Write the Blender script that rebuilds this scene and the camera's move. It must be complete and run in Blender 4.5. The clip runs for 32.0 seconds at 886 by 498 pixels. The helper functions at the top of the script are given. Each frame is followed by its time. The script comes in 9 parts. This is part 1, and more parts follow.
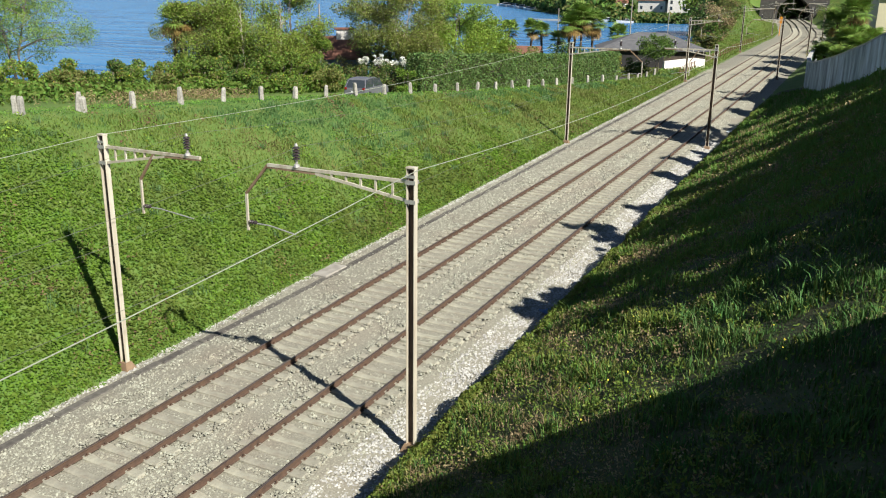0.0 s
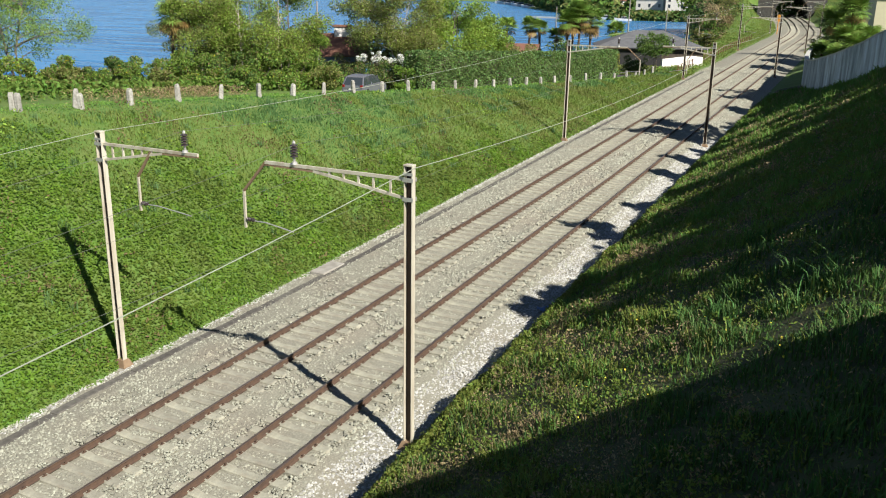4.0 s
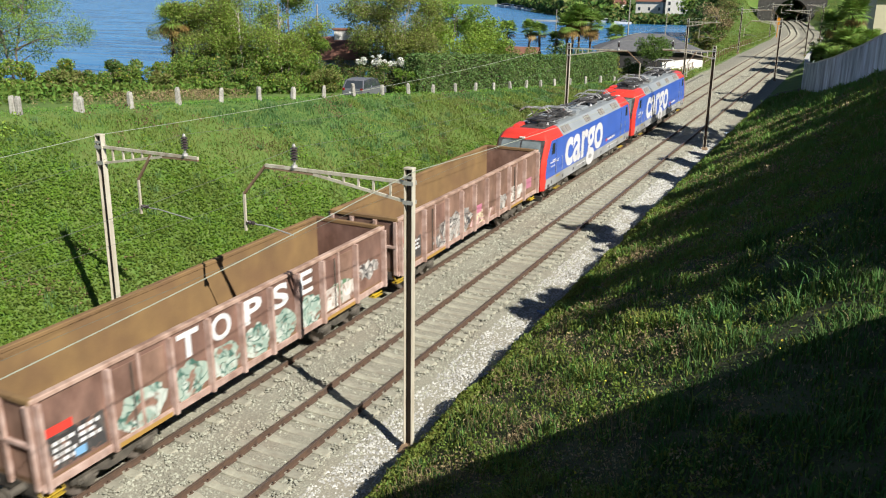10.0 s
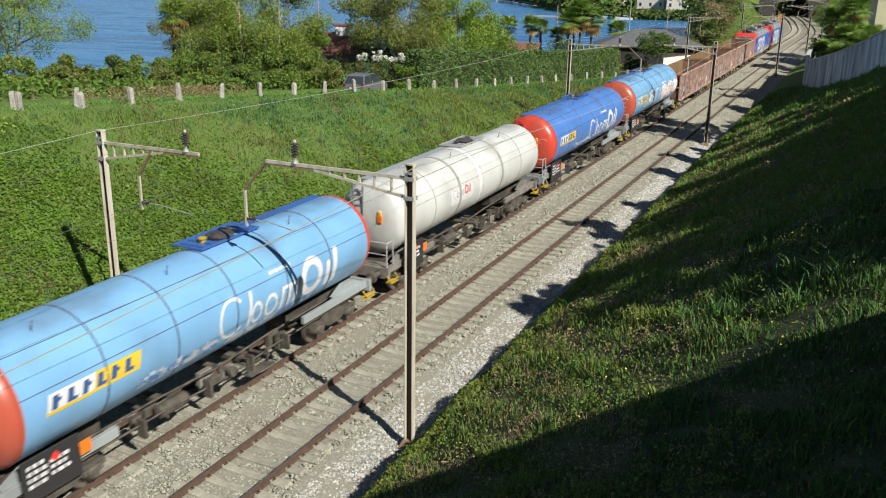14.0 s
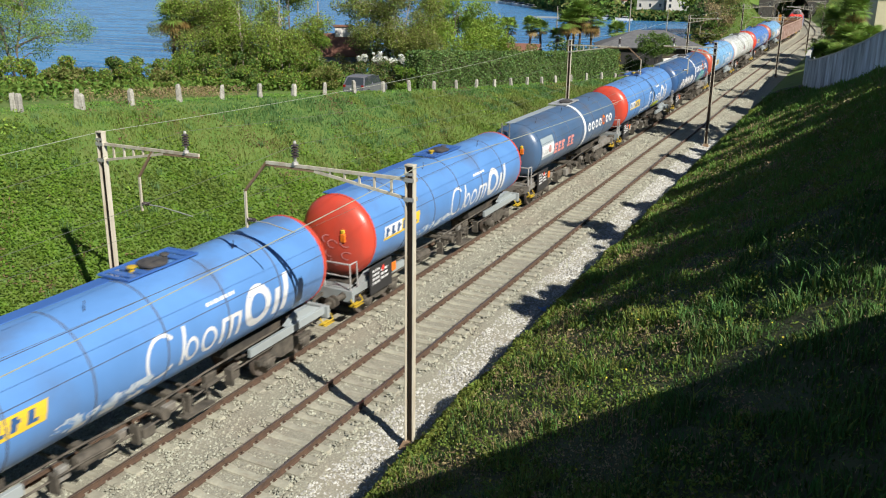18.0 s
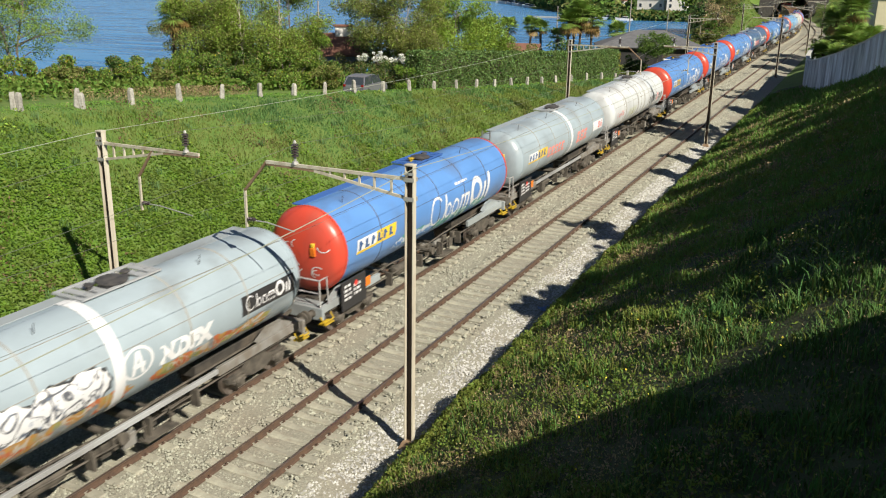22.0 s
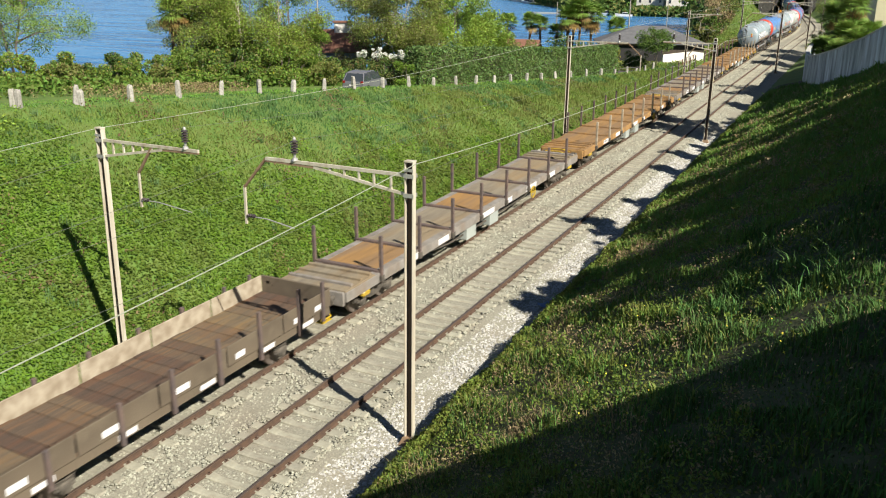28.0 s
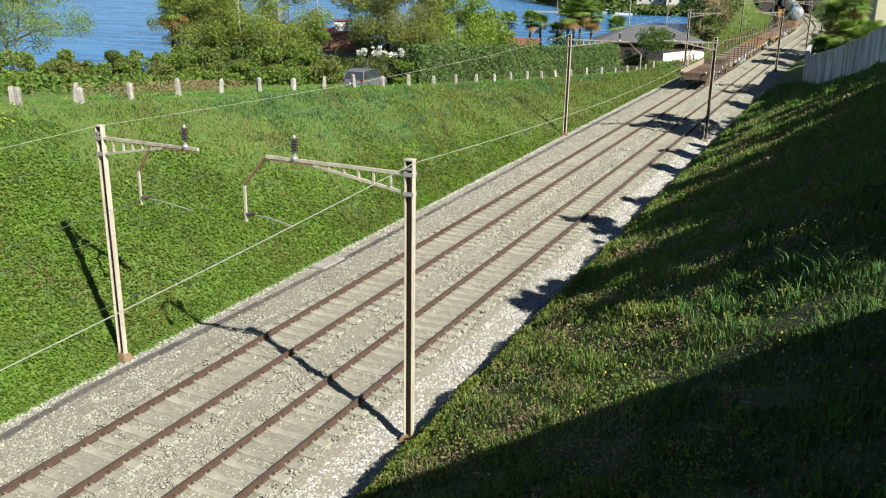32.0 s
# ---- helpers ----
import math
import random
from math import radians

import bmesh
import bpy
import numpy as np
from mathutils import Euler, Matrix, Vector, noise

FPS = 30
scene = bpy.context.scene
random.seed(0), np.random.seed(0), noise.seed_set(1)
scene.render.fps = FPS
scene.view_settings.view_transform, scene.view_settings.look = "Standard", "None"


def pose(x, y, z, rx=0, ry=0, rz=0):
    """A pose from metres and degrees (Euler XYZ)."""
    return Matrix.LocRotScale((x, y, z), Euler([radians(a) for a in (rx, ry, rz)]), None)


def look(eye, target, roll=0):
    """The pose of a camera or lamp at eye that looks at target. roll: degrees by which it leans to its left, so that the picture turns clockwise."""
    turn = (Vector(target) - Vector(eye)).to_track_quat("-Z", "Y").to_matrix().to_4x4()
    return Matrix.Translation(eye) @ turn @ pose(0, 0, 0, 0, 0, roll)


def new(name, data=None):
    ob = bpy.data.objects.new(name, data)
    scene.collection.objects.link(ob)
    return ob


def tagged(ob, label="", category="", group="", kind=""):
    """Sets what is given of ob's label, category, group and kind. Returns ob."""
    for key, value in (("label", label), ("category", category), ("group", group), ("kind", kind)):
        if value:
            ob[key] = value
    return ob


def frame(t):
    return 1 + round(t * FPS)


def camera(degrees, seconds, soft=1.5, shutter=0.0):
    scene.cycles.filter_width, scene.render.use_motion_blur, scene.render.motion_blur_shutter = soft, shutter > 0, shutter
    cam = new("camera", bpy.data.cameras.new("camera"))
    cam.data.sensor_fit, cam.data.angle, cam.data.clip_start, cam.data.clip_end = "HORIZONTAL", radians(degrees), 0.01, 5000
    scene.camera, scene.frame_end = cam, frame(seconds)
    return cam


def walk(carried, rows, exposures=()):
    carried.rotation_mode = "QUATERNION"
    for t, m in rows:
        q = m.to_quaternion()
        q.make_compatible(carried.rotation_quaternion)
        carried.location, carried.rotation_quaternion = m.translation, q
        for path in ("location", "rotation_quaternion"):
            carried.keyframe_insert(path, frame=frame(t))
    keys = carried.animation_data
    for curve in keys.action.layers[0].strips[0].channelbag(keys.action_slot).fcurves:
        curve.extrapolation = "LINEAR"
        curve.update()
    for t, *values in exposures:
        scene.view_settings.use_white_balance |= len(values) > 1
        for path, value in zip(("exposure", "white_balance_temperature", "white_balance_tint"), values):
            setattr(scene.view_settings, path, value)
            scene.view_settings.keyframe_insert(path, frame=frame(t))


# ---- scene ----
import functools
import itertools

# ---- camera: a hand-held stand beside the cutting, the aim drifting a little ----
EYE = (16.10, 0.0, 11.64)
AIM = [  # seconds, turn to the left, tilt down, roll
    (0, 26.49, 16.615, -0.764),
    (0.5, 26.399, 16.666, -0.814),
    (1, 26.337, 16.743, -0.876),
    (1.5, 26.305, 16.87, -0.819),
    (2, 26.296, 16.956, -0.877),
    (2.5, 26.292, 16.988, -0.915),
    (3, 26.301, 16.929, -0.885),
    (3.5, 26.317, 16.851, -0.883),
    (5.5, 26.331, 16.563, -0.878),
    (6, 26.331, 16.512, -0.88),
    (7, 26.325, 16.487, -0.934),
    (8, 26.337, 16.497, -0.82),
    (9, 26.332, 16.512, -0.869),
    (10, 26.332, 16.566, -0.871),
    (11, 26.331, 16.599, -0.813),
    (12, 26.304, 16.68, -0.872),
    (13, 26.287, 16.778, -0.931),
    (13.5, 26.291, 16.807, -0.936),
    (14, 26.383, 16.846, -0.887),
    (14.5, 26.389, 16.897, -0.884),
    (16.5, 26.39, 16.964, -0.916),
    (17, 26.396, 16.873, -0.824),
    (17.5, 26.402, 16.817, -0.799),
    (18, 26.397, 16.776, -0.815),
    (19, 26.391, 16.734, -0.871),
    (20, 26.397, 16.716, -0.815),
    (21, 26.392, 16.739, -0.903),
    (22, 26.387, 16.794, -0.902),
    (23, 26.393, 16.844, -0.893),
    (24, 26.383, 16.876, -0.932),
    (25, 26.388, 16.9, -0.883),
    (25.5, 26.387, 16.903, -0.903),
    (27.5, 26.362, 17.016, -0.871),
    (28, 26.367, 17.04, -0.818),
    (29, 26.356, 17.073, -0.874),
    (30, 26.351, 17.132, -0.914),
    (31, 26.344, 17.113, -0.938),
    (32, 26.342, 17.142, -0.948),
]
cam = camera(55.33, 32.0, soft=1.12, shutter=0.15)
LIGHT = [(0, 0.72), (7, 0.73), (8, 0.76), (9, 0.68), (10, 0.62), (12, 0.66), (13, 0.59), (14, 0.38), (14.8, 0.45), (16.5, 0.55), (18, 0.52), (20, 0.56), (22, 0.54), (23, 0.50), (24, 0.68), (25, 0.75), (29, 0.78), (32, 0.76)]  # the camera's own exposure, in stops
WARM = [(0, 6500), (17, 6500), (20, 6650), (22, 6900), (23, 7250), (26, 7250), (28, 6800), (30, 6500), (32, 6500)]
walk(cam, [(t, pose(*EYE, 90 - dip, 0, turn) @ pose(0, 0, 0, 0, 0, -lean)) for t, turn, dip, lean in AIM], [(t, e, float(np.interp(t, [w[0] for w in WARM], [w[1] for w in WARM])), 10.0) for t, e in LIGHT])

# ---- daylight ----
SUN_TURN, SUN_RISE = -24.2, 39.0  # degrees from +x, degrees above the horizon
world = bpy.data.worlds.new("sky")
scene.world = world
world.use_nodes = True
_n, _l = world.node_tree.nodes, world.node_tree.links
_sky = _n.new("ShaderNodeTexSky")
_sky.sky_type = "NISHITA"
_sky.sun_disc = False
_sky.sun_elevation, _sky.sun_rotation = radians(SUN_RISE), radians(90 - SUN_TURN)
_sky.air_density, _sky.dust_density, _sky.altitude = 1.0, 0.0, 4200
_n["Background"].inputs["Strength"].default_value = 0.05
_l.new(_sky.outputs["Color"], _n["Background"].inputs["Color"])
_s = bpy.data.lights.new("sun", "SUN")
_s.energy, _s.angle, _s.color = 5.0, radians(0.6), (1.0, 0.94, 0.84)
TO_SUN = Vector((math.cos(radians(SUN_TURN)) * math.cos(radians(SUN_RISE)), math.sin(radians(SUN_TURN)) * math.cos(radians(SUN_RISE)), math.sin(radians(SUN_RISE))))
new("sun", _s).matrix_world = look(TO_SUN * 200, (0, 0, 0))


# ---- materials ----
def mat(name, c1, c2=None, scale=2.0, rough=0.7, metal=0.0, bump=0.0, bscale=30.0, dirt=None, dscale=0.6, damount=0.5, vary=0.0, island=False, spec=0.5, sheen=0.0, stretch=None):
    """Two colours mixed by noise, a second coarser stain, a bump, and a shift of value from object to object."""
    m = bpy.data.materials.new(name)
    m.use_nodes = True
    n, l = m.node_tree.nodes, m.node_tree.links
    b = n["Principled BSDF"]
    b.inputs["Roughness"].default_value, b.inputs["Metallic"].default_value = rough, metal
    b.inputs["Specular IOR Level"].default_value = spec
    co = n.new("ShaderNodeTexCoord")
    where = co.outputs["Object"]
    if stretch:
        mp = n.new("ShaderNodeMapping")
        mp.inputs["Scale"].default_value = stretch
        l.new(where, mp.inputs["Vector"])
        where = mp.outputs["Vector"]

    def grain(s, detail=5.0):
        t = n.new("ShaderNodeTexNoise")
        t.inputs["Scale"].default_value, t.inputs["Detail"].default_value = s, detail
        l.new(where, t.inputs["Vector"])
        return t.outputs["Fac"]

    def ramp(f, lo, hi):
        r = n.new("ShaderNodeMapRange")
        r.inputs["From Min"].default_value, r.inputs["From Max"].default_value = lo, hi
        l.new(f, r.inputs["Value"])
        return r.outputs["Result"]

    def mix(f, a, c):
        x = n.new("ShaderNodeMix")
        x.data_type = "RGBA"
        l.new(f, x.inputs["Factor"])
        for k, v in ((6, a), (7, c)):
            if isinstance(v, tuple):
                x.inputs[k].default_value = (*v, 1)
            else:
                l.new(v, x.inputs[k])
        return x.outputs[2]

    col = mix(ramp(grain(scale), 0.35, 0.65), c1, c2 or c1)
    if dirt:
        f = ramp(grain(dscale, 8.0), 0.62 - damount * 0.3, 0.72)
        k = n.new("ShaderNodeMath")
        k.operation = "MULTIPLY"
        l.new(f, k.inputs[0])
        k.inputs[1].default_value = damount
        col = mix(k.outputs[0], col, dirt)
    if vary:
        if island:
            r = n.new("ShaderNodeNewGeometry").outputs["Random Per Island"]
        else:
            r = n.new("ShaderNodeObjectInfo").outputs["Random"]
        h = n.new("ShaderNodeHueSaturation")
        l.new(ramp_to(n, l, r, 1 - vary, 1 + vary), h.inputs["Value"])
        l.new(ramp_to(n, l, r, 0.5 - vary * 0.06, 0.5 + vary * 0.06), h.inputs["Hue"])
        l.new(col, h.inputs["Color"])
        col = h.outputs["Color"]
    l.new(col, b.inputs["Base Color"])
    if bump:
        u = n.new("ShaderNodeBump")
        u.inputs["Strength"].default_value, u.inputs["Distance"].default_value = bump, 0.02
        l.new(grain(bscale), u.inputs["Height"])
        l.new(u.outputs["Normal"], b.inputs["Normal"])
    return m


def ramp_to(n, l, f, lo, hi):
    r = n.new("ShaderNodeMapRange")
    r.inputs["To Min"].default_value, r.inputs["To Max"].default_value = lo, hi
    l.new(f, r.inputs["Value"])
    return r.outputs["Result"]


def leaf(name, c, c2, vary=0.35, through_light=0.35, patch=None, patch_size=0.22, patch_share=0.5):
    """Leaves: two greens, a value of its own for each leaf, and light that comes through."""
    m = mat(name, c, c2, scale=0.9, rough=0.6, vary=vary, island=True, spec=0.2, dirt=patch, dscale=patch_size, damount=patch_share)
    n, l = m.node_tree.nodes, m.node_tree.links
    b = n["Principled BSDF"]
    src = b.inputs["Base Color"].links[0].from_socket
    t = n.new("ShaderNodeBsdfTranslucent")
    l.new(src, t.inputs["Color"])
    x = n.new("ShaderNodeMixShader")
    x.inputs[0].default_value = through_light
    l.new(b.outputs[0], x.inputs[1])
    l.new(t.outputs[0], x.inputs[2])
    l.new(x.outputs[0], n["Material Output"].inputs["Surface"])
    return m


def glass(name, c, rough=0.05):
    m = mat(name, c, rough=rough, spec=0.8)
    return m


M = {}
M["rail_side"] = mat("rail_rust", (0.125, 0.078, 0.053), (0.085, 0.056, 0.042), 6, 0.85, 0.2, 0.3, 60)
M["rail_head"] = mat("rail_steel", (0.20, 0.14, 0.11), (0.27, 0.22, 0.19), 3, 0.42, 0.7, stretch=(4, 0.2, 1))
M["sleeper"] = mat("sleeper_concrete", (0.348, 0.343, 0.276), (0.280, 0.272, 0.217), 5, 0.95, 0, 0.4, 50, (0.28, 0.235, 0.19), 2.2, 0.4, 0.12)
M["ballast"] = mat("ballast_bed", (0.308, 0.300, 0.242), (0.205, 0.200, 0.160), 22, 0.95, 0, 1.0, 22, (0.23, 0.185, 0.145), 0.35, 0.4)
M["stones"] = mat("ballast_stone", (0.330, 0.335, 0.274), (0.25, 0.252, 0.202), 3, 0.9, 0, 0, 30, (0.26, 0.215, 0.17), 0.35, 0.45, 0.36, True)
M["stones_light"] = mat("limestone_ballast", (0.455, 0.458, 0.435), (0.335, 0.336, 0.318), 3, 0.9, vary=0.3, island=True)
M["concrete"] = mat("old_concrete", (0.38, 0.365, 0.33), (0.27, 0.255, 0.225), 2.5, 0.92, 0, 0.5, 25, (0.13, 0.12, 0.10), 0.8, 0.6)
M["wall_concrete"] = mat("stained_concrete", (0.62, 0.70, 0.76), (0.42, 0.49, 0.55), 1.0, 0.9, 0, 0.4, 18, (0.11, 0.125, 0.14), 1.6, 0.9, 0.2, stretch=(1, 1, 0.22))
M["granite"] = mat("granite_post", (0.44, 0.43, 0.39), (0.29, 0.28, 0.25), 9, 0.9, 0, 0.7, 35, (0.2, 0.19, 0.165), 2.0, 0.5, 0.15)
M["mast"] = mat("mast_paint", (0.60, 0.575, 0.475), (0.48, 0.445, 0.355), 2.0, 0.6, 0.1, 0.2, 30, (0.24, 0.15, 0.09), 1.6, 0.5, stretch=(2, 2, 0.5))
M["mast_rust"] = mat("rusted_mast", (0.20, 0.13, 0.08), (0.28, 0.20, 0.125), 3, 0.8, 0.1)
# dark portal stone, its tone also standing in for shade on the facade
M["portal_dark"] = mat("shade_dark_stone", (0.075, 0.072, 0.068), (0.045, 0.043, 0.041), 1.5, 0.95, 0, 0.5, 8)
# rusty web, coloured darker still for shade between the flanges
M["web"] = mat("web_rust_shade", (0.085, 0.055, 0.038), (0.06, 0.042, 0.032), 3, 0.85)
M["galv"] = mat("galvanised", (0.50, 0.50, 0.48), (0.40, 0.40, 0.385), 4, 0.5, 0.5)
M["wire"] = mat("copper_wire", (0.24, 0.27, 0.22), (0.17, 0.17, 0.14), 3, 0.5, 0.5)
M["wire_new"] = mat("feeder_wire", (0.42, 0.46, 0.37), (0.34, 0.37, 0.30), 3, 0.5, 0.2)
M["insulator"] = mat("brown_porcelain", (0.06, 0.045, 0.045), (0.035, 0.03, 0.032), 3, 0.25)
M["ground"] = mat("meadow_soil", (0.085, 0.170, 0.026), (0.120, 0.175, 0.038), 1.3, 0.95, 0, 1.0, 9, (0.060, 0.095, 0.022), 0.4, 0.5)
# near-slope ground, coloured darker than the meadow to deepen its shade
M["slope_soil"] = mat("shade_dark_slope_ground", (0.050, 0.066, 0.022), (0.072, 0.074, 0.030), 2.2, 0.95, 0, 1.0, 12, (0.034, 0.040, 0.016), 0.5, 0.6)
M["trough"] = mat("trough_lid", (0.125, 0.118, 0.105), (0.08, 0.075, 0.066), 5, 0.95, 0, 0.5, 30, vary=0.2)
M["slab"] = mat("pale_concrete", (0.50, 0.50, 0.48), (0.42, 0.415, 0.39), 3, 0.9, 0, 0.3, 25)
M["asphalt"] = mat("asphalt", (0.075, 0.073, 0.07), (0.055, 0.053, 0.05), 8, 0.9, 0, 0.4, 60)


# ---- mesh building ----
class Geo:
    """Vertices and faces of one mesh, from boxes, tubes, lathes and lofts."""

    def __init__(self):
        self.v, self.f = [], []

    def add(self, verts, faces, m=None):
        k = len(self.v)
        self.v.extend([tuple(m @ Vector(p)) for p in verts] if m else [tuple(p) for p in verts])
        self.f.extend([tuple(k + i for i in f) for f in faces])
        return self

    def box(self, x0, x1, y0, y1, z0, z1, bev=0.0, m=None):
        if bev <= 0:
            p = [(x, y, z) for z in (z0, z1) for y in (y0, y1) for x in (x0, x1)]
            return self.add(p, [(0, 2, 3, 1), (4, 5, 7, 6), (0, 1, 5, 4), (2, 6, 7, 3), (0, 4, 6, 2), (1, 3, 7, 5)], m)
        b = min(bev, (x1 - x0) * 0.45, (y1 - y0) * 0.45, (z1 - z0) * 0.45)

        def loop(d, z):
            return [(x0 + d, y0 + b, z), (x0 + b, y0 + d, z), (x1 - b, y0 + d, z), (x1 - d, y0 + b, z), (x1 - d, y1 - b, z), (x1 - b, y1 - d, z), (x0 + b, y1 - d, z), (x0 + d, y1 - b, z)]

        return self.loft([loop(b, z0), loop(0, z0 + b), loop(0, z1 - b), loop(b, z1)], m=m)

    def loft(self, loops, closed=True, caps=True, m=None):
        n = len(loops[0])
        verts = [p for lp in loops for p in lp]
        faces = []
        for i in range(len(loops) - 1):
            for j in range(n if closed else n - 1):
                a, b = i * n + j, i * n + (j + 1) % n
                faces.append((a, b, b + n, a + n))
        if caps and closed:
            faces.append(tuple(reversed(range(n))))
            faces.append(tuple(range((len(loops) - 1) * n, len(loops) * n)))
        return self.add(verts, faces, m)

    def tube(self, p0, p1, r, n=8, r1=None, caps=True):
        a, b = Vector(p0), Vector(p1)
        d = (b - a)
        if d.length < 1e-6:
            return self
        q = d.to_track_quat("Z", "Y")
        r1 = r if r1 is None else r1
        loops = []
        for c, rr in ((a, r), (b, r1)):
            loops.append([tuple(c + q @ Vector((rr * math.cos(2 * math.pi * i / n), rr * math.sin(2 * math.pi * i / n), 0))) for i in range(n)])
        return self.loft(loops, caps=caps)

    def pipe(self, pts, r, n=6, radii=None):
        """A tube along a line of points."""
        pts = [Vector(p) for p in pts]
        loops = []
        for i, p in enumerate(pts):
            d = (pts[min(i + 1, len(pts) - 1)] - pts[max(i - 1, 0)]).normalized()
            q = d.to_track_quat("Z", "Y")
            rr = radii[i] if radii else r
            loops.append([tuple(p + q @ Vector((rr * math.cos(2 * math.pi * j / n), rr * math.sin(2 * math.pi * j / n), 0))) for j in range(n)])
        return self.loft(loops)

    def lathe(self, prof, n=16, axis="z", at=(0, 0, 0), caps=True):
        """prof: (radius, place along the axis)."""
        loops = []
        for r, h in prof:
            lp = []
            for i in range(n):
                c, s = r * math.cos(2 * math.pi * i / n), r * math.sin(2 * math.pi * i / n)
                p = {"z": (c, s, h), "y": (s, h, c), "x": (h, c, s)}[axis]
                lp.append((p[0] + at[0], p[1] + at[1], p[2] + at[2]))
            loops.append(lp)
        return self.loft(loops, caps=caps)

    def beam(self, p0, p1, w, h, up=(0, 0, 1)):
        """A rectangular bar from point to point."""
        a, b = Vector(p0), Vector(p1)
        d = (b - a).normalized()
        s = d.cross(Vector(up))
        s = s.normalized() if s.length > 1e-5 else Vector((1, 0, 0))
        u = s.cross(d)
        loops = [[tuple(c + s * (i * w / 2) + u * (j * h / 2)) for i, j in ((-1, -1), (1, -1), (1, 1), (-1, 1))] for c in (a, b)]
        return self.loft(loops)

    def prism(self, outline, axis, a, b):
        """An outline in the plane across an axis, drawn out from a to b."""
        put = {"x": lambda p, h: (h, p[0], p[1]), "y": lambda p, h: (p[0], h, p[1]), "z": lambda p, h: (p[0], p[1], h)}[axis]
        return self.loft([[put(p, a) for p in outline], [put(p, b) for p in outline]])

    def mesh(self, name, smooth=False):
        me = bpy.data.meshes.new(name)
        me.from_pydata(self.v, [], self.f)
        bm = bmesh.new()
        bm.from_mesh(me)
        bmesh.ops.recalc_face_normals(bm, faces=bm.faces)
        bm.to_mesh(me)
        bm.free()
        if smooth:
            me.shade_smooth()
            me.set_sharp_from_angle(angle=radians(38))
        return me


def part(name, geo, material, parent=None, label="", smooth=False, category="", group="", kind=""):
    me = geo.mesh(name, smooth) if isinstance(geo, Geo) else geo
    if not me.materials:
        me.materials.append(material)
    ob = new(name, me)
    if parent is not None:
        ob.parent = parent
    return tagged(ob, label, category, group, kind)


def thing(name, label, category, group="", kind="", at=None):
    ob = new(name)
    if at is not None:
        ob.matrix_world = at
    return tagged(ob, label, category, group, kind)


def share(name, mesh, m, parent=None, label=""):
    ob = new(name, mesh)
    ob.parent = parent
    ob.matrix_basis = m
    return tagged(ob, label)


def array_mesh(name, verts, faces, material, size=4):
    """A mesh from numpy arrays of places and of faces of one size."""
    me = bpy.data.meshes.new(name)
    me.vertices.add(len(verts))
    me.vertices.foreach_set("co", np.asarray(verts, np.float32).ravel())
    me.loops.add(faces.size)
    me.loops.foreach_set("vertex_index", faces.astype(np.int32).ravel())
    me.polygons.add(len(faces))
    me.polygons.foreach_set("loop_start", np.arange(0, faces.size, size, dtype=np.int32))
    me.update(calc_edges=True)
    me.validate()
    me.materials.append(material)
    return me


# ---- the line and the lie of the land ----
GRADE, BEND, RADIUS, GAP = 0.02605, 176.0, 560.0, 3.63


def rail_z(y):
    """Height of the rail head along the line: a steady climb that eases behind the straight."""
    y = np.asarray(y, float)
    far = np.clip(y, 130, 238) - 130
    last = np.clip(y - 232, 0, 60)
    return GRADE * np.clip(y, -10, 130) + 0.026 * far - 0.00012 * far * far + 0.036 * last * np.clip(last / 20, 0, 1)


def shift(y):
    """How far the line has bent to the side."""
    d = np.clip(np.asarray(y, float) - BEND, 0, RADIUS * 0.85)
    return -(RADIUS - np.sqrt(RADIUS * RADIUS - d * d))


def on_line(s, off=0.0):
    """Place and heading (radians) s metres along the line, off metres to its right."""
    if s <= BEND:
        return off, s, float(rail_z(s)), 0.0
    a = (s - BEND) / RADIUS
    x, y = -RADIUS * (1 - math.cos(a)), BEND + RADIUS * math.sin(a)
    return x + off * math.cos(a), y + off * math.sin(a), float(rail_z(y)), a


CREST_Y = (-60, 0, 24, 47, 62, 80, 94, 105, 130, 400)
CREST_X = (-19, -17.5, -16, -15, -13, -11.3, -8.4, -7.5, -7.5, -7.5)
CREST_H = (7.6, 7.2, 6.1, 4.1, 2.8, 1.4, 0.55, 0.05, -0.3, -0.3)
LAKE = 0.5


def ease(t):
    t = np.clip(t, 0, 1)
    return t * t * (3 - 2 * t)


def foot(y):
    """Where the near slope begins, beside the ballast."""
    return 6.86 + 0.22 * ease((19.0 - np.asarray(y, float)) / 8.0)


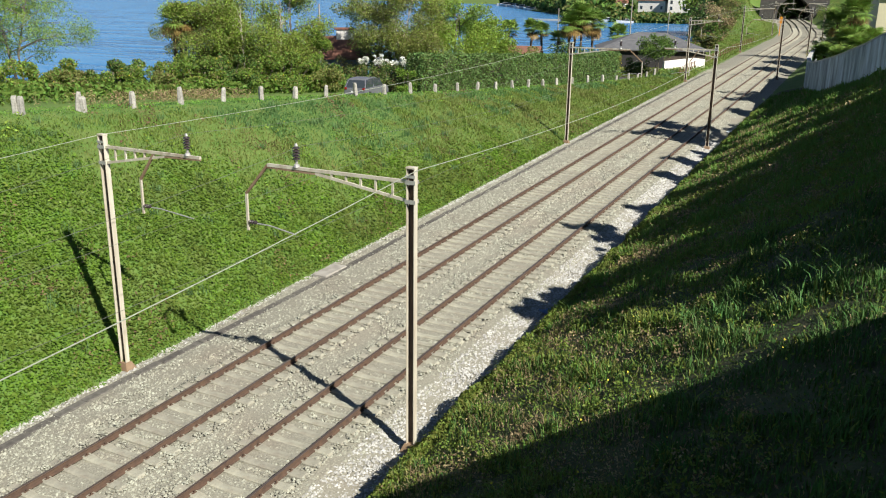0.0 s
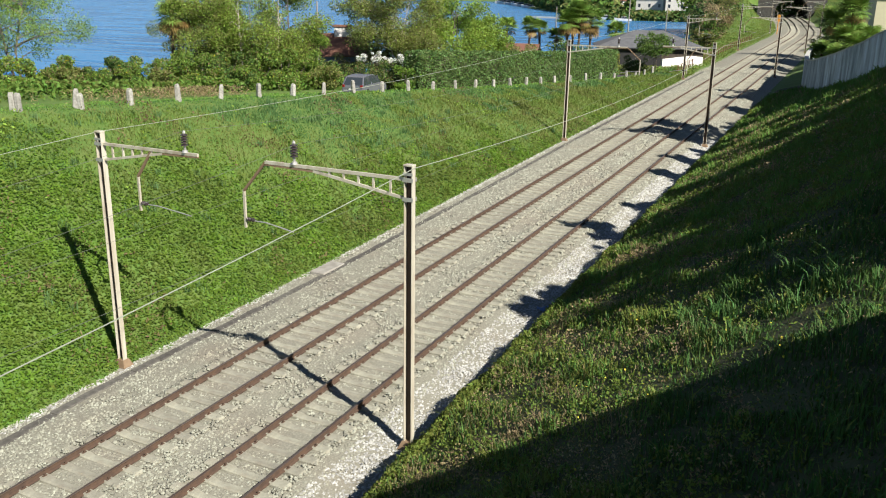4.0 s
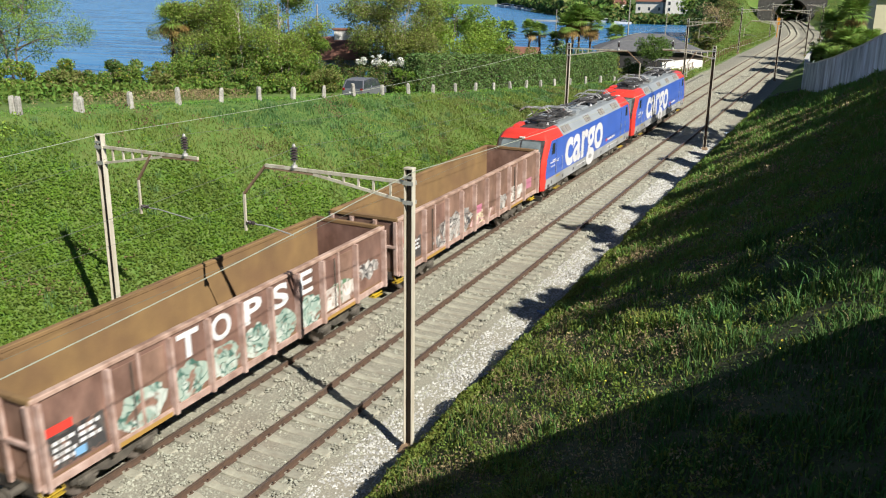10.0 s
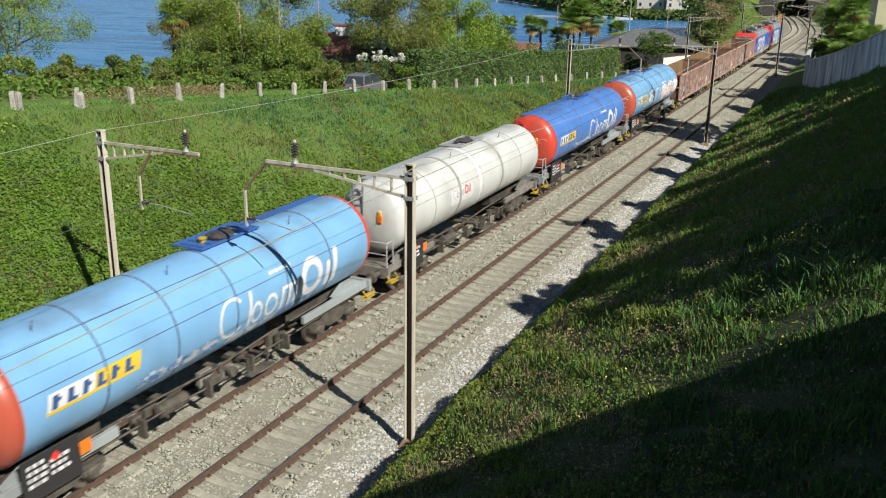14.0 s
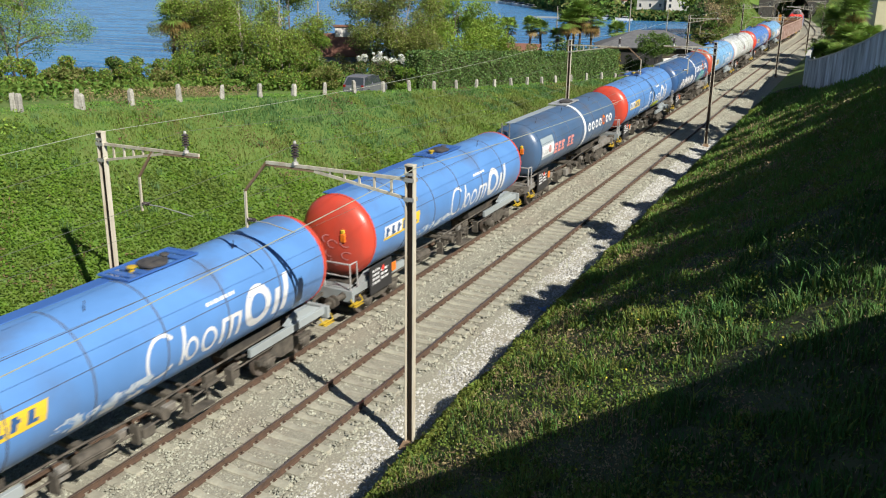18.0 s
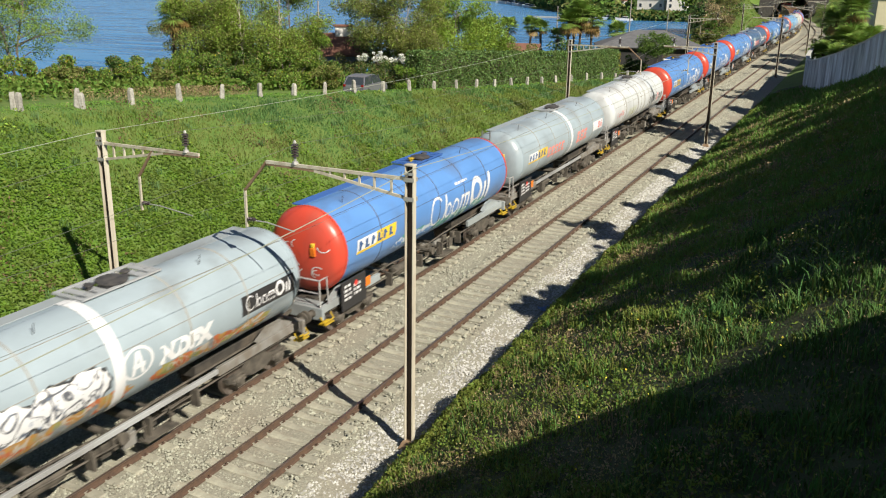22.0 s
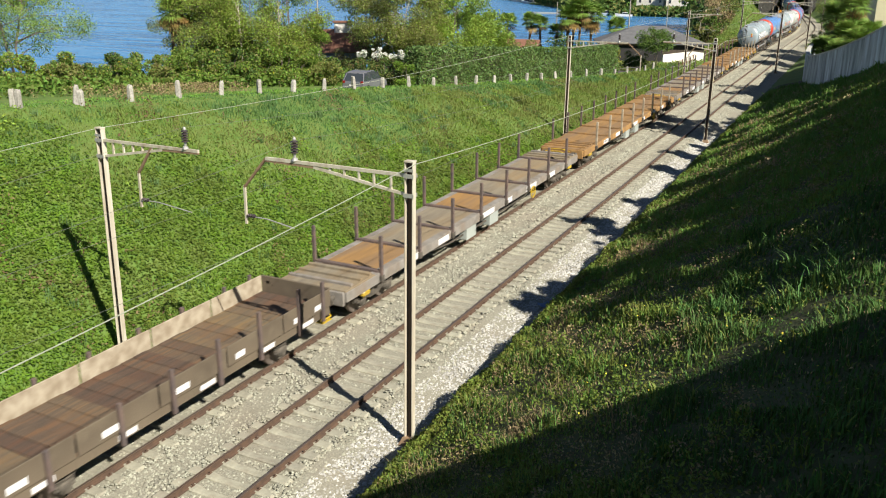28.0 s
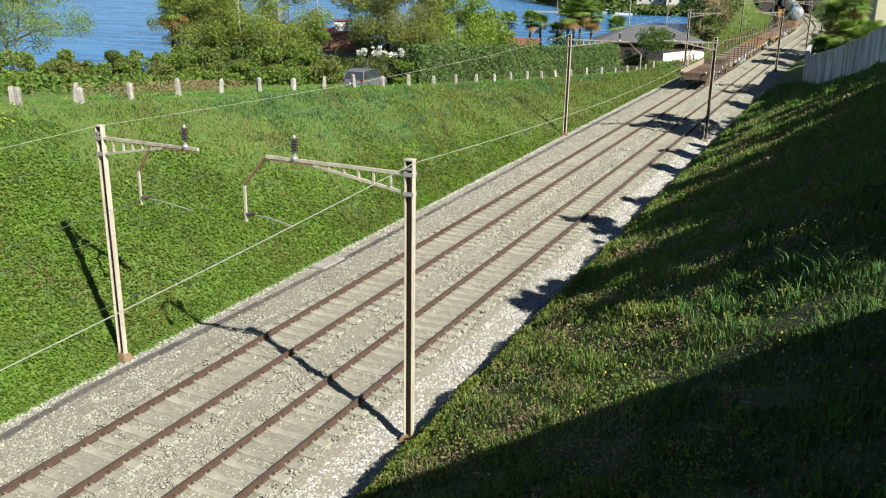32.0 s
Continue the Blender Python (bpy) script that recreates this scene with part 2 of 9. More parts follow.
def ground_z(x, y):
    x, y = np.asarray(x, float), np.asarray(y, float)
    zt, u = rail_z(y), x - shift(np.minimum(y, 300))
    cx, ch = np.interp(y, CREST_Y, CREST_X), np.interp(y, CREST_Y, CREST_H)
    t = np.clip((-4.05 - u) / (-4.05 - cx), 0, 1)
    left = zt - 0.42 + (ch + 0.42) * t * (1.45 - 0.45 * t)
    d = np.clip(cx - u, 0, None)
    terrace = left - 0.55 * ease(d / 3.0)
    fall = ease((d - np.interp(y, (90, 130), (14, 5))) / 20.0)
    left = terrace + (-2.5 - terrace) * fall
    k = np.interp(y, (-20, 15, 30, 50, 65, 75, 88, 110, 200), (0.60, 0.60, 0.60, 0.60, 0.56, 0.46, 0.32, 0.34, 0.5))
    r = u - 6.25
    rise = ease((u - foot(y) + 0.15) / 0.6)
    top = 10.6
    right = zt - 0.42 + k * np.clip(r, 0, top) * rise + 0.10 * np.clip(r - top, 0, 60) + 0.05 * np.clip(r, 0, 1.2)
    bed = zt - 0.42
    z = np.where(u < -4.05, left, np.where(u > 6.25, right, bed))
    # the hill over the tunnel, the lawn beside it and the far shore of the bay
    hill = ease((y - 280) / 9.0) * ease((x + 44) / 14.0) * np.where((y < 330) & (np.abs(x - shift(y) - GAP / 2) < 6.5), 0.0, 1.0)
    z = z + hill * (9.5 + 0.05 * np.clip(y - 285, 0, 400))
    z = z + 7.0 * ease((y - 190) / 75.0) * (1 - hill) * ease((-6.5 - u) / 7.0) * ease((u + 24) / 10.0)
    shore = 428 + 2.05 * np.clip(-110 - x, 0, None)
    land = ease((y - shore + 6) / 14.0)
    z = np.where(u < -20, np.maximum(z, -2.5 + land * (4.4 + 0.015 * np.clip(y - shore, 0, 90) + 0.2 * np.clip(y - shore - 90, 0, 260))), z)
    return z + 0.05 * np.sin(x * 1.7 + y * 0.6) * np.sin(y * 1.1 - x * 0.4) * ((u < -4.6) | (u > 6.6))


# ---- ground ----
def lines(*spans):
    out = []
    for a, b, step in spans:
        out.extend(np.arange(a, b, step))
    return np.array(out)


def build_ground():
    xs = lines((-4000, -600, 400), (-600, -120, 12), (-120, -36, 6), (-36, -20, 1.0), (-20, 20, 0.5), (20, 60, 2.5), (60, 300, 30), (300, 4001, 500))
    ys = lines((-1500, -100, 200), (-100, -10, 6), (-10, 130, 0.8), (130, 300, 2), (300, 700, 12), (700, 1500, 25), (1500, 5001, 300))
    gx, gy = np.meshgrid(xs, ys)
    gz = ground_z(gx, gy)
    v = np.stack([gx, gy, gz], -1).reshape(-1, 3)
    nx, ny = len(xs), len(ys)
    i = np.arange(ny - 1)[:, None] * nx + np.arange(nx - 1)[None, :]
    f = np.stack([i, i + 1, i + nx + 1, i + nx], -1).reshape(-1, 4)
    me = array_mesh("ground", v, f, M["ground"])
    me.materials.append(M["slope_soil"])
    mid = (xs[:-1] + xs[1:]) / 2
    # these faces take the shade-darkened slope colour
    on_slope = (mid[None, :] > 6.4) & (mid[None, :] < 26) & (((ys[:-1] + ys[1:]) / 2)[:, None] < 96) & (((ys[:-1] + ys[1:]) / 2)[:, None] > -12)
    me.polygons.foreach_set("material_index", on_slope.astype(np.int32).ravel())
    me.shade_smooth()
    tagged(new("ground", me), "grassy embankments of a railway cutting above a lake", "ground", kind="structure")


build_ground()


def water_material():
    m = bpy.data.materials.new("lake_water")
    m.use_nodes = True
    n, l = m.node_tree.nodes, m.node_tree.links
    b = n["Principled BSDF"]
    b.inputs["Roughness"].default_value = 0.2
    b.inputs["Specular IOR Level"].default_value = 0.06
    b.inputs["IOR"].default_value = 1.33
    co = n.new("ShaderNodeTexCoord")
    mp = n.new("ShaderNodeMapping")
    mp.inputs["Scale"].default_value = (0.05, 0.24, 1)
    mp.inputs["Rotation"].default_value = (0, 0, radians(-35))
    l.new(co.outputs["Object"], mp.inputs["Vector"])
    w = n.new("ShaderNodeTexNoise")
    w.inputs["Scale"].default_value, w.inputs["Detail"].default_value = 0.7, 4
    l.new(mp.outputs["Vector"], w.inputs["Vector"])
    # light and dark ripples and reflected sky blue are put into this colour
    c = n.new("ShaderNodeMix")
    c.data_type = "RGBA"
    c.inputs[6].default_value, c.inputs[7].default_value = (0.012, 0.080, 0.215, 1), (0.045, 0.200, 0.43, 1)
    r = n.new("ShaderNodeMapRange")
    r.inputs["From Min"].default_value, r.inputs["From Max"].default_value = 0.34, 0.54
    l.new(w.outputs["Fac"], r.inputs["Value"])
    l.new(r.outputs["Result"], c.inputs["Factor"])
    l.new(c.outputs[2], b.inputs["Base Color"])
    u = n.new("ShaderNodeBump")
    u.inputs["Strength"].default_value, u.inputs["Distance"].default_value = 1.0, 0.9
    l.new(w.outputs["Fac"], u.inputs["Height"])
    l.new(u.outputs["Normal"], b.inputs["Normal"])
    return m


M["water"] = water_material()
_g = Geo().add([(-4000, -1500, LAKE), (-22, -1500, LAKE), (-22, 5000, LAKE), (-4000, 5000, LAKE)], [(0, 1, 2, 3)])
tagged(part("water", _g, M["water"]), "deep blue rippled lake in sunlight", "lake", kind="structure")


def build_lip():
    """The undercut earth edge where the near slope meets the ballast."""
    g, loops = Geo(), []
    for y in np.arange(6.0, 84.0, 0.35):
        y = float(y)
        n = 0.09 * math.sin(y * 1.7 + 0.6) + 0.06 * math.sin(y * 4.3) + 0.03 * math.sin(y * 9.1)
        f, h, z = float(foot(y)) + n, 0.31 + 0.06 * math.sin(y * 2.6) + 0.05 * math.sin(y * 6.4 + 1.0), float(rail_z(y)) - 0.42
        loops.append([(f + 0.02, y, z - 0.2), (f - 0.03, y, z + 0.5 * h), (f + 0.04, y, z + h), (f + 0.3, y, z + h + 0.07), (f + 0.8, y, float(ground_z(f + 0.8, y)) - 0.03)])
    g.loft(loops, closed=False, caps=False)
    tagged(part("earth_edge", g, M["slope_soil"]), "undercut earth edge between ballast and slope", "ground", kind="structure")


build_lip()


# ---- ballast, sleepers, rails ----
def build_bed():
    g = Geo()
    prof = [(-4.35, -0.46), (-3.3, -0.36), (-2.4, -0.30), (-1.55, -0.20), (-0.9, -0.235), (0.9, -0.235), (1.55, -0.20), (1.82, -0.25), (GAP - 1.55, -0.20), (GAP - 0.9, -0.235), (GAP + 0.9, -0.235), (GAP + 1.5, -0.20), (GAP + 2.15, -0.36), (6.8, -0.40), (7.6, -0.44)]
    loops = []
    for s in np.concatenate([np.arange(-60, 140, 1.0), np.arange(140, 420, 6.0)]):
        lp = []
        for o, z in prof:
            x, y, zt, _ = on_line(float(s), o)
            w = 0.025 * math.sin(s * 2.3 + o * 3.1) + 0.02 * math.sin(s * 5.1 - o * 2.2)
            lp.append((x, y, zt + z + w))
        loops.append(lp)
    g.loft(loops, closed=False, caps=False)
    ob = part("ballast_bed", g, M["ballast"], smooth=True)
    tagged(ob, "grey-brown crushed stone ballast bed under two tracks", "ballast", kind="structure")


build_bed()


def rail_geo(off, s0, s1, kind):
    outline = {"foot": [(-0.07, -0.172), (0.07, -0.172), (0.07, -0.158), (0.014, -0.14), (0.012, -0.045), (0.034, -0.03), (0.036, -0.006), (-0.036, -0.006), (-0.034, -0.03), (-0.012, -0.045), (-0.014, -0.14), (-0.07, -0.158)],
               "head": [(-0.036, -0.008), (0.036, -0.008), (0.033, 0.001), (-0.033, 0.001)]}[kind]
    g, loops = Geo(), []
    for s in np.concatenate([np.array([s0, 0, 60, 120, 170.0]), np.arange(176, s1, 8.0)]):
        lp = []
        for o, z in outline:
            x, y, zt, _ = on_line(float(s), off + o)
            lp.append((x, y, zt + z))
        loops.append(lp)
    return g.loft(loops)


def sleeper_mesh():
    g = Geo()
    # a two-ended concrete sleeper, lower and narrower in the middle
    secs = []
    for x, w, h in ((-1.3, 0.13, 0.14), (-1.24, 0.145, 0.175), (-0.55, 0.14, 0.165), (-0.35, 0.115, 0.135), (0.35, 0.115, 0.135), (0.55, 0.14, 0.165), (1.24, 0.145, 0.175), (1.3, 0.13, 0.14)):
        secs.append([(x, -w, -0.2), (x, w, -0.2), (x, w, -0.06 + h - 0.12), (x, w - 0.035, -0.02 + h - 0.12), (x, -w + 0.035, -0.02 + h - 0.12), (x, -w, -0.06 + h - 0.12)])
    g.loft(secs)
    return g.mesh("sleeper")


def clip_mesh():
    g = Geo()
    for sx in (-0.75, 0.75):
        for side in (-1, 1):
            g.box(sx + side * 0.075 - 0.03, sx + side * 0.075 + 0.035, -0.07, 0.07, -0.17, -0.135, 0.01)
            g.tube((sx + side * 0.095, 0, -0.15), (sx + side * 0.095, 0, -0.085), 0.022, 6)
    return g.mesh("fastening")


def build_track(name, off, label):
    tr = thing(name, label, "track", kind="structure")
    for side, o in (("left", -0.75), ("right", 0.75)):
        r = part("rail", rail_geo(off + o, -70, 420, "foot"), M["rail_side"], tr, "rust-brown steel rail")
        part("rail_head", rail_geo(off + o, -70, 420, "head"), M["rail_head"], r, "worn running surface")
    sl, cl = sleeper_mesh(), clip_mesh()
    sl.materials.append(M["sleeper"])
    cl.materials.append(M["rail_side"])
    rng = random.Random(4)
    rest, clips = Geo(), Geo()
    phase = 0.03 if off == 0 else 0.0
    y0 = 7.8
    for i in range(290):
        s = y0 + phase + 0.6 * i + rng.uniform(-0.015, 0.015)
        x, y, z, a = on_line(s, off)
        m = Matrix.Translation((x, y, z - 0.172 + rng.uniform(-0.006, 0.006))) @ Matrix.Rotation(a + rng.uniform(-0.006, 0.006), 4, "Z")
        share("sleeper", sl, m, tr)
        if s < 75:
            clips.add([v.co for v in cl.vertices], [tuple(p.vertices) for p in cl.polygons], Matrix.Translation((x, y, z + 0.006)) @ Matrix.Rotation(a, 4, "Z"))
    part("rail_fastenings", clips, M["rail_side"], tr, "rusty rail clips and bolts", kind="stuff")
    for i in range(110):
        for s in (y0 + phase - 0.6 * (i + 1), y0 + phase + 0.6 * (290 + i)):
            x, y, z, a = on_line(s, off)
            rest.add([v.co for v in sl.vertices], [tuple(p.vertices) for p in sl.polygons], Matrix.Translation((x, y, z - 0.172)) @ Matrix.Rotation(a, 4, "Z"))
    part("far_sleepers", rest, M["sleeper"], tr, kind="stuff")


build_track("track_1", 0.0, "railway track with rusty rails on concrete sleepers")
build_track("track_2", GAP, "railway track with rusty rails on pale concrete sleepers")


# ---- overhead line ----
def mast(x, y, h, spec, group="catenary masts"):
    """A steel H-shaped mast. spec: where the arm ends, where its drop bar leaves it and hangs, the insulator and the end of the registration arm, all across the line."""
    zb = float(rail_z(y))
    t = thing("catenary_mast", "weathered beige steel catenary mast standing beside the track", "catenary mast", group, at=pose(x + float(shift(y)), y, zb))
    part("footing", Geo().box(-0.40, 0.40, -0.34, 0.34, -0.85, -0.40, 0.04), M["concrete"], t, "concrete footing block")
    b = part("base_plate", Geo().box(-0.26, 0.26, -0.2, 0.2, -0.40, -0.36, 0.008), M["mast_rust"], t, "rusty base plate")
    part("base_shoe", Geo().loft([[(-0.24, -0.19, -0.36), (0.24, -0.19, -0.36), (0.24, 0.19, -0.36), (-0.24, 0.19, -0.36)], [(-0.15, -0.12, -0.16), (0.15, -0.12, -0.16), (0.15, 0.12, -0.16), (-0.15, 0.12, -0.16)]]), M["mast_rust"], t, "rusty foot of the mast")
    for bx in (-0.2, 0.2):
        for by in (-0.14, 0.14):
            part("bolt", Geo().tube((bx, by, -0.36), (bx, by, -0.29), 0.022, 6), M["mast_rust"], b)
    for sx in (-1, 1):
        part("flange", Geo().box(sx * 0.105 - 0.011, sx * 0.105 + 0.011, -0.085, 0.085, -0.36, h, 0.003), M["mast"], t)
    part("web", Geo().box(-0.094, 0.094, 0.03, 0.042, -0.36, h - 0.02), M["web"], t, "rust-stained web, coloured darker for shade between the flanges")
    part("cap", Geo().box(-0.125, 0.125, -0.095, 0.095, h - 0.03, h + 0.015, 0.005), M["mast"], t)
    part("earth_clamp", Geo().box(-0.13, 0.13, -0.1, -0.085, h - 0.25, h - 0.18), M["galv"], t)
    if not spec:
        return t
    tip, d0, d1, ins, reg = [v - x for v in spec]
    s = 1 if tip > 0 else -1
    zt, zl = h - 0.36, h - 0.84
    arm = part("bracket", Geo().beam((s * 0.1, 0, zt), (tip, 0, zt), 0.075, 0.08), M["mast"], t, "cream-painted lattice bracket arm")
    join = s * 0.1 + (tip - s * 0.1) * 0.64
    part("lower_chord", Geo().beam((s * 0.1, 0, zl), (join, 0, zt - 0.08), 0.06, 0.07), M["mast"], arm)
    part("lower_flange", Geo().beam((join, 0, zt - 0.09), (tip, 0, zt - 0.06), 0.06, 0.05), M["mast_rust"], arm)
    for k in (0.16, 0.34, 0.5, 0.66, 0.82):
        x0 = s * 0.1 + (join - s * 0.1) * k
        part("strut", Geo().beam((x0, 0, zl + (zt - 0.08 - zl) * k), (x0, 0, zt), 0.05, 0.05, (0, 1, 0)), M["mast"], arm)
    for zc in (zt, zl):
        for yy in (-0.096, 0.096):
            part("clamp", Geo().box(-0.14, 0.14, yy - 0.009, yy + 0.009, zc - 0.05, zc + 0.05), M["galv"], arm)
    zd = h - 1.21
    dt = part("drop_tube", Geo().beam((d0, 0, zt), (d1, 0, zd), 0.06, 0.07, (0, 1, 0)), M["mast_rust"], t, "rusty slanting drop bracket")
    part("drop_bar", Geo().beam((d1, 0, zd + 0.04), (d1, 0, h - 2.24), 0.06, 0.06, (0, 1, 0)), M["mast"], dt)
    # messenger insulator standing on the arm
    zi = zt + 0.05
    base = part("insulator_base", Geo().lathe([(0.09, zi - 0.02), (0.07, zi + 0.05), (0.035, zi + 0.06), (0.035, zi + 0.2)], 10, at=(ins, 0, 0)), M["galv"], t, "galvanised insulator base")
    prof = []
    for k in range(5):
        z0 = zi + 0.17 + k * 0.07
        prof += [(0.04, z0), (0.10, z0 + 0.012), (0.095, z0 + 0.036), (0.04, z0 + 0.056)]
    part("insulator", Geo().lathe(prof, 12, at=(ins, 0, 0)), M["insulator"], base, "dark ribbed porcelain insulator", smooth=True)
    part("wire_cap", Geo().lathe([(0.04, zi + 0.51), (0.05, zi + 0.54), (0.02, zi + 0.6)], 8, at=(ins, 0, 0)), M["galv"], base)
    # registration arm towards the contact wire
    e = 1 if reg > d1 else -1
    zr = h - 2.0
    rp = [(0.03, 0.03), (0.06, 0.08), (0.035, 0.11), (0.065, 0.16), (0.035, 0.2), (0.065, 0.25), (0.03, 0.32)]
    part("registration_insulator", Geo().lathe([(r, e * v) for r, v in rp], 10, axis="x", at=(d1, 0, zr)), M["insulator"], t, "dark registration insulator", smooth=True)
    part("registration_arm", Geo().pipe([(d1 + e * 0.3, 0, zr - 0.02), (d1 + e * 0.7, 0, zr - 0.02), (reg, 0, zr - 0.16)], 0.018, 6), M["galv"], t, "thin steel registration arm")
    return t


MASTS = [(6.49, 17.55, 7.25, (2.17, 2.17, 1.41, 3.10, 2.99)), (-4.09, 17.77, 7.15, (-0.34, -2.05, -2.68, -0.8, -0.75)), (5.92, 63.24, 7.0, (2.3, 4.75, 4.15, 3.0, 2.9)), (-3.96, 60.83, 7.0, (0.34, 0.34, 1.33, -0.3, -0.1)),
         (5.58, 110.96, 6.98, (2.2, 2.2, 1.5, 3.1, 3.0)), (-3.95, 104.2, 7.0, (-0.34, -2.05, -2.6, -0.8, -0.75)), (6.0, 150.0, 7.0, (2.3, 4.7, 4.1, 3.0, 2.9)), (-4.3, 150.0, 7.0, (0.34, 0.34, 1.2, -0.3, -0.1)), (-4.4, 200, 7.0, (-0.34, -2.0, -2.6, -0.8, -0.7)), (5.6, 203, 7.0, (2.2, 2.2, 1.5, 3.1, 3.0)), (6.4, -27.0, 7.1, (2.3, 4.7, 4.1, 3.0, 2.9)), (-4.1, -27.0, 7.1, (0.34, 0.34, 1.2, -0.3, -0.1))]
for _x, _y, _h, _sp in MASTS:
    mast(_x, _y, _h, _sp)


def wire(name, pts, r, material, label, sag=0.0):
    g = Geo()
    out = []
    for a, b in zip(pts, pts[1:]):
        n = 14
        for i in range(n):
            k = i / n
            p = Vector(a).lerp(Vector(b), k)
            p.z -= sag * 4 * k * (1 - k)
            out.append(p)
    out.append(Vector(pts[-1]))
    g.pipe(out, r, 5)
    part(name, g, material, None, label, category="overhead wire")


def rz(y, h):
    return float(rail_z(y)) + h


# contact wires with their droppers, messengers, and the feeder wires on the mast heads
for _off, _zig, _ins in ((0.0, (-0.1, -0.75, -0.1, -0.75, -0.1, -0.7), (-0.3, -0.8, -0.3, -0.8, -0.3, -0.8)), (0.0, (2.9, 2.99, 2.9, 3.0, 2.9, 3.0), (3.0, 3.10, 3.0, 3.1, 3.0, 3.1))):
    _ys = (-27, 17.75, 62, 107, 150, 201)
    _cw = [(x + float(shift(y)), y, rz(y, 5.02)) for x, y in zip(_zig, _ys)]
    _mw = [(x + float(shift(y)), y, rz(y, 7.43 if y < 40 else 7.25)) for x, y in zip(_ins, _ys)]
    wire("contact_wire", _cw, 0.005, M["wire"], "thin contact wire over the track")
    wire("messenger_wire", _mw, 0.005, M["wire"], "thin messenger wire over the track", 0.9)
wire("feeder_wire", [(-4.2 + float(shift(y)), y, rz(y, h)) for y, h in ((-27, 6.7), (17.77, 7.12), (60.83, 6.95), (104.2, 6.9), (150, 6.9), (200, 6.9))], 0.009, M["wire_new"], "bare feeder wire strung along the mast heads", 0.35)
wire("feeder_wire", [(6.62 + float(shift(y)), y, rz(y, h)) for y, h in ((-27, 6.6), (17.55, 7.18), (63.24, 6.85), (110.96, 6.8), (150, 6.8), (203, 6.8))], 0.010, M["wire_new"], "bare feeder wire strung along the mast heads", 0.62)


# ---- cable trough and loose stones ----
def build_trough():
    t = thing("cable_trough", "row of dark concrete cable trough lids along the ballast", "cable trough", kind="structure")
    g = Geo()
    g.box(-0.15, 0.15, -0.49, 0.49, -0.14, 0.02, 0.015)
    lid = g.mesh("trough_lid")
    lid.materials.append(M["trough"])
    rng = random.Random(9)
    for i in range(105):
        s = 9.0 + i * 1.0
        x = float(np.interp(s, (9, 12.5, 14.5, 17, 21, 28, 42, 60), (-3.1, -3.2, -3.38, -3.4, -3.22, -3.05, -3.1, -3.3)))
        m = Matrix.Translation((x, s, float(rail_z(s)) - 0.33 + rng.uniform(-0.012, 0.012))) @ Matrix.Rotation(rng.uniform(-0.03, 0.03), 4, "Z") @ Matrix.Rotation(math.atan(GRADE) + rng.uniform(-0.01, 0.01), 4, "X")
        share("trough_lid", lid, m, t)


build_trough()
part("concrete_slab", Geo().box(-3.75, -3.05, 27.6, 29.2, float(rail_z(28)) - 0.6, float(rail_z(28)) - 0.24, 0.03), M["concrete"], None, "pale concrete cable pit cover beside the ballast", category="pit cover")


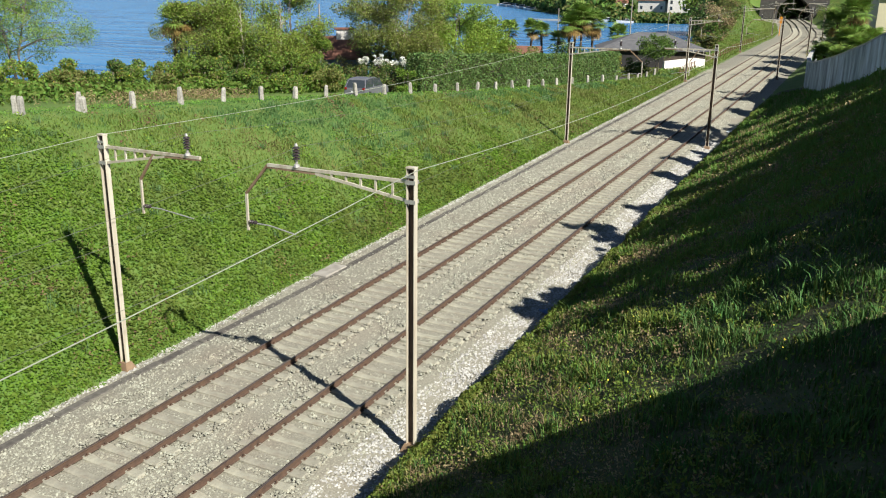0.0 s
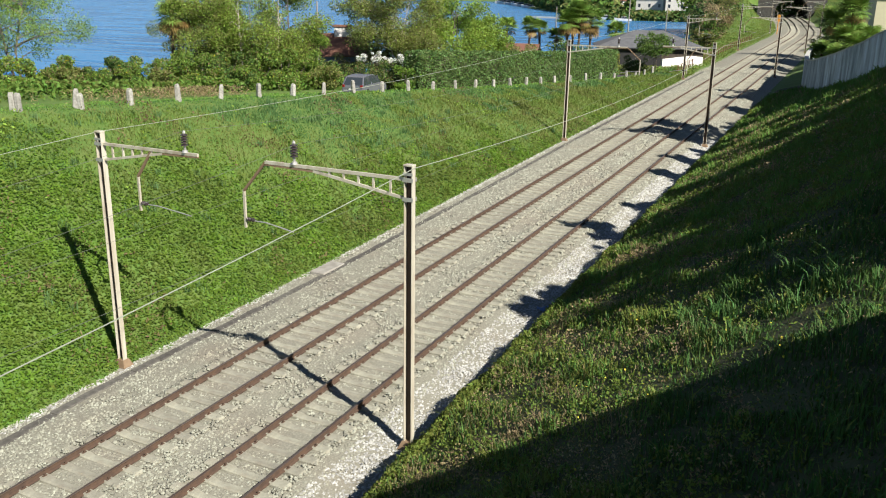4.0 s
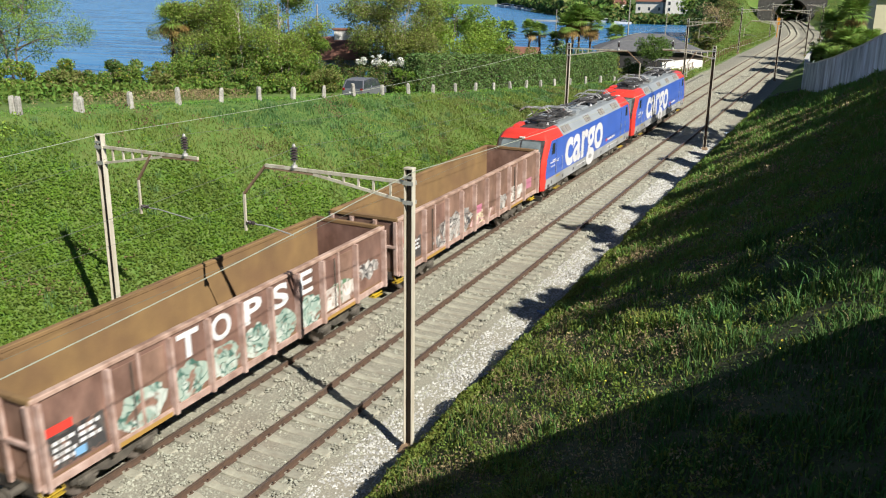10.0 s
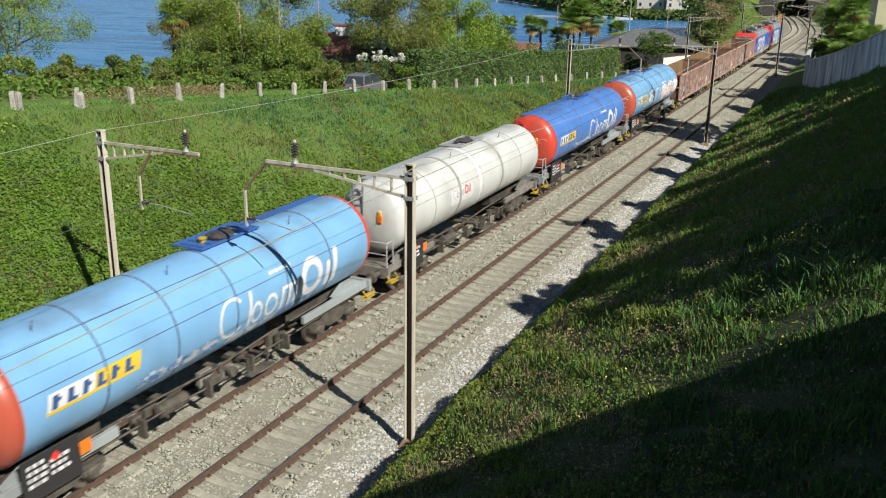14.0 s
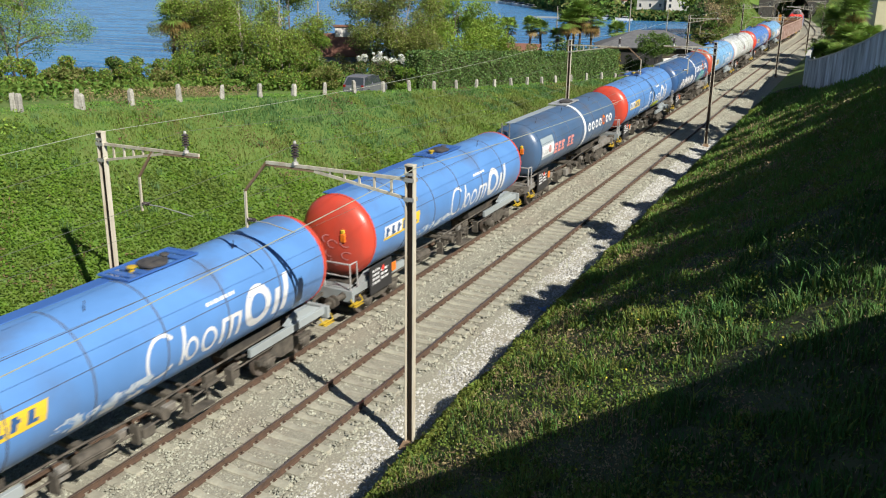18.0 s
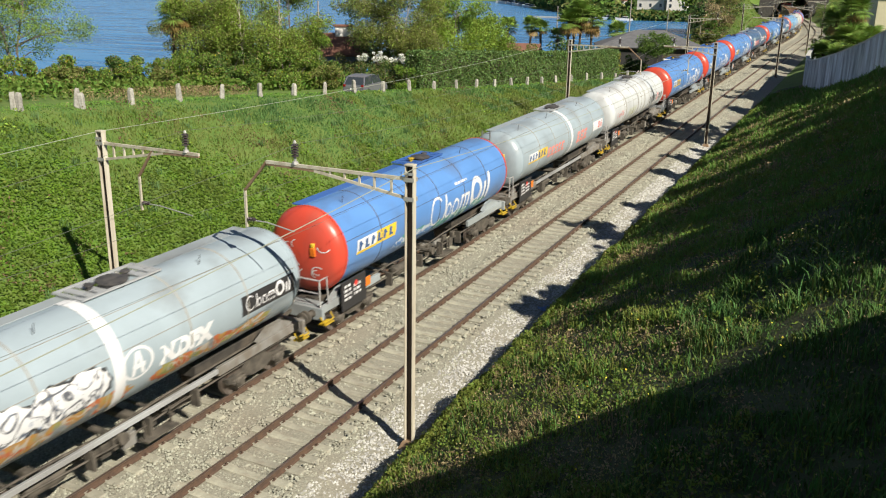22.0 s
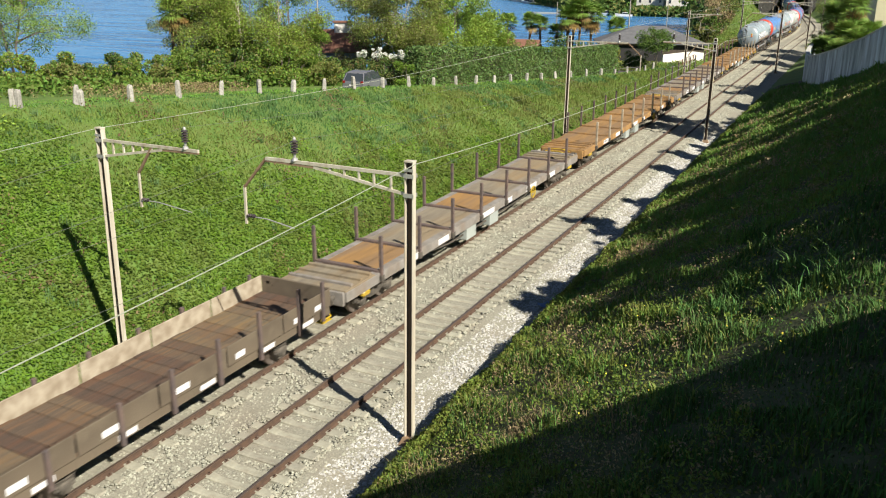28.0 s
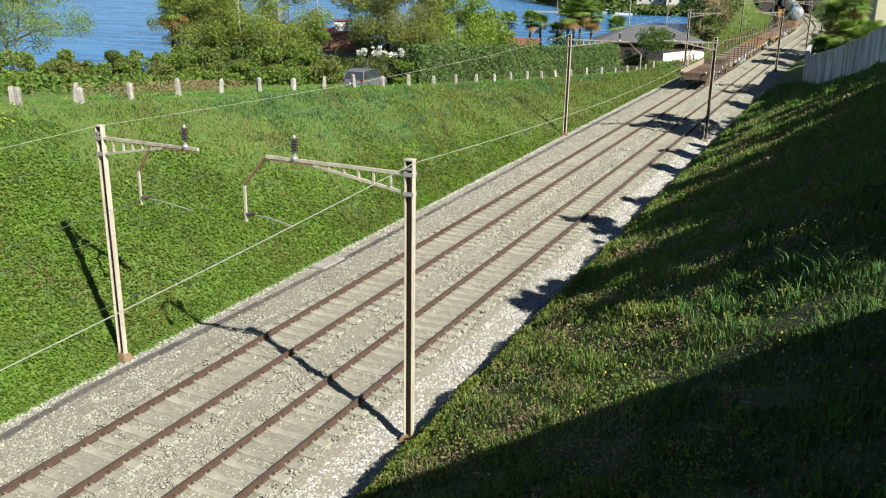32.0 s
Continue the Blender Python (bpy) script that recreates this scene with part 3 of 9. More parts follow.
def build_stones():
    """Loose crushed stones on the ballast: small uneven lumps, thickest where the line is near."""
    rs = np.random.RandomState(5)
    base = np.array([(1, 0, -0.3), (-1, 0, -0.3), (0, 1, -0.3), (0, -1, -0.3), (0.3, 0.1, 0.95)], float)
    tri = np.array([(0, 2, 4), (2, 1, 4), (1, 3, 4), (3, 0, 4)])
    prof_o = np.array([-4.35, -3.3, -2.4, -1.55, -0.9, 0.9, 1.55, 1.82, GAP - 1.55, GAP - 0.9, GAP + 0.9, GAP + 1.5, GAP + 2.15, 6.8, 7.6])
    prof_z = np.array([-0.46, -0.36, -0.30, -0.20, -0.215, -0.215, -0.20, -0.25, -0.20, -0.215, -0.215, -0.20, -0.36, -0.40, -0.44])

    def scatter(name, n, o0, o1, y0, y1, size, material, power, label):
        o = rs.uniform(o0, o1, n)
        y = y0 + (y1 - y0) * rs.uniform(0, 1, n) ** power
        # keep the sleepers and rails mostly clear
        for off, ph in ((0.0, 7.83), (GAP, 7.8)):
            on_sleeper = (np.abs(o - off) < 1.06) & (np.abs(((y - ph + 0.3) % 0.6) - 0.3) < 0.145) & (rs.uniform(0, 1, n) > 0.035)
            keep = ~on_sleeper & (np.abs(np.abs(o - off) - 0.75) > 0.085)
            o, y = o[keep], y[keep]
            n = len(o)
        z = rail_z(y) + np.interp(o, prof_o, prof_z) + rs.uniform(-0.01, 0.025, n) - np.where((np.abs(o) < 0.95) | (np.abs(o - GAP) < 0.95), 0.03, 0) + np.where((np.abs(np.abs(o) - 1.2) < 0.16) | (np.abs(np.abs(o - GAP) - 1.2) < 0.16), 0.035, 0)
        sc = size * rs.uniform(0.6, 1.35, (n, 1, 1)) * (1 + np.clip(y - 25, 0, 22) / 45)[:, None, None]
        v = base[None] * rs.uniform(0.6, 1.15, (n, 5, 1)) * sc + rs.normal(0, 0.16, (n, 5, 3)) * sc
        v[:, :, 2] *= 0.75
        v += np.stack([o, y, z], -1)[:, None, :]
        f = (tri[None] + (np.arange(n) * 5)[:, None, None]).reshape(-1, 3)
        me = array_mesh(name, v.reshape(-1, 3), f, material, 3)
        tagged(new(name, me), label, "ballast", kind="stuff")

    scatter("ballast_stones", 92000, -4.3, 5.6, 9.5, 120, 0.047, M["stones"], 1.9, "grey-brown crushed ballast stones between the sleepers")
    scatter("pale_stones", 20000, 5.25, 7.2, 9.5, 66, 0.048, M["stones_light"], 1.6, "pale limestone ballast along the shoulder")
    scatter("pale_stones", 7000, -4.6, -3.72, 10, 90, 0.045, M["stones_light"], 1.5, "pale limestone chips along the trough")


build_stones()


# ---- houses; the one behind the stand is unseen and added for its shade ----
M["render_wall"] = mat("wall_render", (0.55, 0.52, 0.42), (0.48, 0.45, 0.37), 1.5, 0.9, 0, 0.2, 20)
M["tiles"] = mat("roof_tiles", (0.22, 0.10, 0.07), (0.16, 0.08, 0.055), 4, 0.9, 0, 0.5, 12)
M["tiles_grey"] = mat("grey_slates", (0.125, 0.13, 0.14), (0.095, 0.098, 0.108), 2, 0.95, 0, 0.5, 10)
M["white_wall"] = mat("white_render", (0.74, 0.73, 0.70), (0.66, 0.65, 0.62), 1, 0.9)
M["dark_wood"] = mat("dark_timber", (0.06, 0.048, 0.04), (0.10, 0.08, 0.06), 4, 0.9)
M["pane"] = glass("window_pane", (0.04, 0.05, 0.06))
M["fence_rust"] = mat("rusty_fence", (0.20, 0.10, 0.055), (0.13, 0.07, 0.045), 4, 0.9)
M["car_paint"] = mat("grey_car_paint", (0.24, 0.25, 0.28), (0.20, 0.21, 0.235), 3, 0.25, 0.4)
M["boat"] = mat("boat_white", (0.78, 0.78, 0.77), (0.7, 0.7, 0.7), 2, 0.3)
M["tyre"] = mat("tyre", (0.02, 0.02, 0.021), (0.03, 0.03, 0.03), 5, 0.9)
M["lamp_red"] = mat("tail_lamp", (0.22, 0.015, 0.015), rough=0.2)
M["orange_post"] = mat("signal_orange", (0.75, 0.30, 0.02), (0.6, 0.25, 0.03), 3, 0.6)


def house(name, label, at, wx, wy, h, roof_h, wall, roof, windows=(), overhang=0.4, ridge="x", hip=0.0):
    """Walls, a pitched roof and windows with frames. windows: (face, along, sill height, width, height)."""
    t = thing(name, label, "house", at=at)
    x, y = wx / 2, wy / 2
    if ridge == "x":
        prof = [(-y, -1.0), (y, -1.0), (y, h), (0, h + roof_h), (-y, h)]
        part("wall", Geo().prism(prof, "x", -x, x) if not hip else Geo().box(-x, x, -y, y, -1.0, h), M[wall], t)
        for s in (-1, 1):
            a = (s * (y + overhang), h - roof_h * overhang / y)
            e, r = x + overhang, x + overhang - hip
            th = 0.16
            lo = [(-e, a[0], a[1]), (e, a[0], a[1]), (r, 0, h + roof_h), (-r, 0, h + roof_h)]
            part("roof", Geo().loft([[(p[0], p[1], p[2] + 0.02) for p in lo], [(p[0], p[1], p[2] + th) for p in lo]]), M[roof], t)
            if hip:
                lo = [(s * e, -(y + overhang), a[1]), (s * e, y + overhang, a[1]), (s * r, 0.02, h + roof_h), (s * r, -0.02, h + roof_h)]
                part("roof", Geo().loft([[(p[0], p[1], p[2] + 0.02) for p in lo], [(p[0], p[1], p[2] + th) for p in lo]]), M[roof], t)
    for face, along, sill, w, hh in windows:
        if face in "-y+y":
            sgn = -1 if face == "-y" else 1
            yy = sgn * y
            win = part("window", Geo().box(along - w / 2 - 0.08, along + w / 2 + 0.08, min(yy, yy + sgn * 0.05), max(yy, yy + sgn * 0.05), sill - 0.08, sill + hh + 0.08, 0.01), M["white_wall"], t, "white window frame")
            part("pane", Geo().box(along - w / 2, along + w / 2, min(yy + sgn * 0.02, yy + sgn * 0.06), max(yy + sgn * 0.02, yy + sgn * 0.06), sill, sill + hh), M["pane"], win)
        else:
            sgn = -1 if face == "-x" else 1
            xx = sgn * x
            win = part("window", Geo().box(min(xx, xx + sgn * 0.05), max(xx, xx + sgn * 0.05), along - w / 2 - 0.08, along + w / 2 + 0.08, sill - 0.08, sill + hh + 0.08, 0.01), M["white_wall"], t, "white window frame")
            part("pane", Geo().box(min(xx + sgn * 0.02, xx + sgn * 0.06), max(xx + sgn * 0.02, xx + sgn * 0.06), along - w / 2, along + w / 2, sill, sill + hh), M["pane"], win)
    return t


def shade_house():
    """An unseen house, added so that its gable end shades the foot of the slope."""
    t = thing("house", "plain unseen house added to shade the cutting slope", "house")
    z0 = 4.0
    prof = [(-8.2, z0), (14.9, z0), (14.9, 8.1), (3.4, 13.55), (-8.2, 8.1)]
    part("wall", Geo().prism(prof, "x", 19.2, 29.0), M["render_wall"], t, "pale rendered wall")
    for a, b in (((15.2, 8.15), (3.4, 13.75)), ((-8.5, 8.15), (3.4, 13.75))):
        part("roof", Geo().prism([a, b, (b[0], b[1] - 0.14), (a[0], a[1] - 0.14)], "x", 19.0, 29.3), M["tiles"], t, "brown tiled roof slope")


shade_house()


def gz(x, y):
    return float(ground_z(x, y))


# ---- stone posts along the crest, the lane, the parked car ----
def post_mesh(seed):
    rng = random.Random(seed)
    g = Geo()
    loops = []
    for z, w in ((-0.4, 0.135), (0.0, 0.13), (0.4, 0.12), (0.68, 0.115), (0.8, 0.085)):
        loops.append([(sx * w * rng.uniform(0.85, 1.1) + rng.uniform(-0.015, 0.015), sy * w * rng.uniform(0.8, 1.1), z + rng.uniform(-0.02, 0.02)) for sx, sy in ((-1, -0.7), (-0.7, -1), (0.7, -1), (1, -0.7), (1, 0.7), (0.7, 1), (-0.7, 1), (-1, 0.7))])
    return g.loft(loops).mesh("stone_post")


def build_posts():
    meshes = [post_mesh(i) for i in range(4)]
    for me in meshes:
        me.materials.append(M["granite"])
    rng = random.Random(2)
    for i in range(-1, 27):
        y = 23.9 + 3.08 * i
        x = float(np.interp(y, CREST_Y, CREST_X))
        for k in range(2 if i in (-1, 0, 1) else 1):
            m = Matrix.Translation((x + 0.20 * k, y + 0.12 * k, gz(x, y) - 0.02)) @ Matrix.Rotation(rng.uniform(0, 6.3), 4, "Z") @ Matrix.Rotation(rng.uniform(-0.09, 0.09), 4, "X") @ Matrix.Scale(rng.uniform(0.82, 1.12), 4, (0, 0, 1)) @ Matrix.Scale(rng.uniform(0.85, 1.15), 4, (1, 0, 0))
            ob = new("stone_post", meshes[rng.randrange(4)])
            ob.matrix_world = m
            tagged(ob, "weathered granite post at the edge of the lane", "stone post", "posts along the lane")


build_posts()


def build_lane():
    g, loops = Geo(), []
    for y in np.arange(63, 125, 2.0):
        x = float(np.interp(y, CREST_Y, CREST_X))
        w0, w1 = (-2.4, -6.2) if y < 95 else (-2.0, -5.0)
        a, b = x + w0, x + w1
        loops.append([(b, y, gz(b, y) + 0.02), (a, y, gz(a, y) + 0.02), (a, y, gz(a, y) - 0.2), (b, y, gz(b, y) - 0.2)])
    g.loft(loops)
    part("road", g, M["asphalt"], None, "narrow asphalt lane behind the stone posts", category="road", kind="structure")


build_lane()


def parked_car(at):
    t = thing("parked_car", "silver-grey hatchback car parked on the lane", "car", at=at)

    def sec(x, pts):
        return [(x, y, z) for y, z in pts]

    body = [(-2.02, 0.35), (-2.06, 0.62), (-2.02, 0.92), (1.0, 0.95), (1.85, 0.80), (2.05, 0.6), (2.05, 0.35), (1.6, 0.28), (-1.7, 0.28)]
    g = Geo().loft([sec(x, [(y * k, z) for y, z in body]) for x, k in ((-0.86, 0.97), (-0.80, 1.0), (0.80, 1.0), (0.86, 0.97))])
    part("body", g, M["car_paint"], t, "grey car body", smooth=True)
    cab_ = [(-1.95, 0.92), (-1.62, 1.46), (-0.2, 1.56), (0.35, 1.46), (1.12, 0.94)]
    g = Geo().loft([sec(x, [(y, z if z < 1 else z - d) for y, z in cab_]) for x, d in ((-0.80, 0.02), (-0.62, 0.0), (0.62, 0.0), (0.80, 0.02))])
    part("glasshouse", g, M["pane"], t, "dark windows", smooth=False)
    roof = [(-1.64, 1.44), (-1.5, 1.55), (-0.2, 1.60), (0.3, 1.52), (0.34, 1.46), (-0.2, 1.52)]
    part("roof", Geo().loft([sec(x, roof) for x in (-0.64, 0.64)]), M["car_paint"], t, smooth=True)
    for sx in (-1, 1):
        for y0, y1 in (((-1.95, 0.93), (-1.60, 1.50)), ((-0.55, 0.93), (-0.5, 1.55)), ((0.42, 1.48), (1.14, 0.94))):
            part("pillar", Geo().beam((sx * 0.81, y0[0], y0[1]), (sx * 0.66, y1[0], y1[1]), 0.08, 0.05), M["car_paint"], t)
        part("tail_light", Geo().box(sx * 0.72 - 0.1, sx * 0.72 + 0.1, -2.08, -1.98, 0.78, 0.95, 0.02), M["lamp_red"], t, "red tail light")
        for y in (-1.28, 1.28):
            w = part("wheel", Geo().lathe([(0.20, -0.1), (0.31, -0.1), (0.33, -0.07), (0.33, 0.07), (0.31, 0.1), (0.2, 0.1)], 18, axis="x", at=(sx * 0.80, y, 0.33)), M["tyre"], t, "black tyre", smooth=True)
            part("rim", Geo().lathe([(0.2, -0.06), (0.2, 0.06), (0.05, 0.08)], 12, axis="x", at=(sx * 0.80, y, 0.33)), M["galv"], w)
    part("number_plate", Geo().box(-0.26, 0.26, -2.09, -2.06, 0.58, 0.70), M["boat"], t, "white number plate")
    part("bumper", Geo().box(-0.82, 0.82, -2.12, -1.95, 0.36, 0.6, 0.06), M["car_paint"], t)


parked_car(Matrix.Translation((-17.4, 54.2, gz(-17.4, 54.2) + 0.02)) @ Matrix.Rotation(radians(6), 4, "Z"))

# ---- houses on the shore ----
M["render_blue"] = mat("blue_grey_render", (0.20, 0.23, 0.28), (0.17, 0.19, 0.24), 1.5, 0.9)
_h = house("house", "grey-blue gabled house with a red tiled roof", pose(-36.3, 79.0, 1.9, 0, 0, 35), 6.0, 5.6, 3.5, 1.9, "render_blue", "tiles")
part("chimney", Geo().box(-0.2, 1.7, -0.55, 0.55, 4.4, 6.2, 0.03), M["white_wall"], _h, "broad white chimney")
part("chimney_cap", Geo().box(-0.35, 1.85, -0.7, 0.7, 6.2, 6.42, 0.03), M["tiles"], _h, "flat chimney cap")
_b = house("boathouse", "low boathouse with a wide grey slate roof", pose(-13.2, 124.5, 2.2, 0, 0, 20), 14.0, 9.0, 2.9, 1.9, "dark_wood", "tiles_grey", (), 0.6, "x", 5.6)
# flat black panel on the wall, painted in place of the opening's shade
part("gate_opening", Geo().box(-5.6, 1.4, -4.56, -4.5, -0.4, 2.3), M["tyre"], _b, "black panel standing in for the shaded gate opening")
house("garden_house", "small house with a brown pitched roof behind the hedge", pose(-27.0, 109.5, 2.0, 0, 0, 10), 4.6, 4.0, 2.2, 1.1, "render_wall", "tiles")
M["render_yellow"] = mat("pale_yellow_render", (0.55, 0.52, 0.36), (0.5, 0.47, 0.33), 1.5, 0.9)
house("house", "pale yellow house with a grey roof above the wall", pose(19.6, 127.5, 8.0, 0, 0, 10), 10.0, 8.0, 4.4, 2.6, "render_yellow", "tiles_grey", (("-y", -2.9, 1.9, 0.95, 1.5), ("-y", -0.4, 1.9, 0.95, 1.5)))


def garden_wall():
    """A low white wall beside the boathouse, stepped with the ground."""
    t = thing("garden_wall", "low white rendered garden wall beside the boathouse", "wall")
    pts = [(-8.55, 113.0, 4.0), (-7.2, 116.0, 4.12), (-5.85, 119.0, 4.2), (-4.9, 121.2, 3.95)]
    for (x0, y0, z0), (x1, y1, z1) in zip(pts, pts[1:]):
        L = math.hypot(x1 - x0, y1 - y0)
        nx, ny = -(y1 - y0) / L * 0.11, (x1 - x0) / L * 0.11
        foot_ = [(x0 + nx, y0 + ny, gz(x0, y0) - 0.3), (x1 + nx, y1 + ny, gz(x1, y1) - 0.3), (x1 - nx, y1 - ny, gz(x1, y1) - 0.3), (x0 - nx, y0 - ny, gz(x0, y0) - 0.3)]
        part("wall_panel", Geo().loft([foot_, [(p[0], p[1], q) for p, q in zip(foot_, (z0, z1, z1, z0))]]), M["white_wall"], t)


garden_wall()


def pole(x, y, z0, h, r=0.1, arm=False):
    t = thing("utility_pole", "slim grey-brown wooden utility pole", "pole", "utility poles", at=pose(x, y, z0))
    part("shaft", Geo().lathe([(r, -0.5), (r * 0.95, h * 0.4), (r * 0.65, h), (0.01, h + 0.02)], 8), M["pole_wood"], t)
    if arm:
        part("cross_arm", Geo().box(-0.6, 0.6, -0.05, 0.05, h - 0.5, h - 0.4, 0.01), M["pole_wood"], t)


M["pole_wood"] = mat("pole_wood", (0.36, 0.33, 0.29), (0.26, 0.23, 0.20), 3, 0.9, stretch=(3, 3, 0.4))
pole(-34.5, 73.0, gz(-34.5, 73), 10.8 - gz(-34.5, 73))
pole(-26.0, 121.0, gz(-26, 121), 10.2 - gz(-26, 121))
pole(-21.2, 143.5, gz(-21.2, 143.5), 12.5 - gz(-21.2, 143.5), 0.12)
pole(-24.0, 185.0, gz(-24, 185), 9.6 - gz(-24, 185), 0.1)


# ---- rusty fence, signal post, retaining wall, tunnel mouth ----
def build_fence():
    t = thing("fence", "rusty brown post and wire fence beside the line", "fence")
    for i in range(30):
        y = 109 + i * 2.3
        x = -5.6 + float(shift(y))
        z = gz(x, y)
        part("fence_post", Geo().box(x - 0.05, x + 0.05, y - 0.05, y + 0.05, z - 0.3, z + 1.05, 0.01), M["fence_rust"], t)
    for h in (0.4, 0.95):
        part("fence_rail", Geo().pipe([(-5.6 + float(shift(y)), y, gz(-5.6 + float(shift(y)), y) + h) for y in np.arange(109, 176, 4.0)], 0.03, 5), M["fence_rust"], t)


build_fence()
_x, _y, _z, _a = on_line(205, -3.2)
_t = thing("signal_post", "orange-painted signal post beside the track", "signal", at=pose(_x, _y, _z))
part("post", Geo().lathe([(0.09, -0.6), (0.09, 3.8), (0.02, 3.85)], 8), M["orange_post"], _t)
part("signal_board", Geo().box(-0.35, 0.35, -0.06, 0.02, 2.3, 3.7, 0.03), M["orange_post"], _t)


def build_wall():
    t = thing("retaining_wall", "stained pale concrete garden wall above the cutting", "wall", kind="structure")
    run = [(19.5, 56.0), (16.9, 65.0), (14.6, 73.2), (12.4, 81.2), (10.95, 87.2), (10.3, 90.6), (9.75, 97.0), (9.55, 104.0), (9.55, 112.0)]
    pts = []
    for (x0, y0), (x1, y1) in zip(run, run[1:]):
        n = max(1, round(math.hypot(x1 - x0, y1 - y0) / 2.6))
        pts += [(x0 + (x1 - x0) * k / n, y0 + (y1 - y0) * k / n) for k in range(n)]
    pts.append(run[-1])
    for (x0, y0), (x1, y1) in zip(pts, pts[1:]):
        dx, dy = x1 - x0, y1 - y0
        L = math.hypot(dx, dy)
        nx, ny = -dy / L * 0.12, dx / L * 0.12
        ex, ey = dx / L * 0.012, dy / L * 0.012
        a, b = (x0 + ex, y0 + ey), (x1 - ex, y1 - ey)
        za, zb = gz(*a), gz(*b)
        ta, tb = (q + float(np.interp(p[1], (62, 74, 82, 90), (2.6, 2.7, 2.75, 2.75))) for q, p in ((za, a), (zb, b)))
        base = [(a[0] + nx, a[1] + ny, za - 0.8), (b[0] + nx, b[1] + ny, zb - 0.8), (b[0] - nx, b[1] - ny, zb - 0.8), (a[0] - nx, a[1] - ny, za - 0.8)]
        top = [(p[0], p[1], q) for p, q in zip(base, (ta, tb, tb, ta))]
        part("wall_panel", Geo().loft([base, top]), M["wall_concrete"], t)
        cope = [[(p[0] * 1, p[1], q) for p, q in zip([(a[0] + nx * 1.5, a[1] + ny * 1.5), (b[0] + nx * 1.5, b[1] + ny * 1.5), (b[0] - nx * 1.5, b[1] - ny * 1.5), (a[0] - nx * 1.5, a[1] - ny * 1.5)], zz)] for zz in ((ta, tb, tb, ta), (ta + 0.1, tb + 0.1, tb + 0.1, ta + 0.1))]
        part("coping", Geo().loft(cope), M["slab"], t)


build_wall()


def build_tunnel():
    x, y, z, a = on_line(281.0, GAP / 2)
    t = thing("tunnel_portal", "dark stone tunnel portal, toned for shade, with a dark arched mouth", "tunnel", kind="structure", at=Matrix.Translation((x, y, z)) @ Matrix.Rotation(a, 4, "Z"))
    R, spring, n = 4.6, 1.5, 14
    arc = [(R * math.cos(math.pi * i / n), spring + R * math.sin(math.pi * i / n)) for i in range(n + 1)]
    for i in range(n):
        p, q = arc[i], arc[i + 1]
        k = 1.14
        part("voussoir", Geo().prism([(p[0], p[1]), (q[0], q[1]), (q[0] * k, spring + (q[1] - spring) * k), (p[0] * k, spring + (p[1] - spring) * k)], "y", -0.2, 0.7), M["portal_dark"], t)
    for s in (-1, 1):
        part("pier", Geo().box(min(s * R, s * (R + 5)), max(s * R, s * (R + 5)), 0, 0.9, -1, spring), M["portal_dark"], t)
        xs = [s * R * 1.14 * math.cos(math.pi / 2 * i / 7) for i in range(8)]
        out = [(xs[i], spring + R * 1.14 * math.sin(math.pi / 2 * i / 7)) for i in range(8)]
        part("spandrel", Geo().prism(out + [(0, 7.4), (s * (R + 5), 7.4), (s * (R + 5), spring)], "y", 0.05, 0.9), M["portal_dark"], t)
    part("parapet", Geo().box(-R - 5, R + 5, -0.1, 1.0, 7.4, 8.0, 0.03), M["concrete"], t, "stone parapet")
    part("tunnel_lining", Geo().loft([[(p[0], 0.3, p[1]) for p in arc] + [(-R, 0.3, -1), (R, 0.3, -1)], [(p[0], 40, p[1]) for p in arc] + [(-R, 40, -1), (R, 40, -1)]], caps=False), M["portal_dark"], t, "dark tunnel lining")
    # dark plate added to close the lining, in place of unlit depth
    part("tunnel_depth", Geo().box(-R, R, 39.5, 40, -1, spring + R), M["portal_dark"], t, "dark end plate standing in for tunnel darkness")


build_tunnel()


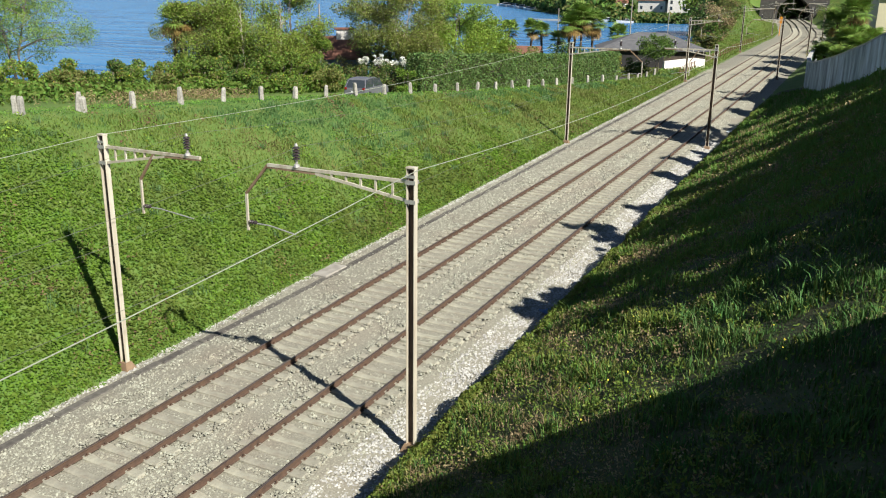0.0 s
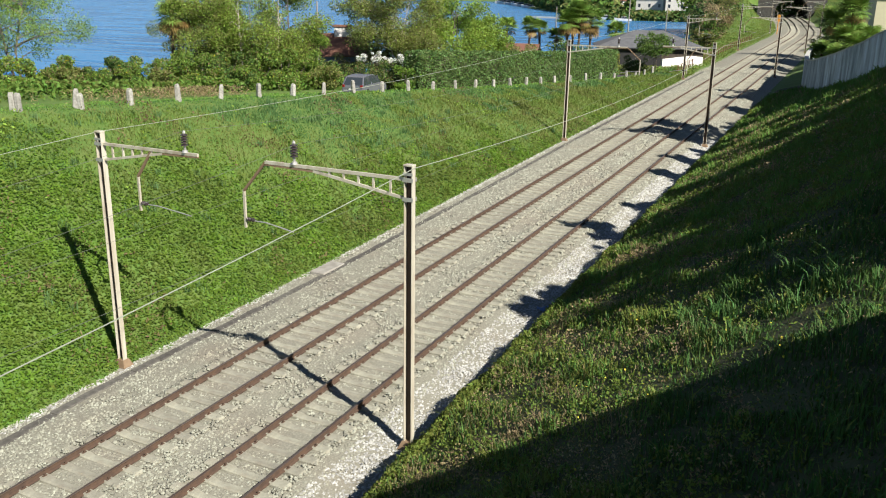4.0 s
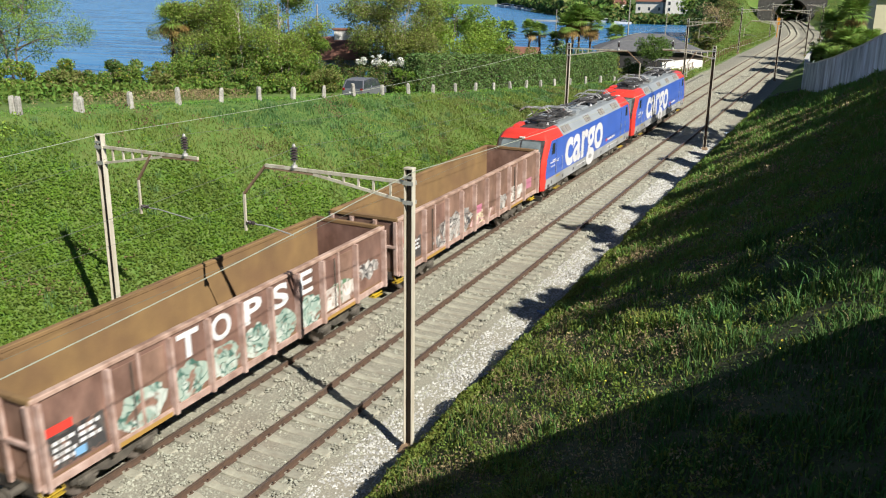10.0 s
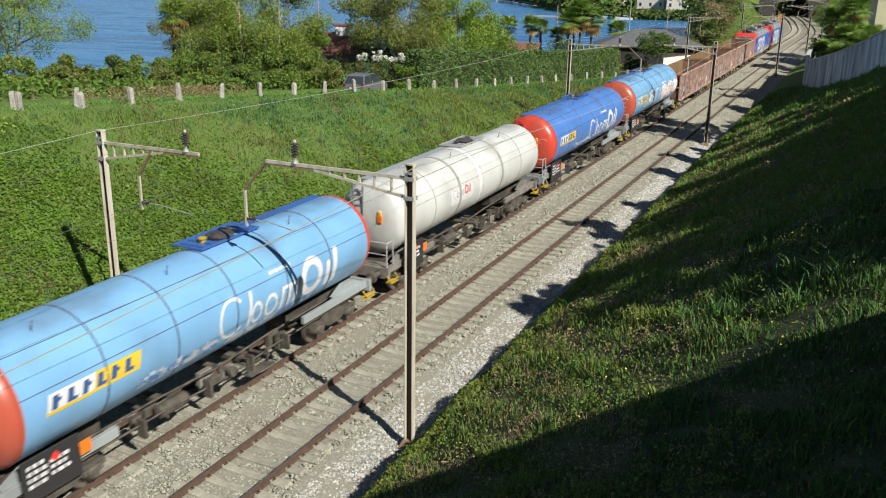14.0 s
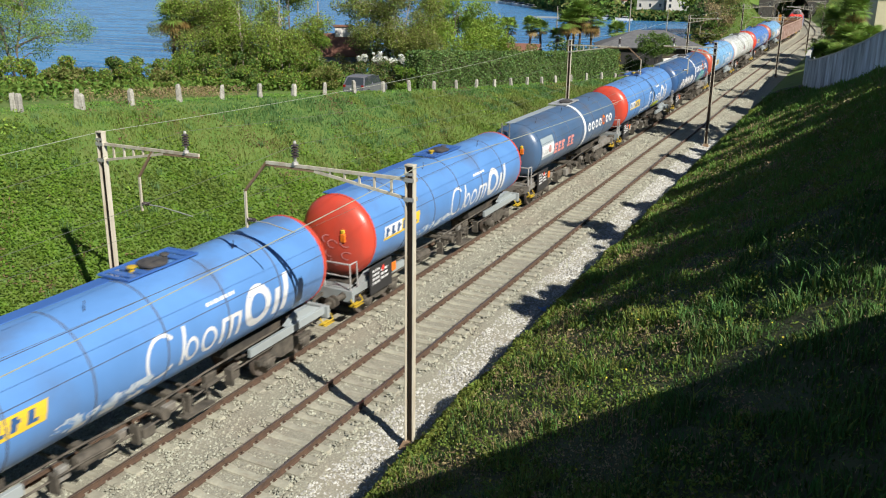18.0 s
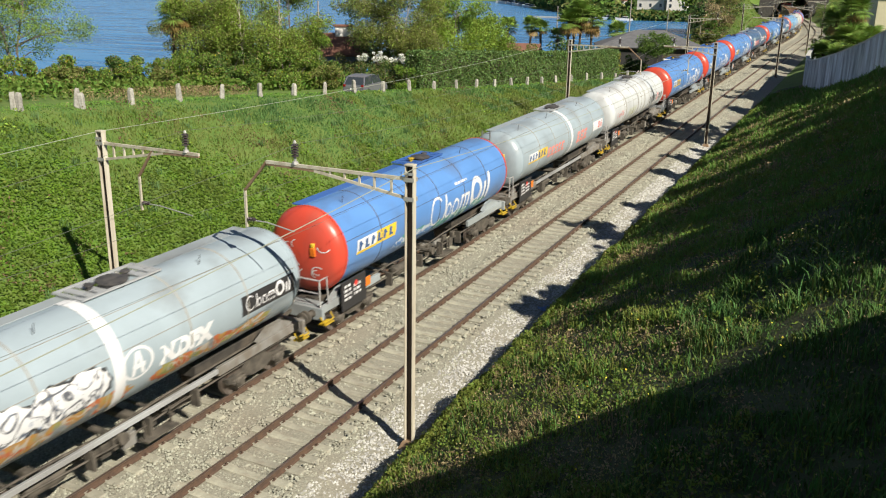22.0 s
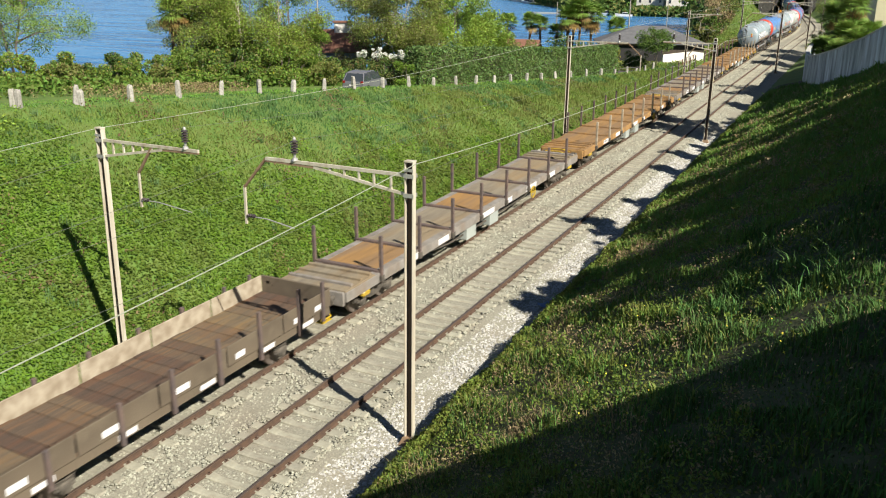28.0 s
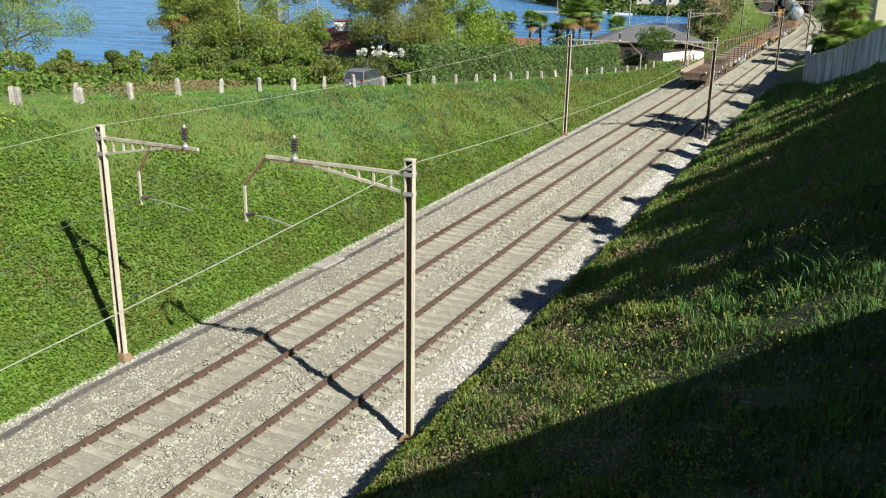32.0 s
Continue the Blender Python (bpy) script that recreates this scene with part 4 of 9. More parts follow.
# ---- the far shore ----
def far_shore():
    rng = random.Random(17)
    spots = [(-92, 460, 14, 10, 9.0, 0), (-78, 455, 10, 10, 11.5, 6), (-128, 520, 14, 10, 7, -8), (-180, 660, 18, 12, 8, 5), (-330, 1010, 30, 16, 10, 0), (-400, 1160, 26, 16, 9, 10), (-460, 1290, 34, 18, 9, 0), (-60, 545, 12, 10, 8, 20)]
    for i, (x, y, wx, wy, h, r) in enumerate(spots):
        wins = [("-y", a, 1.4 + 3.0 * f, 1.2, 1.7) for f in range(max(1, int(h // 3.2))) for a in np.linspace(-wx / 2 + 1.8, wx / 2 - 1.8, max(2, int(wx // 4)))]
        house("villa", "white lakeside villa on the far shore", pose(x, y, max(gz(x, y), 2.0), 0, 0, r), wx, wy, h, 2.6, "white_wall" if i != 6 else "render_wall", "tiles_grey" if i % 2 else "tiles", [(f, float(a), s, w, hh) for f, a, s, w, hh in wins], 0.6, "x", 3.0)
    # jetties and moored boats
    for x, y, L in ((-122, 434, 11), (-108, 430, 11), (-97, 424, 9), (-132, 446, 12), (-140, 462, 9), (-112, 440, 10), (-330, 888, 20), (-345, 918, 18), (-372, 974, 22), (-395, 1022, 20), (-420, 1070, 22), (-300, 826, 16), (-445, 1118, 24), (-280, 786, 14), (-462, 1152, 22)):
        k = L / 10
        t = thing("motor_boat", "small white motor boat moored at the far shore", "boat", "moored boats", at=pose(x, y - (10 if y > 700 else 0), LAKE, 0, 0, rng.uniform(40, 120)))
        secs = []
        for yy, w, z in ((-4.5, 1.3, 1.0), (-1, 1.6, 1.1), (2.5, 1.2, 1.3), (4.8, 0.1, 1.6)):
            secs.append([(-w * k, yy * k, z * k), (-w * 0.7 * k, yy * k, -0.3), (w * 0.7 * k, yy * k, -0.3), (w * k, yy * k, z * k)])
        part("hull", Geo().loft(secs), M["boat"], t, "white hull")
        part("cabin", Geo().loft([[(-1.0 * k, -2 * k, 1.0 * k), (1.0 * k, -2 * k, 1.0 * k), (0.9 * k, 1.6 * k, 1.1 * k), (-0.9 * k, 1.6 * k, 1.1 * k)], [(-0.8 * k, -1.8 * k, 2.0 * k), (0.8 * k, -1.8 * k, 2.0 * k), (0.6 * k, 0.7 * k, 2.0 * k), (-0.6 * k, 0.7 * k, 2.0 * k)]]), M["pane"], t, "dark cabin windows")
        part("cabin_roof", Geo().box(-0.9 * k, 0.9 * k, -2.0 * k, 1.0 * k, 2.0 * k, 2.12 * k, 0.02), M["boat"], t)
    part("jetty", Geo().box(-150, -62, 433, 436, LAKE - 1, LAKE + 0.7), M["slab"], None, "long pale stone jetty on the far shore", category="jetty")


far_shore()


# ---- plants ----
L_ = {}
L_["ivy"] = leaf("ground_ivy", (0.202, 0.350, 0.046), (0.166, 0.270, 0.046), 0.16, 0.5, patch=(0.165, 0.160, 0.058), patch_size=0.30, patch_share=0.62)
L_["grass"] = leaf("meadow_grass", (0.178, 0.280, 0.056), (0.225, 0.278, 0.076), 0.18, 0.45, patch=(0.25, 0.225, 0.095), patch_size=0.16, patch_share=0.55)
L_["grass_blue"] = leaf("lush_grass", (0.128, 0.256, 0.086), (0.160, 0.282, 0.090), 0.14, 0.45, patch=(0.080, 0.185, 0.070), patch_size=0.25)
L_["tuft"] = leaf("blue_green_tufts", (0.140, 0.255, 0.100), (0.170, 0.275, 0.110), 0.25, 0.45)
L_["mown"] = leaf("mown_grass", (0.17, 0.34, 0.06), (0.21, 0.36, 0.075), 0.25)
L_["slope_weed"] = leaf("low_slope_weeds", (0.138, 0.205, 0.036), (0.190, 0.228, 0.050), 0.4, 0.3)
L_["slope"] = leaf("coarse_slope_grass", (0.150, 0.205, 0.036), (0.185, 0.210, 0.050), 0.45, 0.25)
# grass colour darkened to help out the shade on the slope
L_["slope_shade"] = leaf("shade_dark_grass", (0.058, 0.130, 0.030), (0.078, 0.150, 0.037), 0.4, 0.25)
L_["slope_green"] = leaf("lush_slope_grass", (0.120, 0.245, 0.046), (0.150, 0.262, 0.058), 0.3, 0.35)
L_["weed_bright"] = leaf("bright_slope_weeds", (0.150, 0.235, 0.045), (0.190, 0.240, 0.060), 0.35, 0.3)
L_["sedge"] = leaf("bright_sedge", (0.088, 0.200, 0.056), (0.115, 0.215, 0.062), 0.35, 0.3)
L_["straw"] = leaf("dry_grass", (0.30, 0.235, 0.13), (0.24, 0.19, 0.10), 0.4, 0.2)
L_["dry"] = leaf("reddish_dry_stems", (0.36, 0.28, 0.17), (0.28, 0.22, 0.11), 0.35, 0.2)
L_["weeds"] = leaf("red_brown_weeds", (0.22, 0.14, 0.085), (0.15, 0.12, 0.06), 0.4, 0.2)
L_["hedge"] = leaf("laurel_hedge", (0.100, 0.172, 0.052), (0.145, 0.220, 0.072), 0.5, 0.2)
L_["hedge_new"] = leaf("fresh_hedge", (0.185, 0.300, 0.040), (0.130, 0.240, 0.030), 0.35)
L_["olive"] = leaf("olive_leaves", (0.275, 0.290, 0.096), (0.205, 0.225, 0.072), 0.35, 0.45)
L_["spring"] = leaf("spring_leaves", (0.315, 0.430, 0.074), (0.230, 0.340, 0.062), 0.35, 0.45)
L_["dark"] = leaf("dark_leaves", (0.052, 0.106, 0.025), (0.080, 0.140, 0.036), 0.4, 0.2)
L_["green"] = leaf("shrub_leaves", (0.126, 0.216, 0.042), (0.170, 0.266, 0.054), 0.4)
L_["willow"] = leaf("willow_leaves", (0.250, 0.350, 0.069), (0.188, 0.300, 0.062), 0.35)
L_["yellow"] = leaf("yellow_leaves", (0.42, 0.36, 0.03), (0.30, 0.30, 0.03), 0.4)
L_["white"] = leaf("white_blossom", (0.80, 0.80, 0.76), (0.70, 0.72, 0.66), 0.15, 0.15)
L_["palm"] = leaf("palm_leaves", (0.165, 0.265, 0.050), (0.210, 0.310, 0.070), 0.35, 0.2)
L_["palm_dead"] = leaf("dead_palm_leaves", (0.30, 0.20, 0.07), (0.22, 0.15, 0.055), 0.3, 0.2)
L_["flower"] = leaf("yellow_flowers", (0.65, 0.55, 0.04), (0.7, 0.62, 0.1), 0.2, 0.1)
M["bark"] = mat("grey_bark", (0.18, 0.155, 0.125), (0.11, 0.09, 0.07), 3, 0.95, 0, 0.7, 20, stretch=(2, 2, 0.5))
M["pale_bark"] = mat("pale_bark", (0.46, 0.42, 0.34), (0.32, 0.28, 0.22), 3, 0.9, 0, 0.5, 20, stretch=(2, 2, 0.6))
M["palm_bark"] = mat("fibrous_palm_bark", (0.12, 0.085, 0.06), (0.075, 0.055, 0.04), 5, 0.95, 0, 0.8, 25)


def leaf_arrays(c, size, rs, up=0.0, aspect=0.55):
    """A rhombus for each centre, turned at random; up pulls the faces towards the sky."""
    n = len(c)
    nrm = rs.normal(0, 1, (n, 3))
    nrm[:, 2] += up
    nrm /= np.linalg.norm(nrm, axis=1, keepdims=True)
    a = np.cross(nrm, rs.normal(0, 1, (n, 3)))
    a /= np.linalg.norm(a, axis=1, keepdims=True) + 1e-9
    b = np.cross(nrm, a)
    s = (np.asarray(size) * rs.uniform(0.6, 1.3, n))[:, None]
    v = np.stack([c - a * s * 0.5, c + b * s * aspect * 0.5 + nrm * s * 0.08, c + a * s * 0.5, c - b * s * aspect * 0.5 + nrm * s * 0.08], 1).reshape(-1, 3)
    f = np.arange(4 * n).reshape(n, 4)
    return v, f


def leaf_mesh(name, c, size, material, rs, up=0.0, aspect=0.55):
    v, f = leaf_arrays(np.asarray(c, float), size, rs, up, aspect)
    return array_mesh(name, v, f, material)


def blade_mesh(name, p, height, width, material, rs, lean=0.35):
    """Bent grass blades: two quads and a tip each."""
    n = len(p)
    ang = rs.uniform(0, 2 * math.pi, n)
    side = np.stack([np.cos(ang), np.sin(ang), np.zeros(n)], -1)
    out = np.stack([-np.sin(ang), np.cos(ang), np.zeros(n)], -1) * rs.uniform(-1, 1, (n, 1))
    h = (height * rs.uniform(0.45, 1.25, n))[:, None]
    w = (width * rs.uniform(0.6, 1.3, n))[:, None]
    up = np.array([0, 0, 1.0])
    mid = p + up * h * 0.55 + out * h * lean * 0.35
    tip = p + up * h * (1 - 0.25 * lean) + out * h * lean
    v = np.stack([p - side * w, p + side * w, mid + side * w * 0.7, mid - side * w * 0.7, tip], 1).reshape(-1, 3)
    i = (np.arange(n) * 5)[:, None]
    f = np.concatenate([i + np.array([[0, 1, 2]]), i + np.array([[0, 2, 3]]), i + np.array([[3, 2, 4]])], 0)
    return array_mesh(name, v, f, material, 3)


def clumps(rs, centres, radii, n):
    """Places on and in uneven balls round the centres."""
    centres, radii = np.asarray(centres, float), np.asarray(radii, float)
    w = radii ** 2
    k = rs.choice(len(centres), n, p=w / w.sum())
    d = rs.normal(0, 1, (n, 3))
    d /= np.linalg.norm(d, axis=1, keepdims=True)
    r = radii[k] * rs.uniform(0.35, 1.0, n) ** 0.5 * rs.uniform(0.8, 1.15, n)
    d[:, 2] *= 0.8
    return centres[k] + d * r[:, None]


def tree(label, x, y, h, spread, leafy, n, size, seed, stems=1, bark="bark", trunk=0.4, z0=None, clump=0.28, lean=0.0, density=14, category="tree", name="tree", girth=0.022):
    rs = np.random.RandomState(seed)
    rng = random.Random(seed)
    z = gz(x, y) if z0 is None else z0
    t = thing(name, label, category, at=pose(x, y, z))
    centres, radii = [], []
    limbs = Geo()
    for s in range(stems):
        a = rng.uniform(0, 6.3)
        foot = Vector((0.25 * stems * 0.3 * math.cos(a), 0.25 * stems * 0.3 * math.sin(a), -0.3))
        top = Vector((lean * h + (0.22 * spread if stems > 1 else 0.06 * spread) * math.cos(a), (0.22 * spread if stems > 1 else 0.06 * spread) * math.sin(a), h * rng.uniform(0.8, 0.92)))
        mid = foot.lerp(top, 0.5) + Vector((rng.uniform(-0.06, 0.06) * h, rng.uniform(-0.06, 0.06) * h, 0))
        r0 = girth * h / (stems ** 0.45)
        tr = part("trunk", Geo().pipe([foot, foot.lerp(mid, 0.5) + Vector((0.02 * h, 0, 0)), mid, top], r0, 7, [r0, r0 * 0.8, r0 * 0.55, r0 * 0.18]), M[bark], t)
        for i in range(max(4, density // stems)):
            k = rng.uniform(trunk, 0.97)
            p = mid.lerp(top, (k - 0.5) * 2) if k > 0.5 else foot.lerp(mid, k * 2)
            b = rng.uniform(0, 6.3)
            reach = spread * rng.uniform(0.45, 1.0) * math.sqrt(max(0.08, 1 - ((k - 0.62) / 0.45) ** 2))
            e = p + Vector((reach * math.cos(b), reach * math.sin(b), h * rng.uniform(0.02, 0.16)))
            m = p.lerp(e, 0.5) + Vector((0, 0, h * 0.035))
            limbs.pipe([p, m, e], 0.02, 5, [r0 * 0.34, r0 * 0.22, r0 * 0.07])
            for q, rr in ((e, 1.0), (m, 0.75)):
                if rng.random() < 0.93:
                    centres.append(tuple(q))
                    radii.append(spread * clump * rr * rng.uniform(0.6, 1.25))
            for _ in range(2):
                e2 = e + Vector((rng.uniform(-0.3, 0.3), rng.uniform(-0.3, 0.3), rng.uniform(-0.05, 0.3))) * spread * 0.6
                limbs.tube(e, e2, r0 * 0.08, 4, r0 * 0.03)
                centres.append(tuple(e2))
                radii.append(spread * clump * 0.7 * rng.uniform(0.6, 1.2))
    part("branchwork", limbs, M[bark], t, kind="stuff")
    if isinstance(leafy, str):
        leafy = [(leafy, 1.0)]
    for k, share_ in leafy:
        part("crown", leaf_mesh("crown", clumps(rs, centres, radii, int(n * share_)), size, L_[k], rs, 0.4), L_[k], t)
    return t


def shrub(label, x, y, w, d, h, leafy, n, size, seed, name="shrub", z0=None, full=1.0):
    """A many-stemmed bush that is leafy to the ground."""
    rs = np.random.RandomState(seed)
    rng = random.Random(seed)
    z = gz(x, y) if z0 is None else z0
    t = thing(name, label, "shrub", at=pose(x, y, z))
    g = Geo()
    centres, radii = [], []
    for i in range(10):
        a, r = rng.uniform(0, 6.3), rng.uniform(0.2, 0.95)
        e = Vector((w * 0.5 * r * math.cos(a), d * 0.5 * r * math.sin(a), h * rng.uniform(0.35, 0.95) * (1.05 - 0.35 * r)))
        g.pipe([(e.x * 0.2, e.y * 0.2, -0.3), (e.x * 0.6, e.y * 0.6, e.z * 0.5), e], 0.03, 5, [0.05, 0.035, 0.012])
        centres += [tuple(e), (e.x * 0.8, e.y * 0.8, e.z * 0.45)]
        radii += [full * min(w, h) * rng.uniform(0.14, 0.26), full * min(w, h) * rng.uniform(0.16, 0.28)]
    part("underwood", g, M["bark"], t, kind="stuff")
    if isinstance(leafy, str):
        leafy = [(leafy, 1.0)]
    for k, s in leafy:
        c = clumps(rs, centres, radii, int(n * s))
        c[:, 2] = np.maximum(c[:, 2], 0.02)
        part("foliage", leaf_mesh("foliage", c, size, L_[k], rs, 0.4), L_[k], t)
    return t


def fan_palm(label, x, y, h, seed, crown=1.6, fronds=26, dead=8, z0=None, trunks=1):
    """A fan palm: a fibrous trunk and round leaves slit into fingers, the old ones brown and hanging."""
    rng = random.Random(seed)
    z = gz(x, y) if z0 is None else z0
    t = thing("palm_tree", label, "palm", at=pose(x, y, z))
    for k in range(trunks):
        ox, oy = (0, 0) if k == 0 else (rng.uniform(-1.6, 1.6), rng.uniform(-1.6, 1.6))
        hh = h * (1 if k == 0 else rng.uniform(0.7, 1.0))
        lx, ly = rng.uniform(-0.3, 0.3), rng.uniform(-0.3, 0.3)
        part("trunk", Geo().pipe([(ox, oy, -0.3), (ox + lx * 0.3, oy + ly * 0.3, hh * 0.5), (ox + lx, oy + ly, hh)], 0.16, 9, [0.17, 0.15, 0.19]), M["palm_bark"], t)
        for kind, count in (("palm", fronds), ("palm_dead", dead)):
            v, f = [], []
            for i in range(count):
                a = rng.uniform(0, 6.3)
                el = rng.uniform(-0.35, 1.25) if kind == "palm" else rng.uniform(-1.3, -0.4)
                d = Vector((math.cos(a) * math.cos(el), math.sin(a) * math.cos(el), math.sin(el)))
                s = d.cross(Vector((0, 0, 1))).normalized()
                u = s.cross(d)
                st = crown * rng.uniform(0.45, 0.62)
                o = Vector((ox + lx, oy + ly, hh)) + d * st
                n = len(v)
                v += [tuple(Vector((ox + lx, oy + ly, hh)) - s * 0.02), tuple(Vector((ox + lx, oy + ly, hh)) + s * 0.02), tuple(o + s * 0.012), tuple(o - s * 0.012)]
                f.append((n, n + 1, n + 2, n + 3))
                R = crown * rng.uniform(0.42, 0.58)
                for j in range(13):
                    b = radians(-115 + 230 * j / 12)
                    tip = o + (d * math.cos(b) + s * math.sin(b)) * R + u * R * (0.12 * abs(math.sin(b)) - 0.18) + Vector((0, 0, -0.10 * R))
                    b0, b1 = b - 0.13, b + 0.13
                    p0 = o + (d * math.cos(b0) + s * math.sin(b0)) * R * 0.55
                    p1 = o + (d * math.cos(b1) + s * math.sin(b1)) * R * 0.55
                    n = len(v)
                    v += [tuple(o), tuple(p0), tuple(tip), tuple(p1)]
                    f.append((n, n + 1, n + 2, n + 3))
            if v:
                part("frond_crown" if kind == "palm" else "dead_frond_skirt", array_mesh("fronds", np.array(v), np.array(f), L_[kind]), L_[kind], t, "" if kind == "palm" else "hanging brown dead fronds")
    return t


# ---- ground cover ----
def build_cover():
    rs = np.random.RandomState(11)

    def field(x, y, s, seed):
        q = np.random.RandomState(seed).uniform(0, 6.28, 8)
        return (np.sin(x * s + q[0] + 1.3 * np.sin(y * s * 0.7 + q[1])) + np.sin(y * s * 0.9 + q[2] + 1.1 * np.sin(x * s * 0.6 + q[3])) + np.sin((x + y) * s * 1.7 + q[4]) * 0.6) / 2.6

    def spread(n, x0, x1, y0, y1, power=1.0):
        y = y0 + (y1 - y0) * rs.uniform(0, 1, n) ** power
        return x0 + (x1 - x0) * rs.uniform(0, 1, n), y

    def put(x, y, lift=0.0):
        return np.stack([x, y, ground_z(x, y) + lift], -1)

    def chance(f, lo, hi):
        return rs.uniform(0, 1, len(f)) < ease((f - lo) / (hi - lo))

    def lay(name, label, category, mesh):
        tagged(new(name, mesh), label, category, kind="stuff")

    # the bank on the lake side: low creeping leaves near by, thinning out into meadow grass
    x, y = spread(210000, -17, -4.05, 8.5, 60, 1.3)
    crest = np.interp(y, CREST_Y, CREST_X)
    low = (x - crest) / (-4.0 - crest)
    f = 0.55 * field(x, y, 0.5, 3) + 0.3 * field(x, y, 1.6, 4) + (27 - y) * 0.03 + 0.14 * np.clip(25 - y, 0, 8) + 1.7 * (low - 0.50)
    k = (low > 0.02) & chance(f, -0.55, 0.75)
    x, y = x[k], y[k]
    hump = 0.10 * np.abs(field(x, y, 3.1, 8)) + 0.05 * np.abs(field(x, y, 7.3, 9)) + rs.uniform(0, 0.09, len(x))
    lay("ground_ivy", "dense bright green leafy ground cover on the bank", "ground cover", leaf_mesh("ground_ivy", put(x, y, hump), 0.115 * (1 + np.clip(y - 20, 0, 50) / 60), L_["ivy"], rs, 2.2, 0.8))
    x, y = spread(190000, -19.5, -4.05, 11, 112, 1.3)
    crest = np.interp(y, CREST_Y, CREST_X)
    low = (x - crest) / (-4.0 - crest)
    f = 0.55 * field(x, y, 0.5, 3) + 0.3 * field(x, y, 1.6, 4) + (27 - y) * 0.03 + 0.14 * np.clip(25 - y, 0, 8) + 1.7 * (low - 0.50)
    k = (x > crest - 2.6) & (chance(-f, -0.9, 0.5))
    x, y, low = x[k], y[k], low[k]
    far = 1 + np.clip(y - 22, 0, 90) / 45
    tall = np.where(low < 0.08, 0.5, 0.75 + 0.5 * (field(x, y, 1.1, 13) > 0.1))
    blue = chance(field(x, y, 0.3, 21) - 0.5 * field(x, y, 1.9, 23) + 1.1 * (0.42 - low), -0.1, 0.5)
    for nm, sel, m in (("meadow_grass", ~blue, "grass"), ("lush_grass", blue, "grass_blue")):
        lay(nm, "thick meadow grass on the railway bank", "grass", blade_mesh(nm, put(x, y, -0.02)[sel], (0.19 * tall * far ** 0.6)[sel], 0.017 * far[sel], L_[m], rs, 0.9))
    x, y = spread(64000, -17.5, -4.1, 12, 105, 1.3)
    crest = np.interp(y, CREST_Y, CREST_X)
    low = (x - crest) / (-4.0 - crest)
    k = (x > crest - 0.3) & chance(field(x, y, 0.45, 5) + 0.6 * field(x, y, 2.2, 6) + 0.7 * (low - 0.5), 0.2, 0.85)
    lay("dry_tufts", "brownish weeds scattered in the grass", "weeds", leaf_mesh("dry_tufts", put(x, y, rs.uniform(0.04, 0.2, len(x)))[k], 0.145, L_["weeds"], rs, 0.5, 0.35))
    x, y = spread(30000, -17.5, -4.1, 12, 105, 1.3)
    k = (x > np.interp(y, CREST_Y, CREST_X)) & chance(field(x, y, 1.0, 15) + 0.6 * field(x, y, 3.1, 16), 0.25, 1.1)
    lay("meadow_herbs", "broad-leaved yellow-green herbs in the meadow", "weeds", leaf_mesh("meadow_herbs", put(x, y, rs.uniform(0.03, 0.2, len(x)))[k], 0.14, L_["spring"], rs, 0.9, 0.6))
    x, y = spread(130, -16, -4.8, 13, 62, 1.2)
    k = x > np.interp(y, CREST_Y, CREST_X) + 0.8
    x, y = np.repeat(x[k], 34), np.repeat(y[k], 34)
    c = put(x, y, -0.02) + rs.normal(0, 0.13, (len(x), 3)) * np.array([1, 1, 0])
    far = 1 + np.clip(y - 20, 0, 60) / 40
    lay("grass_tufts", "tall blue-green grass tufts on the bank", "grass", blade_mesh("grass_tufts", c, 0.34 * far ** 0.4, 0.011 * far, L_["tuft"], rs, 0.7))
    # mown verge and grassy track behind the posts
    x, y = spread(95000, -26, -9, 17, 100, 1.15)
    crest = np.interp(y, CREST_Y, CREST_X)
    k = (x < crest + 0.4) & (x > crest - np.where(y < 63, 6.8, 2.4))
    x, y = x[k], y[k]
    far = 1 + np.clip(y - 25, 0, 90) / 50
    lay("verge_grass", "bright short mown grass behind the stone posts", "grass", blade_mesh("verge_grass", put(x, y, -0.01), 0.10 * far, 0.018 * far, L_["mown"], rs, 0.9))
    # slope on the near side: long tufts, weeds, dry stalks
    x, y = spread(165000, 6.3, 17.3, 5.5, 92, 2.0)
    x = np.where(x < foot(y) + 0.06, x + 0.5, x)
    f = 0.5 * field(x, y, 0.9, 31) + 0.5 * field(x, y, 2.9, 32)
    tuft = np.clip(0.75 + 0.9 * field(x, y, 2.3, 33) + 0.5 * field(x, y, 5.1, 34), 0.25, 2.0)
    far = 1 + np.clip(y - 16, 0, 80) / 38
    p = put(x, y, -0.03)
    pick = f + rs.normal(0, 0.28, len(f))
    # dark grass forced near the slope top: shade put into its colour
    pick = np.where((x > 13.4) & (y < 26) & (rs.uniform(0, 1, len(x)) < 0.85), 0.0, pick)
    # bright green grass stays out of that shade-coloured part
    green = chance(y + 14 * field(x, y, 0.35, 39), 8, 34) & ~((x > 13.4) & (y < 26))
